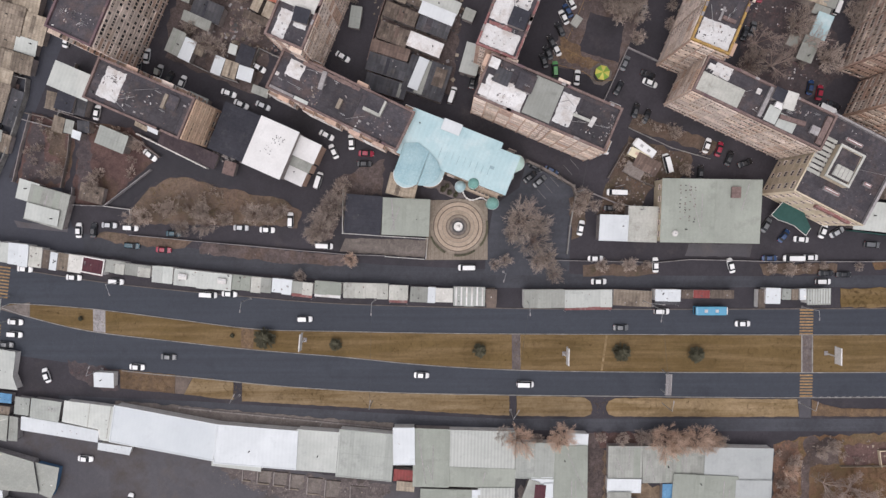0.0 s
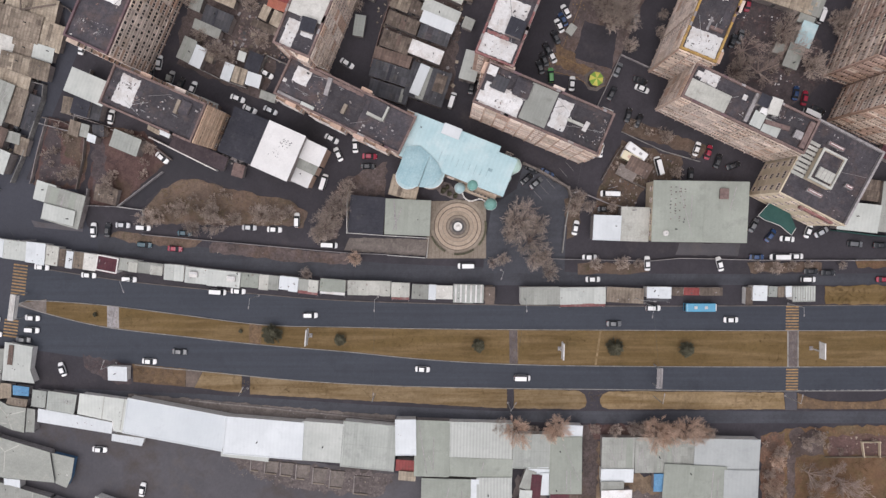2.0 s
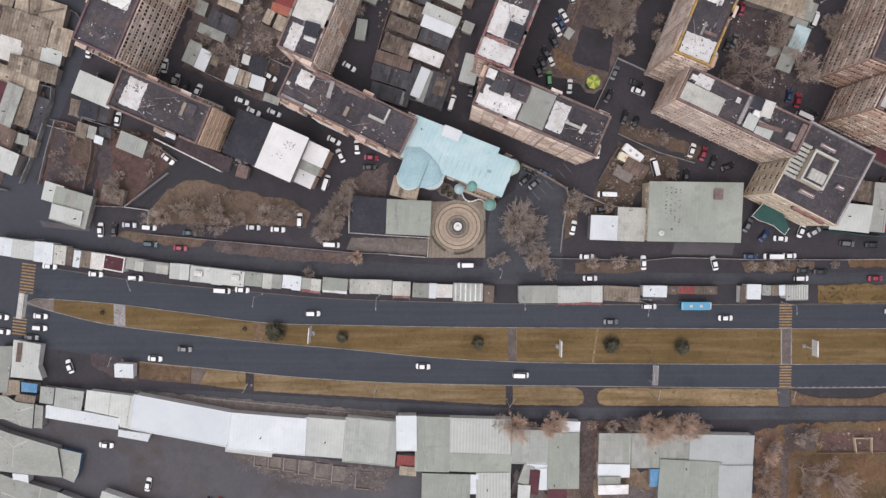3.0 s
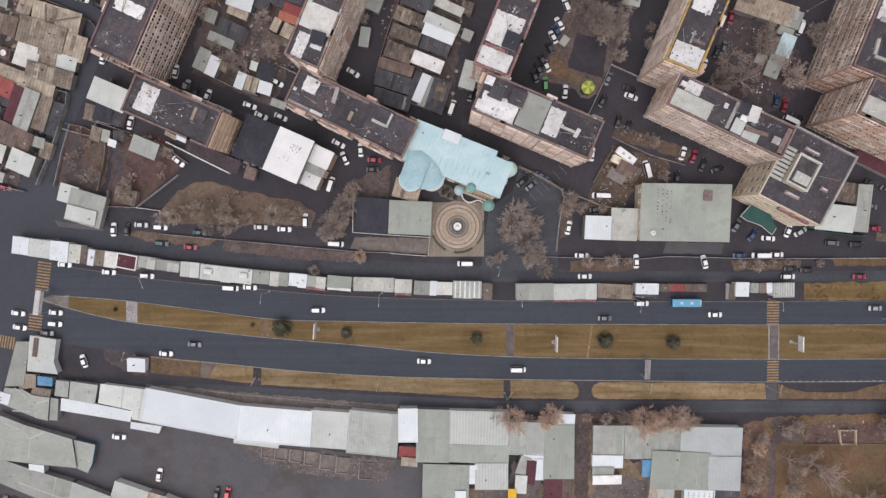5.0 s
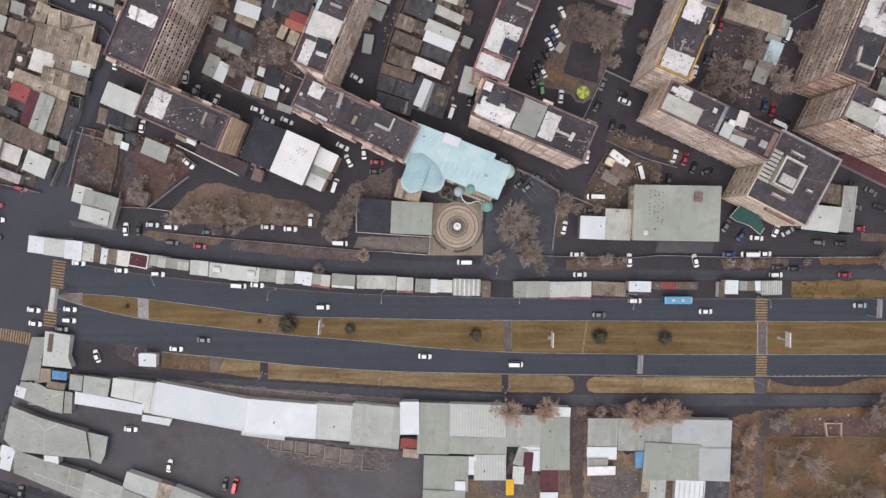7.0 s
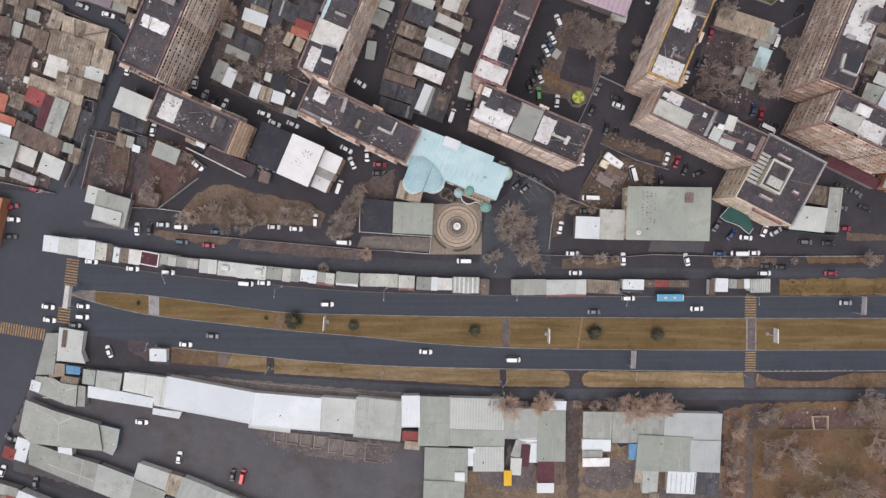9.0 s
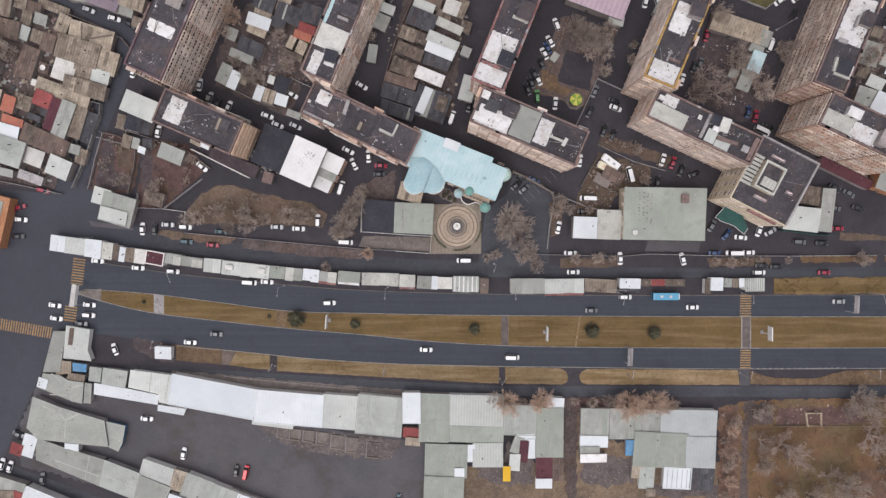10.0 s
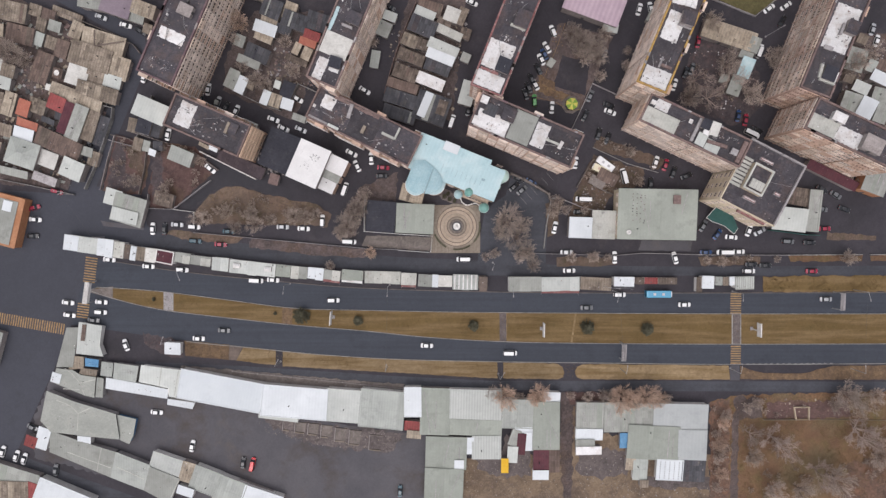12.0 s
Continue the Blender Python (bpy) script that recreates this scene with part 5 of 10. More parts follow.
def tree_proto(kind, seed):
    rnd = random.Random(seed)
    if kind == "russet":
        wood, twig = grow(rnd, 8.0, 3.4, 0.25, 18, 0.6, 0.6)
    elif kind == "poplar":
        wood, twig = grow(rnd, 7.0, 2.8, 0.12, 7, 0.1, 0.3)
    elif kind == "shrub":
        wood, twig = grow(rnd, 2.6, 1.7, 0.1, 6, 0.2, 0.4)
    else:
        wood, twig = grow(rnd, 8.5, 3.5, 0.26, 19, 0.1, 0.5)
    return branch_mesh("trunk", wood, M["pale_twig" if kind == "poplar" else "bark"]), branch_mesh("crown", twig, M[{"russet": "russet_twig", "poplar": "pale_twig"}.get(kind, "twig")])


TREES = {k: [tree_proto(k, s) for s in range(n)] for k, n in (("grey", 4), ("russet", 2), ("poplar", 2), ("shrub", 3))}
TREE_WORDS = {"grey": ("bare grey-brown broadleaf tree on bare earth", "tree"), "russet": ("leafless russet-twigged tree beside a market shed", "tree"),
              "poplar": ("slender leafless tree with upswept pale branches", "tree"), "shrub": ("low leafless brown shrub on bare earth", "shrub")}
tree_count = 0


def tree(x, y, kind="grey", size=1.0, tall=1.0):
    global tree_count
    tree_count += 1
    trunk, crown = TREES[kind][tree_count % len(TREES[kind])]
    ob = tagged(new("shrub" if kind == "shrub" else "tree"), *TREE_WORDS[kind], "bare trees")
    ob.matrix_basis = pose(x, y, 0.0, 0, 0, tree_count * 77.0) @ Matrix.Diagonal((size, size, size * tall, 1))
    for name, me in (("trunk", trunk), ("crown", crown)):
        p = new(name, me)
        p.parent = ob
    return ob


def needle_shrub_mesh(seed, r=1.0):
    """A round pine: whorls of sprays that fan out from the stem, lighter at the tips, with gaps between them."""
    rnd, segs = random.Random(seed), []
    for i in range(80):
        a, tier = rnd.uniform(0, 2 * math.pi), rnd.random()
        reach = r * (1.0 - 0.55 * tier) * rnd.uniform(0.72, 1.0)
        p0 = Vector((0, 0, r * (0.25 + 1.0 * tier)))
        p1 = p0 + Vector((math.cos(a) * reach, math.sin(a) * reach, rnd.uniform(0.0, 0.3) * r))
        segs.append((p0, p1, 0.03, 0.01))
        for k in range(30):
            q = p0.lerp(p1, math.sqrt(rnd.uniform(0.04, 1.0)))
            b = a + rnd.uniform(-1.0, 1.0)
            d = Vector((math.cos(b), math.sin(b), rnd.uniform(-0.1, 0.8))).normalized()
            segs.append((q, q + d * rnd.uniform(0.12, 0.27), 0.046, 0.012))
    return branch_mesh("foliage", segs, M["needle"])


NEEDLES = [needle_shrub_mesh(s) for s in (1, 2, 3)]


def evergreen(x, y, r, seed=0, label="round dark evergreen shrub on dry median grass", group="median shrubs"):
    ob = thing("evergreen_shrub", x, y, seed * 50, label, "shrub", group, 0.16)
    p = new("foliage", NEEDLES[seed % 3])
    p.parent = ob
    p.scale = (r, r, r * 0.9)
    bm = bmesh.new()
    tube(bm, (0, 0, -0.05), (0, 0, r * 0.7), 0.12, 0.06, 6)
    part("trunk", bm, M["bark"], ob)
    return ob


# ---- street furniture ----
def street_lamp(x, y, rot, h=8.5, arm=2.2, heads=1):
    ob = thing("street_lamp", x, y, rot, "tall grey steel street lamp with a long arm", "street lamp", "street lamps")
    bm = bmesh.new()
    tube(bm, (0, 0, 0), (0, 0, h), 0.13, 0.08, 8)
    part("pole", bm, M["metal"], ob)
    part("base_plate", soft_box(-0.3, 0.3, -0.3, 0.3, 0, 0.12, 0.02), M["concrete"], ob)
    for k in range(heads):
        s = 1 - 2 * k
        bm = bmesh.new()
        tube(bm, (0, 0, h - 0.05), (s * arm, 0, h + 0.45), 0.06, 0.045, 6)
        a = part("arm", bm, M["metal"], ob)
        part("lamp_head", section_hull([(s * arm - 0.1, 0.09, h + 0.38, h + 0.56), (s * arm + s * 0.3, 0.17, h + 0.36, h + 0.58), (s * arm + s * 0.75, 0.1, h + 0.4, h + 0.54)]), M["concrete"], a)
    return ob


def utility_pole(x, y, h=8.6):
    ob = thing("utility_pole", x, y, 20, "grey concrete utility pole with a short crossarm", "utility pole", "utility poles")
    bm = bmesh.new()
    tube(bm, (0, 0, 0), (0, 0, h), 0.15, 0.1, 8)
    part("pole", bm, M["concrete"], ob)
    part("crossarm", soft_box(-0.7, 0.7, -0.06, 0.06, h - 0.45, h - 0.3, 0.01), M["metal"], ob)
    return ob


def water_tank(x, y, z, r=0.8, h=0.5):
    ob = thing("water_tank", x, y, 0, "round white water tank on a shed roof", "water tank", "", z)
    part("tank", lathe([(0, 0), (r, 0), (r * 1.03, 0.06), (r * 1.03, h), (r * 0.7, h + 0.14), (0, h + 0.2)], 20), M["white_wall"], ob)
    part("lid", lathe([(0, h + 0.19), (0.25, h + 0.19), (0.25, h + 0.27), (0, h + 0.28)], 12), M["metal"], ob)
    return ob


def roof_box(x, y, z, rot, w, d, h, mat, label):
    ob = thing("roof_housing", x, y, rot, label, "roof housing", "", z)
    part("body", soft_box(-w / 2, w / 2, -d / 2, d / 2, 0, h, 0.04), M[mat], ob)
    part("cap", soft_box(-w / 2 - 0.12, w / 2 + 0.12, -d / 2 - 0.12, d / 2 + 0.12, h, h + 0.1, 0.02), M[mat], ob)
    return ob


def billboard(x, y, rot, w=4.7, h=2.8, lift=4.6, label="white roadside billboard on a single post"):
    ob = thing("billboard", x, y, rot, label, "billboard", "billboards", 0.16)
    part("panel", soft_box(-w / 2, w / 2, -0.16, 0.16, lift, lift + h, 0.03), M["white_wall"], ob)
    part("frame", boxes((-w / 2 - 0.12, w / 2 + 0.12, -0.2, 0.2, lift - 0.16, lift - 0.003)), M["metal"], ob)
    bm = bmesh.new()
    tube(bm, (-0.4, 0, 0), (-0.4, 0, lift), 0.22, 0.2, 10)
    part("post", bm, M["white_wall"], ob)
    part("plinth", soft_box(-1.0, 0.2, -0.5, 0.5, 0, 0.25, 0.05), M["concrete"], ob)
    return ob


def gantry(x, y, rot, w, depth=1.6, h=5.6, mat="concrete"):
    """An overhead sign frame of four slats on two legs that spans a carriageway."""
    ob = thing("sign_gantry", x, y, rot, "slatted overhead sign frame on steel legs above the carriageway", "sign gantry", "gantries")
    for k in range(4):
        b = -depth / 2 + (k + 0.5) * depth / 4
        part("beam", soft_box(-w / 2, w / 2, b - 0.15, b + 0.15, h + 0.9, h + 1.2, 0.03), M[mat], ob)
    for s in (-1, 1):
        bm = bmesh.new()
        tube(bm, (s * (w / 2 - 0.1), 0, 0), (s * (w / 2 - 0.1), 0, h + 0.9), 0.16, 0.14, 8)
        part("leg", bm, M["metal"], ob)
    for k in range(3):
        a = -w / 2 + 0.2 + k * (w - 0.4) / 2
        part("cross_beam", boxes((a - 0.12, a + 0.12, -depth / 2, depth / 2, h + 0.6, h + 0.898)), M["metal"], ob)
    part("sign_panel", soft_box(-w / 2 + 0.3, w / 2 - 0.3, -depth / 2 + 0.1, -depth / 2 + 0.2, h - 0.6, h + 0.6, 0.02), M[mat], ob)
    return ob


def wall_line(points, h=0.9, t=0.25, mat="concrete", name="low_wall", label="low pale concrete wall", posts=3.0):
    """A low wall or fence along a line, with a coping and posts."""
    ob = tagged(new(name), label, name.replace("_", " "), "boundary walls")
    ob.location = (*points[0], 0)
    o = Vector(points[0])
    p = [tuple(Vector(q) - o) for q in points]
    bm = prism(offset_line(p, -t / 2) + offset_line(p, t / 2)[::-1], 0, h)
    part("panel", bm, M[mat], ob)
    for a, b in zip(p, p[1:]):
        a, b = Vector(a), Vector(b)
        k = max(1, int((b - a).length / posts))
        for i in range(k):
            c = a.lerp(b, i / k)
            part("post", boxes((c.x - t * 0.7, c.x + t * 0.7, c.y - t * 0.7, c.y + t * 0.7, 0, h + 0.12)), M[mat], ob)
    return ob


def crosswalk(x, y, rot, count, bar, step, wide=0.45, mat="yellow", name="crosswalk", label="worn yellow zebra crossing on dark asphalt"):
    """Bars of worn yellow paint, each a thin raised strip."""
    ob = tagged(thing(name, x, y, rot, label, name.replace("_", " ")), kind="structure")
    me = None
    for k in range(count):
        a = (k - (count - 1) / 2) * step
        if me is None:
            me = part("stripe", boxes((-wide / 2, wide / 2, -bar / 2, bar / 2, 0.0, 0.006)), M[mat], ob).data
            ob.children[0].location = (a, 0, 0.021)
        else:
            s = new("stripe", me)
            s.parent, s.location = ob, (a, 0, 0.021)
    return ob


def cable(p, q, sag=0.6, r=0.025):
    ob = thing("overhead_cable", p[0], p[1], 0, "thin dark overhead cable across the avenue", "cable", "cables")
    a, b = Vector((0, 0, p[2])), Vector((q[0] - p[0], q[1] - p[1], q[2]))
    pts = [a.lerp(b, i / 10) - Vector((0, 0, sag * 4 * (i / 10) * (1 - i / 10))) for i in range(11)]
    bm, rings = bmesh.new(), []
    across = (b - a).cross(Vector((0, 0, 1))).normalized() * r
    for c in pts:
        rings.append([bm.verts.new(c + o) for o in (across, Vector((0, 0, r)), -across)])
    for u, v in zip(rings, rings[1:]):
        for i in range(3):
            bm.faces.new((u[i], u[(i + 1) % 3], v[(i + 1) % 3], v[i]))
    part("wire", bm, M["dark_metal"], ob)
    return ob


def scatter(name, points, count, seed, label, mats, size=(0.15, 0.6), flat=0.4, z=0.0):
    """Loose rubble and scrap lying over a patch of ground, many small tilted pieces."""
    rnd = random.Random(seed)
    xs, ys = [p[0] for p in points], [p[1] for p in points]
    bm = bmesh.new()
    made = 0
    while made < count:
        x, y = rnd.uniform(min(xs), max(xs)), rnd.uniform(min(ys), max(ys))
        inside = False
        for (ax, ay), (bx, by) in zip(points, points[1:] + points[:1]):
            if (ay > y) != (by > y) and x < (bx - ax) * (y - ay) / (by - ay) + ax:
                inside = not inside
        if not inside:
            continue
        made += 1
        s = rnd.uniform(*size) * rnd.uniform(0.5, 1)
        a, b, c = s, s * rnd.uniform(0.3, 1.0), s * flat * rnd.uniform(0.4, 1)
        v = box(bm, -a / 2, a / 2, -b / 2, b / 2, -c * 0.3, c * 0.7, rnd.randrange(len(mats)))
        m = Matrix.Translation((x, y, z)) @ Euler((rnd.uniform(-0.25, 0.25), rnd.uniform(-0.25, 0.25), rnd.uniform(0, 6.28))).to_matrix().to_4x4()
        for q in v:
            q.co = m @ q.co
    return tagged(link_mesh(name, bm, [M[k] for k in mats]), label, "rubble", "", "stuff")


def tufts(name, points, count, seed, mat, label, h=(0.15, 0.4), z=0.12):
    """Clumps of dry grass blades over a patch, as one mass."""
    rnd = random.Random(seed)
    xs, ys = [p[0] for p in points], [p[1] for p in points]
    segs = []
    while len(segs) < count:
        x, y = rnd.uniform(min(xs), max(xs)), rnd.uniform(min(ys), max(ys))
        inside = False
        for (ax, ay), (bx, by) in zip(points, points[1:] + points[:1]):
            if (ay > y) != (by > y) and x < (bx - ax) * (y - ay) / (by - ay) + ax:
                inside = not inside
        if inside and noise.noise((x * 0.12, y * 0.12, seed)) > -0.15:
            for k in range(6):
                l = rnd.uniform(*h)
                p = Vector((x + rnd.gauss(0, 0.15), y + rnd.gauss(0, 0.15), z))
                segs.append((p, p + Vector((rnd.gauss(0, 0.6), rnd.gauss(0, 0.6), 0.8)) * l, 0.03, 0.01))
    ob = new(name, branch_mesh(name, segs, M[mat]))
    return tagged(ob, label, "grass", "", "stuff")



# ---- ground, roads, verges ----
bm = bmesh.new()
bmesh.ops.create_grid(bm, x_segments=24, y_segments=24, size=1500)
tagged(link_mesh("ground", bm, M["yard"]), "dark worn asphalt and packed earth of the district", "ground", "", "structure")
north_kerb = smooth_line([(-172.0, -9.2), (-147.8, -10.8), (-127.6, -12.6), (-95.4, -17.4), (-59.2, -21.0), (-31.0, -23.2), (13.1, -24.5), (57.1, -24.9), (100.9, -24.8), (168.3, -24.6)])
median_north = smooth_line([(-127.9, -23.9), (-125.4, -22.9), (-103.6, -24.3), (-79.4, -27.3), (-55.2, -30.3), (-31.1, -31.0), (1.1, -31.6), (41.2, -31.9), (99.0, -32.1), (168.5, -32.0)])
median_south = smooth_line([(-127.9, -24.3), (-121.8, -26.5), (-103.7, -30.9), (-79.5, -33.9), (-55.3, -36.5), (-31.1, -38.5), (-9.0, -40.7), (13.2, -42.1), (41.2, -42.8), (99.2, -43.1), (168.8, -42.8)])
south_kerb = smooth_line([(-172.8, -33.5), (-140.3, -35.8), (-93.8, -42.3), (-73.6, -44.3), (-47.3, -46.9), (-19.0, -48.6), (15.2, -49.4), (41.3, -49.7), (99.4, -50.2), (169.1, -49.7)])
tagged(link_mesh("road", strip(north_kerb, south_kerb, -0.05, 0.02), M["asphalt"]), "dark grey asphalt avenue with two carriageways", "road", "", "structure")
tagged(link_mesh("median", strip(offset_line(median_north, -0.25), offset_line(median_south, 0.25), -0.04, 0.16), M["grass"]), "dry ochre grass of the central reservation", "median", "", "structure")
avenue_north, avenue_south = [q for q in north_kerb if q[0] > -122], [q for q in south_kerb if q[0] > -94]
for line, side in ((median_north, -1), (median_south, 1)):
    tagged(link_mesh("kerb", strip(line, offset_line(line, side * 0.17), -0.04, 0.2) if side < 0 else strip(offset_line(line, 0.17), line, -0.04, 0.2), M["kerb"]), "pale concrete kerb of the median", "kerb", "", "structure")
tagged(link_mesh("kerb", strip(offset_line(avenue_south, 0.1), offset_line(avenue_south, -0.14), -0.04, 0.17), M["kerb"]), "pale concrete kerb along the avenue", "kerb", "", "structure")
tagged(link_mesh("kerb", strip(offset_line(avenue_north, 0.14), offset_line(avenue_north, -0.1), -0.04, 0.17), M["paving"]), "concrete kerb under the market stalls", "kerb", "", "structure")
sheet('road', [(-175.4, 12.9), (-133.1, 9.9), (-126.0, 13.0), (-110.0, 11.0), (-107.0, -1.0), (-104.0, -3.6), (-104.0, -8.0), (-126.6, -12.2), (-131.9, -25.3), (-136.4, -41.5), (-146.1, -62.0), (-155.8, -82.6), (-178.7, -91.0)], 0.024, M['junction'], 'dark asphalt cross street and junction', 'road')
sheet('road', [(-106.9, 66.2), (-105.7, 56.4), (-113.4, 38.7), (-126.1, 9.9), (-135.5, 9.9), (-125.6, 31.8), (-117.3, 44.6), (-111.7, 56.4), (-112.9, 64.2), (-145.3, 81.9), (-139.3, 85.8)], 0.012, M['junction'], 'dark asphalt side street between the houses', 'road')
sheet('road', [(-161.9, -80.6), (-149.7, -85.7), (-113.1, -99.0), (-131.6, -99.5), (-154.0, -92.9), (-174.6, -93.0), (-174.1, -76.5)], 0.018, M['lane'], 'dark asphalt lane beside the market', 'road')
sheet('road', [(-112.2, -49.6), (-73.6, -51.2), (-19.1, -54.7), (15.2, -56.3), (169.3, -56.3), (169.4, -60.0), (41.4, -59.9), (15.2, -59.5), (-19.1, -58.4), (-73.7, -55.3), (-112.2, -52.7)], 0.012, M['lane'], 'dark asphalt service road south of the avenue', 'road')
sheet('road', [(-111.2, -2.1), (-71.1, -7.5), (-18.9, -12.1), (13.1, -13.5), (41.0, -15.1), (88.8, -15.5), (168.0, -15.0), (168.1, -18.6), (13.1, -18.7), (-31.0, -16.7), (-79.2, -12.1), (-113.3, -7.1)], 0.012, M['lane'], 'dark asphalt service road behind the stalls', 'road')
def verge(north, south, seed, base="straw"):
    """A raised strip of dry grass between two lines that run east: pale and trodden, with ochre stripes."""
    line = ragged(south + north[::-1], 0.12, seed=seed)
    sheet("verge", line, 0.150, M[base], "pale dry straw grass verge beside the avenue", "grass verge")


verge([(-94.4, -42.1), (-86.0, -42.9), (-78.5, -43.6)], [(-94.3, -47.5), (-86.0, -48.3), (-78.7, -49.0)], 12, "dirt_grass")
verge([(-73.5, -44.3), (-68.0, -44.8), (-61.8, -45.4)], [(-76.0, -49.2), (-68.0, -50.2), (-61.9, -50.8)], 13)
verge([(-59.3, -45.8), (-49.1, -46.9), (-30.6, -48.1), (-12.1, -49.0), (6.4, -49.4), (17.2, -49.6)], [(-59.4, -51.2), (-49.2, -51.8), (-30.6, -52.8), (-12.1, -53.8), (6.4, -54.9), (17.2, -55.4)], 14)
verge([(19.3, -49.7), (29.9, -49.9), (38.6, -50.1), (40.4, -51.2), (40.9, -52.6)], [(19.3, -55.4), (29.9, -55.6), (38.6, -55.7), (40.4, -55.0), (40.9, -53.6)], 15)
verge([(45.0, -52.6), (45.6, -51.2), (47.4, -50.3), (72.0, -50.4), (99.2, -50.7)], [(45.0, -53.6), (45.6, -55.0), (47.4, -55.6), (72.0, -55.7), (99.7, -55.7)], 16)
verge([(103.3, -50.8), (108.3, -52.6), (111.8, -53.4), (126.3, -53.4), (130.3, -52.1), (136.2, -50.7), (169.1, -50.3)], [(103.4, -55.5), (108.3, -55.6), (111.8, -55.6), (126.3, -55.6), (130.3, -55.6), (136.2, -55.6), (169.2, -55.6)], 17, "dirt_grass")
sheet('footpath', ragged([(99.6, -50.6), (103.1, -50.6), (103.3, -56.0), (99.9, -56.0)], 0.1, seed=18), 0.060, M['mud'], 'grey trodden path across the verge', 'footpath')
sheet('footpath', ragged([(-78.6, -43.7), (-73.6, -44.2), (-76.0, -49.2), (-78.7, -49.0)], 0.1, seed=19), 0.060, M['stone_dark'], 'dull maroon paved gap in the verge', 'footpath')
sheet('footpath', [(-101.6, -24.7), (-98.1, -25.1), (-98.2, -31.4), (-101.7, -31.0)], 0.185, M['concrete'], 'worn footpath across the dry median', 'footpath')
sheet('footpath', [(-59.2, -29.9), (-55.6, -30.4), (-55.9, -36.2), (-59.5, -35.8)], 0.185, M['dirt_grass'], 'worn footpath across the dry median', 'footpath')
sheet('footpath', [(17.9, -31.9), (20.3, -32.0), (20.4, -42.1), (18.0, -42.0)], 0.185, M['trodden'], 'worn footpath across the dry median', 'footpath')
sheet('footpath', [(100.2, -32.3), (103.0, -32.3), (103.2, -42.9), (100.4, -42.9)], 0.185, M['trodden'], 'grey trodden path across the dry median', 'footpath')
sheet('kerb', [(99.95, -32.3), (100.25, -32.3), (100.45, -42.9), (100.15, -42.9)], 0.22, M['kerb'], 'pale concrete kerb of the path', 'kerb')
sheet('kerb', [(102.95, -32.3), (103.25, -32.3), (103.45, -42.9), (103.15, -42.9)], 0.22, M['kerb'], 'pale concrete kerb of the path', 'kerb')
sheet('kerb', [(20.3, -31.9), (20.5, -31.9), (20.6, -42.1), (20.4, -42.1)], 0.2, M['straw'], 'pale worn edge of the path', 'kerb')
sheet('footpath', [(-128.3, -23.9), (-119.7, -22.7), (-119.8, -27.1), (-128.3, -24.7)], 0.180, M['paving'], 'grey paved tip of the median', 'footpath')
sheet('footpath', [(44.6, -32.3), (45.2, -32.3), (43.8, -42.4), (43.2, -42.4)], 0.180, M['straw'], 'trodden line across the median', 'footpath')
sheet('yard', ragged([(-149.3, -70.2), (-142.8, -56.2), (-123.5, -57.8), (-94.1, -61.8), (-67.8, -68.9), (-47.5, -70.9), (-16.1, -74.9), (-8.0, -75.9), (-8.0, -115.2), (-60.1, -115.4), (-94.7, -98.9), (-149.7, -84.6)], 0.6, seed=24), 0.010, M['mud'], 'muddy brown yard behind the market sheds', 'yard')
sheet('yard', ragged([(-66.0, -70.0), (-16.1, -75.6), (-19.0, -80.6), (-22.6, -82.6), (-35.0, -81.2), (-47.6, -79.6), (-56.0, -76.6), (-63.8, -73.6)], 0.9, 1.1, seed=25), 0.025, M['rubble_earth'], 'grey rubble strip behind the sheds', 'yard')
sheet('yard', ragged([(-109.4, -39.4), (-98.0, -41.6), (-94.8, -42.0), (-94.8, -48.4), (-100.2, -47.9), (-108.6, -43.8)], 0.5, 1.0, seed=62), 0.030, M['litter_earth'], 'reddish dirt and litter beside the avenue', 'yard')
sheet('yard', ragged([(10.2, -81.0), (18.4, -81.4), (20.3, -75.9), (28.0, -81.0), (29.6, -90.5), (21.0, -91.2), (9.8, -88.4)], 0.9, 1.2, seed=63), 0.028, M['trodden'], 'dark littered ground behind the sheds', 'yard')
sheet('yard', ragged([(39.4, -60.6), (43.8, -60.6), (44.6, -79.0), (44.0, -99.0), (40.8, -99.0), (39.8, -80.0)], 0.6, 1.2, seed=64), 0.029, M['yard_dirt'], 'dark trodden lane between the sheds', 'lane')
sheet('yard', ragged([(46.0, -82.6), (58.0, -80.6), (63.4, -82.0), (63.6, -90.0), (55.0, -91.6), (46.0, -89.4)], 1.0, 1.3, seed=65), 0.027, M['trodden'], 'dark littered ground behind the sheds', 'yard')
sheet('yard', ragged([(68.0, -90.4), (93.0, -90.8), (93.4, -95.0), (68.4, -94.8)], 0.8, 1.2, seed=66), 0.027, M['rubble_earth'], 'pale gravel behind the sheds', 'yard')
sheet('yard', ragged([(5.2, -84.1), (38.5, -81.9), (41.4, -65.6), (45.0, -65.6), (45.6, -79.9), (53.6, -75.7), (64.7, -75.7), (65.8, -82.9), (93.5, -82.8), (94.5, -116.7), (-9.1, -117.2), (1.1, -92.4)], 0.8, seed=26), 0.020, M['pale_dirt'], 'rubble-strewn brown earth behind the sheds', 'yard')
sheet('field', ragged([(93.2, -63.8), (101.6, -61.4), (169.3, -59.2), (171.3, -122.6), (94.2, -123.0)], 0.45, seed=27), 0.030, M['scrub'], 'brown scrubby waste ground', 'field')
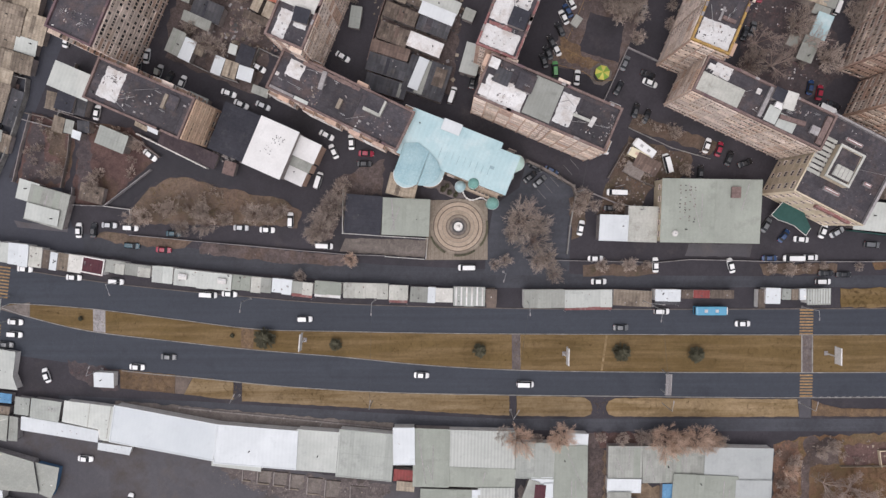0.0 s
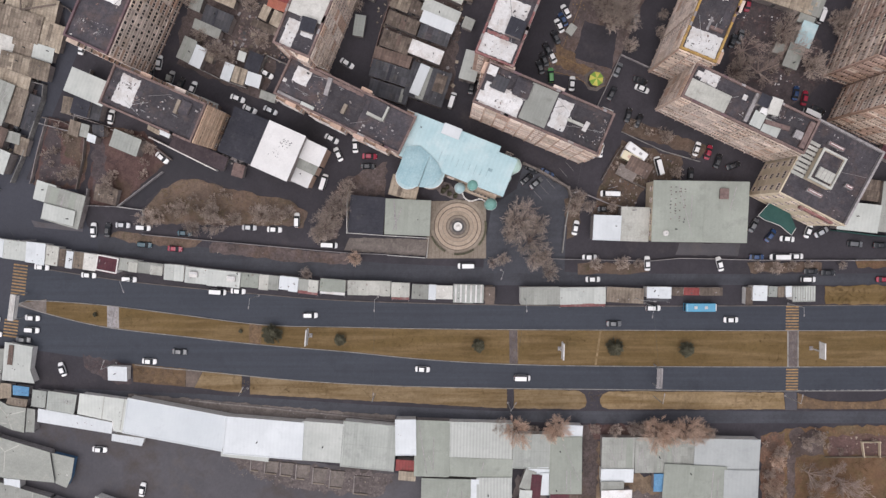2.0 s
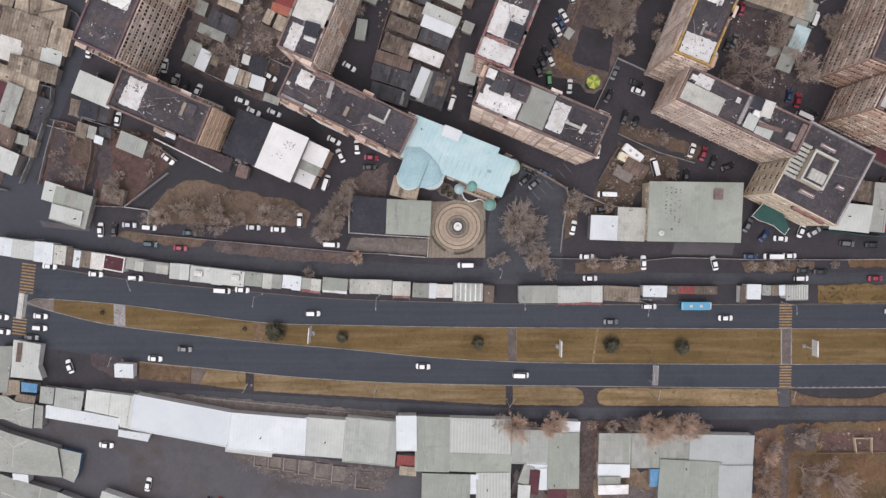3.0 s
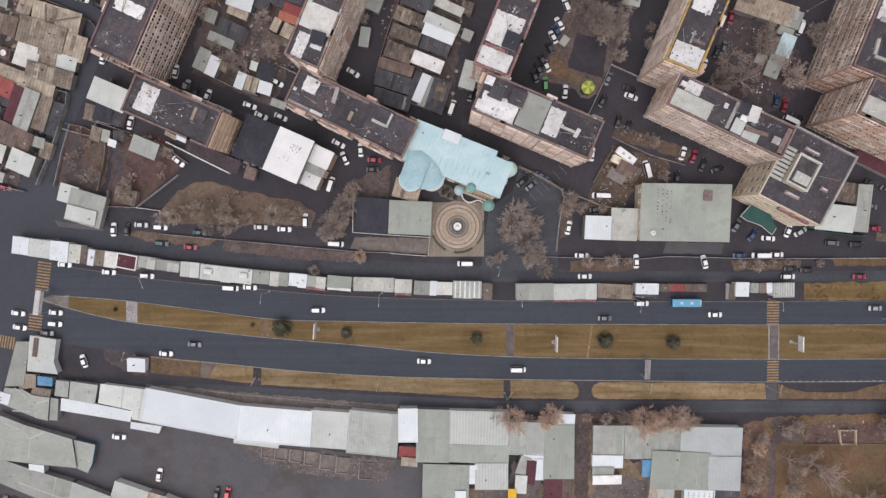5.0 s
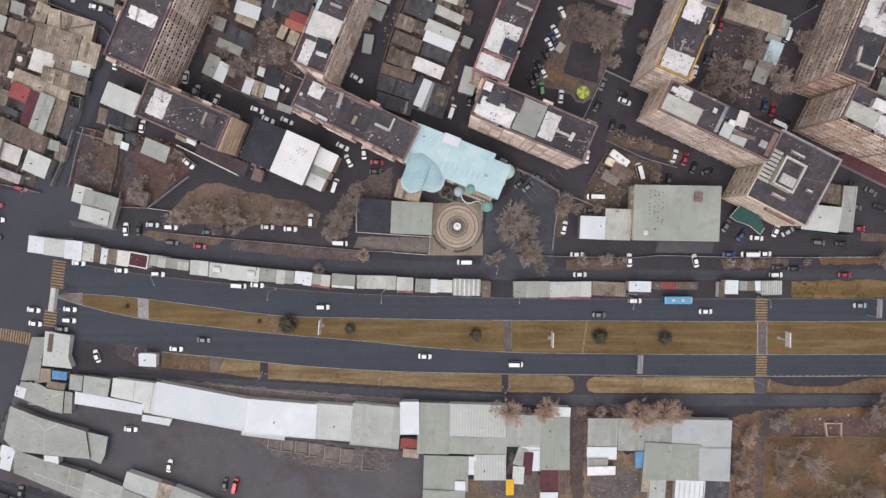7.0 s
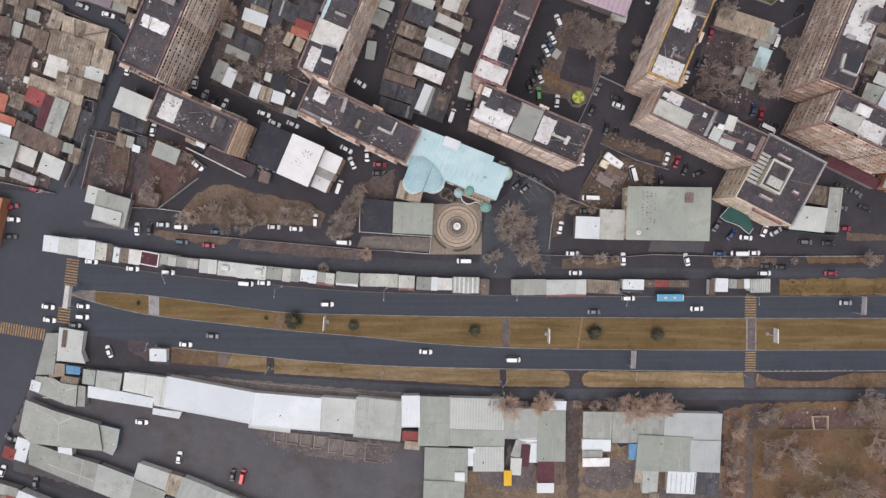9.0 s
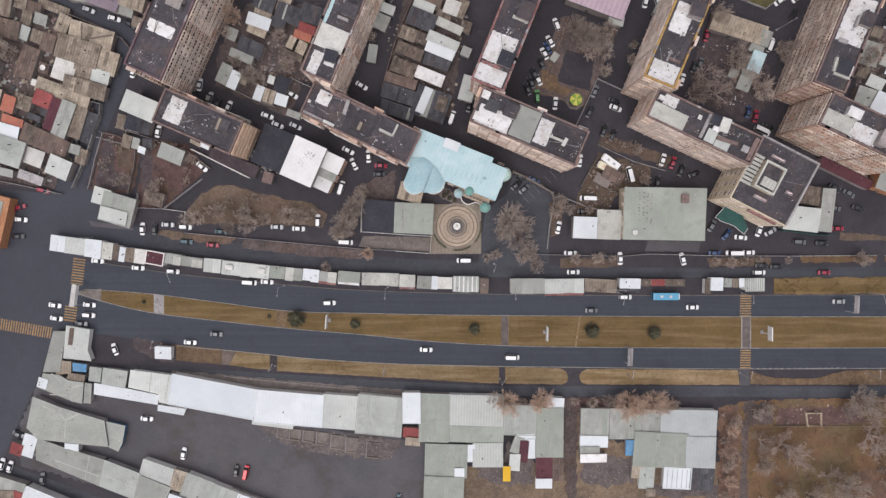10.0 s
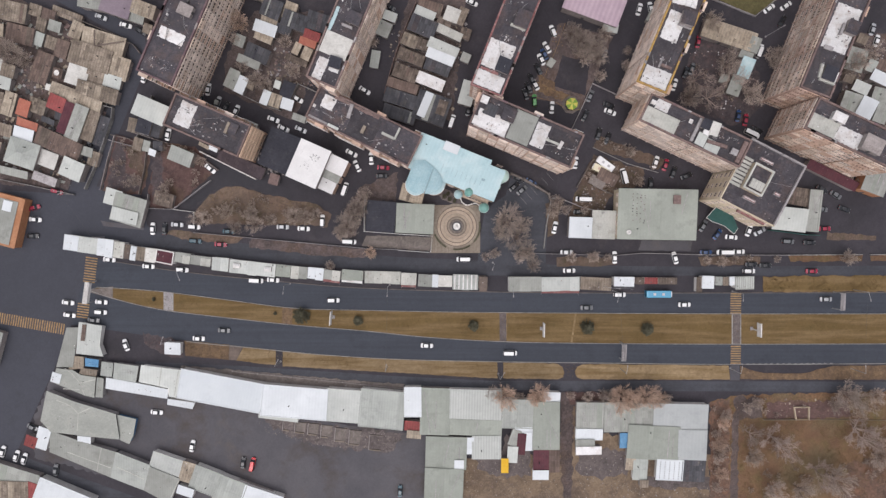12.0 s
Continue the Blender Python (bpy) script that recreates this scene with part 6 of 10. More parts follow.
sheet('footpath', ragged([(100.9, -69.5), (103.3, -69.5), (103.3, -122.9), (100.3, -122.9)], 0.4, seed=28), 0.050, M['yard_dirt'], 'dark trodden path through the scrub', 'footpath')
sheet('verge', ragged([(41.4, -60.3), (65.5, -60.2), (65.5, -63.9), (43.4, -64.8)], 0.5, seed=29), 0.030, M['dirt'], 'bare earth beside the service road', 'verge')
sheet('verge', ragged([(110.7, -19.0), (168.1, -18.4), (168.3, -24.2), (110.8, -24.4)], 0.3, seed=30), 0.150, M['grass'], 'dry ochre grass verge beside the avenue', 'grass verge')
sheet('verge', ragged([(119.5, -11.4), (145.2, -11.4), (145.2, -13.6), (120.5, -13.6)], 0.3, seed=31), 0.120, M['scrub'], 'brown earth bed with a low kerb', 'bed')
sheet('verge', ragged([(148.1, -11.4), (167.9, -11.4), (167.9, -13.6), (148.2, -13.6)], 0.3, seed=32), 0.120, M['scrub'], 'brown earth bed with a low kerb', 'bed')
sheet('verge', ragged([(87.8, -12.1), (109.6, -12.1), (109.6, -14.6), (88.8, -15.1)], 0.4, seed=33), 0.100, M['litter'], 'bare earth strip with dead shrubs', 'bed')
sheet('verge', ragged([(38.0, -12.3), (57.9, -12.1), (59.0, -15.1), (38.0, -15.5)], 0.4, seed=34), 0.100, M['litter'], 'bare earth strip with dead shrubs', 'bed')
sheet('verge', ragged([(-70.0, -5.9), (-30.9, -9.1), (-27.9, -10.3), (-29.0, -12.3), (-47.0, -11.5), (-71.1, -8.7)], 0.4, seed=35), 0.120, M['yard_dirt'], 'brown grass strip beside the service road', 'bed')
sheet('verge', ragged([(-99.2, -2.7), (-73.1, -5.1), (-75.1, -7.5), (-93.2, -6.1), (-100.2, -4.1)], 0.4, seed=36), 0.100, M['litter'], 'bare earth strip between parked cars', 'bed')
sheet('green', ragged([(-84.5, 9.9), (-78.8, 12.5), (-73.8, 12.9), (-64.8, 9.9), (-46.9, 6.5), (-41.3, 2.9), (-42.9, -1.5), (-54.9, -0.7), (-73.0, -0.7), (-89.1, -0.3), (-90.0, 3.9)], 0.4, seed=37), 0.140, M['litter'], 'brown grass triangle with bare trees', 'green')
sheet('yard', ragged([(-117.6, 31.2), (-105.0, 27.8), (-107.3, 12.9), (-109.0, 9.9), (-122.6, 11.3), (-119.8, 22.8)], 0.4, seed=38), 0.030, M['dirt'], 'fenced yard of bare brown earth', 'yard')
sheet('yard', ragged([(-103.0, 28.8), (-89.6, 26.8), (-81.8, 18.8), (-97.0, 5.3), (-106.1, 5.3), (-106.6, 9.9)], 0.4, seed=39), 0.035, M['dirt'], 'bare brown earth plot with bare shrubs', 'yard')
sheet('yard', ragged([(-117.0, 29.6), (-114.6, 28.8), (-114.2, 18.0), (-109.4, 15.0), (-109.6, 11.0), (-121.0, 12.4), (-118.6, 22.8)], 0.8, 1.0, seed=70), 0.040, M['litter_earth'], 'dark littered earth inside the fence', 'yard')
sheet('yard', ragged([(-113.4, 27.8), (-107.6, 26.4), (-108.4, 17.6), (-113.2, 19.2)], 0.7, 1.0, seed=71), 0.046, M['litter'], 'weedy brown earth inside the fence', 'yard')
sheet('yard', ragged([(-104.6, 26.0), (-101.6, 25.6), (-101.0, 12.0), (-105.4, 9.0)], 0.7, 1.0, seed=72), 0.045, M['litter_earth'], 'dark trodden earth along the wall', 'yard')
sheet('yard', ragged([(-30.8, 12.8), (-17.9, 17.8), (-18.9, 7.9), (-29.3, 7.3), (-32.9, -5.1), (-39.9, -5.1), (-36.9, 4.9)], 0.5, seed=40), 0.030, M['yard_dirt'], 'bare earth bed under trees beside the hall', 'yard')
sheet('footpath', ragged([(-29.3, -4.5), (-5.9, -5.1), (-6.9, -10.1), (-30.9, -8.3)], 0.2, seed=41), 0.060, M['paving'], 'worn grey paved forecourt', 'pavement')
sheet('court', ragged([(39.6, 58.4), (49.2, 55.6), (47.6, 44.4), (36.4, 47.8)], 0.2, seed=42), 0.020, M['yard'], 'dark worn sports court', 'court')
sheet('yard', ragged([(31.4, 52.3), (36.7, 48.8), (37.3, 46.4), (42.5, 44.6), (41.4, 42.0), (31.6, 45.6)], 0.4, 1.0, seed=74), 0.024, M['dirt_grass'], 'trodden ochre earth beside the court', 'yard')
sheet('playground', ragged([(38.4, 69.7), (57.1, 64.8), (50.0, 48.2), (45.7, 39.4), (27.7, 44.3), (33.6, 59.0)], 0.4, seed=43), 0.012, M['yard_dirt'], 'worn earth playground with dead trees', 'playground')
sheet('yard', ragged([(88.5, 63.7), (105.2, 58.8), (109.3, 48.1), (109.5, 40.3), (99.8, 33.4), (81.0, 42.3), (82.7, 55.9)], 0.6, seed=44), 0.020, M['litter_earth'], 'brown courtyard under bare trees', 'yard')
sheet('yard', ragged([(52.5, 30.6), (76.3, 21.7), (73.4, 18.7), (68.5, 20.7), (50.6, 26.2)], 0.4, seed=45), 0.020, M['litter'], 'brown strip in front of the block', 'yard')
sheet('yard', ragged([(50.6, 23.7), (68.5, 18.7), (67.6, 12.8), (58.7, 11.8), (52.8, 1.9), (41.9, 1.9), (44.8, 11.8)], 0.5, seed=46), 0.030, M['litter'], 'rubble lot with scrap and weeds', 'yard')
sheet('yard', ragged([(33.9, 6.8), (40.8, 8.4), (38.9, 2.9), (38.0, -3.1), (35.0, -5.1)], 0.4, seed=47), 0.030, M['litter'], 'bare earth corner with shrubs', 'yard')
sheet('yard', [(-81.9, 77.8), (-72.0, 77.8), (-78.1, 62.2), (-88.3, 46.5), (-90.3, 50.5)], 0.010, M['yard'], 'dark asphalt access lane', 'road')
sheet('yard', ragged([(-83.1, 23.2), (-70.2, 16.8), (-59.1, 12.6), (-61.0, 10.7), (-66.0, 10.6), (-73.8, 13.4), (-78.8, 13.0), (-85.0, 10.2), (-91.8, 4.3), (-94.6, 5.2)], 0.5, 1.2, seed=73), 0.022, M['darker_asphalt'], 'very dark asphalt between wall and green', 'yard')
sheet('forecourt', ragged([(67.8, -6.1), (85.7, -6.5), (85.1, -10.1), (66.9, -9.7)], 0.2, seed=49), 0.030, M['mud'], 'brown gravel forecourt of the large shed', 'yard')
sheet('yard', [(10.1, -15.1), (10.7, -7.1), (12.6, 4.5), (20.0, 9.8), (21.9, 16.8), (35.3, 9.8), (34.2, -10.1), (34.2, -15.1)], 0.014, M['lane'], 'dark asphalt car park beside the hall', 'car park')
sheet('pavement', [(-123.6, 0.8), (-122.6, -1.2), (-108.4, -2.6), (-106.4, 8.6), (-107.6, 8.8), (-109.6, -1.0), (-120.8, 0.2)], 0.11, M['mud'], 'narrow brown paved edge round a corner building', 'pavement')
sheet('lawn', [(89.2, 79.2), (108.5, 88.8), (116.5, 79.1), (105.9, 71.8)], 0.120, M['olive_grass'], 'olive brown grass court inside a kerb', 'lawn')
sheet('verge', ragged([(133.0, -3.4), (150.0, -4.6), (150.0, -6.4), (133.0, -5.9)], 0.3, seed=52), 0.080, M['litter'], 'dry grass strip beside the car park', 'bed')
sheet('pavement', ragged([(-95.9, -51.2), (-73.7, -52.8), (-47.4, -55.2), (-16.0, -57.6), (-16.1, -60.4), (-47.4, -59.3), (-73.7, -56.9), (-96.0, -53.3)], 0.3, seed=53), 0.100, M['paving'], 'grey paved strip behind the sheds', 'pavement')
sheet('yard', ragged([(-169.2, 82.0), (-153.3, 80.4), (-145.5, 75.3), (-135.7, 71.0), (-124.8, 67.0), (-113.5, 62.3), (-115.1, 52.5), (-126.6, 30.8), (-135.1, 11.9), (-171.3, 14.9)], 0.6, seed=54), 0.015, M['yard_dirt'], 'trodden earth between crowded houses', 'yard')
sheet('yard', ragged([(-78.2, 58.3), (-68.1, 73.9), (-43.4, 73.8), (-49.5, 48.4), (-54.6, 35.6), (-79.4, 46.5)], 0.6, seed=55), 0.015, M['yard_dirt'], 'trodden earth between courtyard sheds', 'yard')
sheet('yard', ragged([(-13.7, 81.5), (6.9, 81.4), (1.0, 35.5), (-20.8, 40.5), (-20.7, 52.3)], 0.6, seed=56), 0.015, M['yard_dirt'], 'trodden earth between courtyard sheds', 'yard')
sheet('yard', ragged([(134.4, 65.5), (165.5, 65.4), (166.7, 26.5), (139.0, 35.3)], 0.6, seed=57), 0.015, M['yard_dirt'], 'trodden earth between sheds', 'yard')
sheet('yard', ragged([(92.8, -63.8), (100.0, -62.4), (100.7, -122.9), (93.8, -123.0)], 0.6, seed=58), 0.045, M['russet_earth'], 'russet weedy earth beside the shed', 'yard')
sheet('yard', ragged([(101.6, -61.8), (110.6, -62.3), (111.7, -69.0), (101.7, -69.9)], 0.8, seed=59), 0.045, M['yard_dirt'], 'dark trodden ground', 'yard')
sheet('yard', ragged([(112.6, -63.8), (141.6, -62.9), (142.7, -69.4), (112.7, -69.9)], 0.8, seed=60), 0.044, M['dirt'], 'dark bare earth with weeds', 'yard')
sheet('yard', ragged([(142.1, -85.7), (170.0, -79.5), (171.0, -112.2), (138.8, -112.4)], 1.2, seed=61), 0.045, M['russet_earth'], 'russet weedy ground', 'yard')

# ---- apartment blocks ----
apartment_block(-84.3, 63.7, 65.6, 40.2, 12.0, 24.0, 'long tan apartment block with balconies and dark roof', wall='tan_wall', trim='purple', seed=2, bands={0: ('pale_panel', 'tan_wall', 'pale_panel', 'loggia')}, items=[('felt', 'whitewash', 0, -5.9, 0.2, 3.6, 8.4, 0), ('hut', 'block_wall', 2, 3.1, -1.3, 3.4, 4.4, 0), ('felt', 'old_felt', 0, -2.2, 1.1, 2.4, 7.9, 0), ('debris', 'concrete', 27, -15.4, 0.8, 5.2, 6.0, 0), ('debris', 'whitewash', 7, -15.6, 3.0, 5.7, 4.2, 0)])
apartment_block(-32.2, 63.3, 67.1, 41.7, 10.0, 23.0, 'tall pinkish tuff apartment block with a patched roof', trim='rust', seed=3, bands={0: ('pale_panel', 'loggia', 'tan_wall')}, items=[('felt', 'copper', 0, -0.8, 4.0, 7.8, 1.1, 0), ('sheet', 'cream_felt', 0.35, -8.4, 0.0, 7.1, 9.0, 0), ('felt', 'whitewash', 0, -16.8, 2.0, 7.0, 3.2, 0), ('hut', 'dark_felt', 1.6, -13.5, -2.0, 3.4, 3.7, 6), ('felt', 'whitewash', 0, -15.7, -2.1, 1.2, 3.3, 0), ('hut', 'bitumen', 1.8, 1.4, -2.3, 3.7, 4.3, 0), ('wall', 'concrete', 0.9, -1.6, -1.0, 0.8, 3.5, 0), ('debris', 'concrete', 27, -0.5, -0.3, 6.1, 4.6, 8)])
apartment_block(19.7, 61.6, 68.2, 43.4, 10.4, 23.0, 'tall tuff apartment block with whitewashed roof areas', trim='red_trim', seed=4, plain=(0, 2), items=[('felt', 'whitewash', 0, -10.2, 0.5, 9.0, 8.4, 0), ('hut', 'dark_felt', 1.8, -12.6, -2.2, 4.4, 4.2, 0), ('felt', 'whitewash', 0, -18.5, 0.3, 4.9, 9.0, 0), ('felt', 'red_trim', 0, -15.5, 1.4, 0.9, 5.8, 0), ('debris', 'dark_metal', 7, -18.8, 0.9, 2.8, 3.5, 0), ('debris', 'dark_metal', 5, -8.9, 0.5, 2.6, 2.9, 0), ('hut', 'bitumen', 2, 2.8, -2.4, 5.2, 4.4, 0), ('wall', 'beige_sheet', 0.7, 0.2, -1.9, 0.9, 5.0, 0), ('debris', 'whitewash', 33, -4.2, 0.5, 2.1, 3.6, 0)])
apartment_block(71.2, 62.6, 67.8, 44.7, 9.8, 25.0, 'tall tuff apartment block with orange roof edging', trim='ochre', seed=5, bands={2: ('loggia', 'tan_wall', 'pale_panel'), 3: ('tan_wall', 'loggia')}, items=[('felt', 'whitewash', 0, -18.9, -0.2, 5.5, 8.4, 0), ('felt', 'old_felt', 0, -11.6, 0.9, 8.2, 6.4, 0), ('debris', 'dark_metal', 16, -19.4, -0.5, 3.5, 6.1, 0), ('wall', 'rust', 0.8, -14.8, -1.8, 0.8, 3.4, 0), ('felt', 'whitewash', 0, -2.5, 0.9, 9.1, 5.5, 0), ('felt', 'whitewash', 0, 7.4, 0.8, 5.7, 7.5, 7), ('hut', 'bitumen', 2.2, 1.0, -2.1, 4.2, 4.1, 6), ('felt', 'old_felt', 0, -3.9, -3.1, 4.0, 2.6, 0), ('wall', 'concrete', 0.6, -1.4, -2.2, 0.5, 4.5, 0), ('wall', 'concrete', 0.4, -14.0, 0.3, 3.5, 0.6, 0)])
apartment_block(122.2, 62.7, 68.8, 48.0, 9.9, 24.5, 'tall tuff apartment block with windowed long facade', trim='rust', seed=6, bands={2: ('tuff', 'loggia', 'tuff', 'pale_panel'), 3: ('tuff', 'tan_wall')}, items=[('felt', 'whitewash', 0, -2.8, -0.2, 14.4, 7.9, 0), ('hut', 'bitumen', 2, -2.0, -2.6, 4.1, 3.4, 0), ('wall', 'concrete', 1.2, -3.2, -0.2, 3.6, 0.8, 0), ('debris', 'dark_metal', 12, -5.5, -1.1, 1.8, 4.4, 0), ('debris', 'dark_metal', 6, -2.6, 0.4, 2.1, 2.4, 0), ('felt', 'old_felt', 0, -16.8, -0.2, 13.2, 8.6, 0), ('sheet', 'concrete', 0.8, -10.0, 1.5, 1.3, 2.9, 0), ('hut', 'dark_felt', 1.6, -17.3, -1.6, 4.3, 3.9, 0), ('wall', 'beige_sheet', 1, -17.2, 1.0, 4.2, 0.9, 9), ('wall', 'beige_sheet', 1, -19.6, -1.9, 0.9, 4.9, 0), ('wall', 'white_wall', 0.9, -17.9, -4.3, 4.2, 0.3, 0)])
apartment_block(126.7, 27.4, -25.2, 31.3, 10.4, 25.0, 'tall tuff apartment block beside a red awning', trim='rust', seed=7, bands={0: ('tan_wall', 'loggia'), 3: ('tan_wall', 'loggia')}, items=[('sheet', 'beige_sheet', 0.5, -10.7, -2.1, 8.9, 4.8, 0), ('felt', 'whitewash', 0, -1.8, -2.0, 8.3, 4.9, 0), ('hut', 'whitewash', 2.2, -8.0, 1.7, 4.1, 2.7, 0), ('debris', 'dark_metal', 13, -0.6, -2.0, 5.4, 3.6, 0), ('hut', 'block_wall', 2.4, 4.9, -1.4, 6.1, 4.8, 0)])
apartment_block(78.3, 29.3, -25.2, 35.2, 9.3, 20.5, 'pinkish tuff apartment block with two raised roof sections', trim='rust', seed=8, bands={0: ('pale_panel', 'loggia', 'pale_panel', 'tan_wall'), 3: ('loggia', 'tan_wall')}, items=[('sheet', 'beige_sheet', 0.5, -11.4, -1.7, 11.3, 4.8, 0), ('felt', 'whitewash', 0, -12.7, 2.6, 4.5, 3.2, 0), ('hut', 'whitewash', 1.6, -16.1, 2.0, 1.3, 1.2, 0), ('sheet', 'whitewash', 0.5, -2.6, 1.9, 1.2, 1.4, 0), ('debris', 'whitewash', 5, -1.0, -2.2, 1.9, 1.2, 7), ('hut', 'dark_felt', 2.2, 1.8, 2.7, 2.8, 2.9, 0), ('wall', 'concrete', 1, 0.0, 0.2, 1.0, 7.9, 0), ('hut', 'cream_felt', 1.8, 5.0, 2.6, 2.7, 4.2, 7), ('hut', 'whitewash', 1.5, 3.1, 0.7, 1.8, 1.6, 0), ('sheet', 'pale_sheet', 0.8, 2.8, -1.9, 3.2, 4.1, 0), ('sheet', 'pale_sheet', 0.6, 7.0, -2.3, 4.7, 3.6, 0), ('felt', 'old_felt', 0, 12.6, 0.0, 7.7, 8.3, 0), ('wall', 'rust', 1.2, 7.9, -1.1, 6.6, 1.1, 8), ('wall', 'rust', 1, 16.1, -0.1, 1.5, 7.3, 0), ('debris', 'concrete', 33, 9.1, 2.1, 5.4, 2.0, 0), ('hut', 'concrete', 1.2, 13.9, -1.1, 2.0, 1.8, 0)])
apartment_block(-28.0, 31.7, -25.9, 37.5, 11.0, 14.0, 'pinkish five-storey block with a dark felt roof', wall='tuff', trim='rust', seed=9, end_balconies=False, items=[('felt', 'whitewash', 0, -13.9, 2.0, 4.3, 4.3, 0), ('felt', 'whitewash', 0, -17.7, -0.9, 1.0, 1.0, 0), ('wall', 'concrete', 1.3, -6.1, 2.4, 1.2, 4.8, 8), ('debris', 'tan_sheet', 49, -6.5, -1.5, 3.1, 6.1, 0), ('wall', 'stone_ring', 1.3, 0.3, -1.1, 1.0, 2.7, 0), ('hut', 'bitumen', 1.4, 8.6, 2.8, 4.5, 4.0, 0), ('wall', 'beige_sheet', 1.7, 11.0, 2.5, 0.6, 4.2, 0), ('wall', 'beige_sheet', 1.7, 8.6, 0.6, 4.5, 0.8, 0), ('sheet', 'concrete', 0.5, -14.7, -4.6, 6.8, 0.7, 0), ('sheet', 'pale_sheet', 0.6, -9.1, -4.6, 3.9, 0.9, 0), ('debris', 'whitewash', 5, -9.2, 2.7, 2.0, 1.8, 0), ('wall', 'concrete', 0.25, -3.3, 2.9, 5.6, 0.3, 31), ('felt', 'old_felt', 0, -0.2, -0.2, 9.9, 8.7, 0), ('debris', 'concrete', 22, 12.5, -1.5, 6.4, 5.0, 0), ('felt', 'rust', 0, -4.7, 4.5, 16.2, 0.9, 0)])
apartment_block(24.3, 29.1, -23.0, 34.6, 11.1, 23.5, 'tall tuff apartment block with a patchwork roof', trim='rust', seed=10, bands={0: ('tan_wall', 'pale_panel', 'tuff', 'loggia')}, items=[('felt', 'whitewash', 0, -10.8, -2.1, 10.6, 5.8, 0), ('debris', 'dark_metal', 19, -10.3, -3.4, 5.1, 2.0, 0), ('sheet', 'dark_sheet', 0.7, -12.7, 1.3, 4.0, 3.7, 0), ('hut', 'bitumen', 1.5, -6.9, 2.1, 4.1, 4.1, 0), ('sheet', 'slate', 0.4, -1.5, 0.1, 7.2, 9.7, 0), ('felt', 'whitewash', 0, 4.7, 0.1, 4.3, 7.6, 0), ('felt', 'old_felt', 0, 12.3, -0.5, 9.1, 9.2, 0), ('wall', 'beige_sheet', 0.8, 8.9, -0.3, 4.3, 0.7, 0), ('hut', 'whitewash', 0.8, 11.7, -0.3, 0.9, 2.4, -7), ('debris', 'whitewash', 14, 12.9, -2.5, 6.1, 2.8, 0), ('debris', 'concrete', 33, 16.2, 0.6, 1.3, 5.6, 0), ('hut', 'whitewash', 1.2, -15.7, 3.5, 2.2, 2.2, 0), ('sheet', 'whitewash', 0.4, -15.6, -3.3, 2.4, 2.7, 0), ('debris', 'rust', 22, -14.1, 3.3, 4.8, 2.1, 0)])
apartment_block(-78.4, 31.6, -23.6, 26.3, 11.0, 18.0, 'tuff apartment block with balconies on its end wall', wall='tan_wall', trim='rust', seed=11, bands={1: ('orange_tan',)}, items=[('felt', 'whitewash', 0, -7.9, 0.3, 5.5, 7.9, 0), ('debris', 'concrete', 27, -7.5, 2.1, 2.4, 2.4, 0), ('debris', 'dark_metal', 5, -9.9, 0.8, 0.9, 2.4, 7), ('debris', 'beige_sheet', 33, -3.9, -1.0, 2.8, 2.7, 0), ('wall', 'stone_ring', 1.4, 6.6, 1.8, 0.9, 3.8, 0), ('felt', 'old_felt', 0, 4.0, -0.5, 14.8, 8.2, 0), ('debris', 'whitewash', 8, 2.7, 0.8, 5.9, 2.6, 0), ('felt', 'old_felt', 0, -11.5, 3.1, 2.4, 3.3, 0), ('hut', 'bitumen', 0.8, 8.2, 2.3, 2.9, 3.4, 0)])

# ---- office building ----
office_building(101.6, 13.0, -27.1, 19.7, 21.8, 17.0)

# ---- hall with turquoise roof ----
banquet_hall(2.9, 18.5, -21.7, 30.5, 12.4, 12.0, [(-10.9, -10.7, 3.4, 8.6, 11.2, 0.7), (-5.5, -7.9, 3.8, 3.5, 11.2, 1.0)], [(15.0, 2.9, 2.1, 10.6, 'mint'), (14.3, -1.0, 1.4, 10.6, 'mint'), (6.5, -6.4, 1.35, 12.3, 'green_copper'), (3.5, -8.1, 1.4, 7.0, 'copper'), (13.4, -9.1, 1.6, 6.5, 'green_copper')], [[(-7.3, -12.3), (-9.2, -13.2), (-11.3, -13.2), (-13.1, -12.5), (-14.1, -11.6), (-14.2, -7.2), (-14.4, -3.3), (-11.0, -1.8), (-7.4, -2.9)], [(-7.1, -12.3), (-7.2, -3.0), (-4.3, -4.6), (-2.7, -6.6), (-2.6, -8.4), (-3.7, -10.3), (-5.5, -11.8)]])
round_plaza(2.7, -1.3)

tagged(sheet('bed', ragged([(-5.5, 12.0), (-1.0, 12.0), (4.0, 8.6), (4.6, 6.4), (1.5, 6.6), (-2.5, 8.0)], 0.3, seed=70), 0.12, M['trodden'], 'dark planting bed between hall and plaza', 'bed'), kind='structure')

# ---- buildings by the hall ----
house(-23.6, 2.1, -5.2, 9.7, 10.3, 4.0, 'dark_felt', shape='flat', label='low annex with a dark slate-coloured roof')
house(-11.8, 1.4, -2.7, 12.6, 9.8, 4.5, 'green_grey', shape='flat', label='low annex with a flat grey-green roof', wall='white_wall')
house(-58.0, 24.5, -22.6, 10.8, 13.1, 6.0, 'dark_felt', shape='flat', label='low building with a dark felt roof')
house(-47.2, 19.8, -24.0, 10.5, 13.2, 11.0, 'white_coat', shape='flat', label='building with a bright white painted flat roof', wall='block_wall')
house(-38.6, 19.7, -25.0, 6.8, 5.2, 8.0, 'white_coat', shape='flat', label='annex with an off-white flat roof', wall='tan_wall')
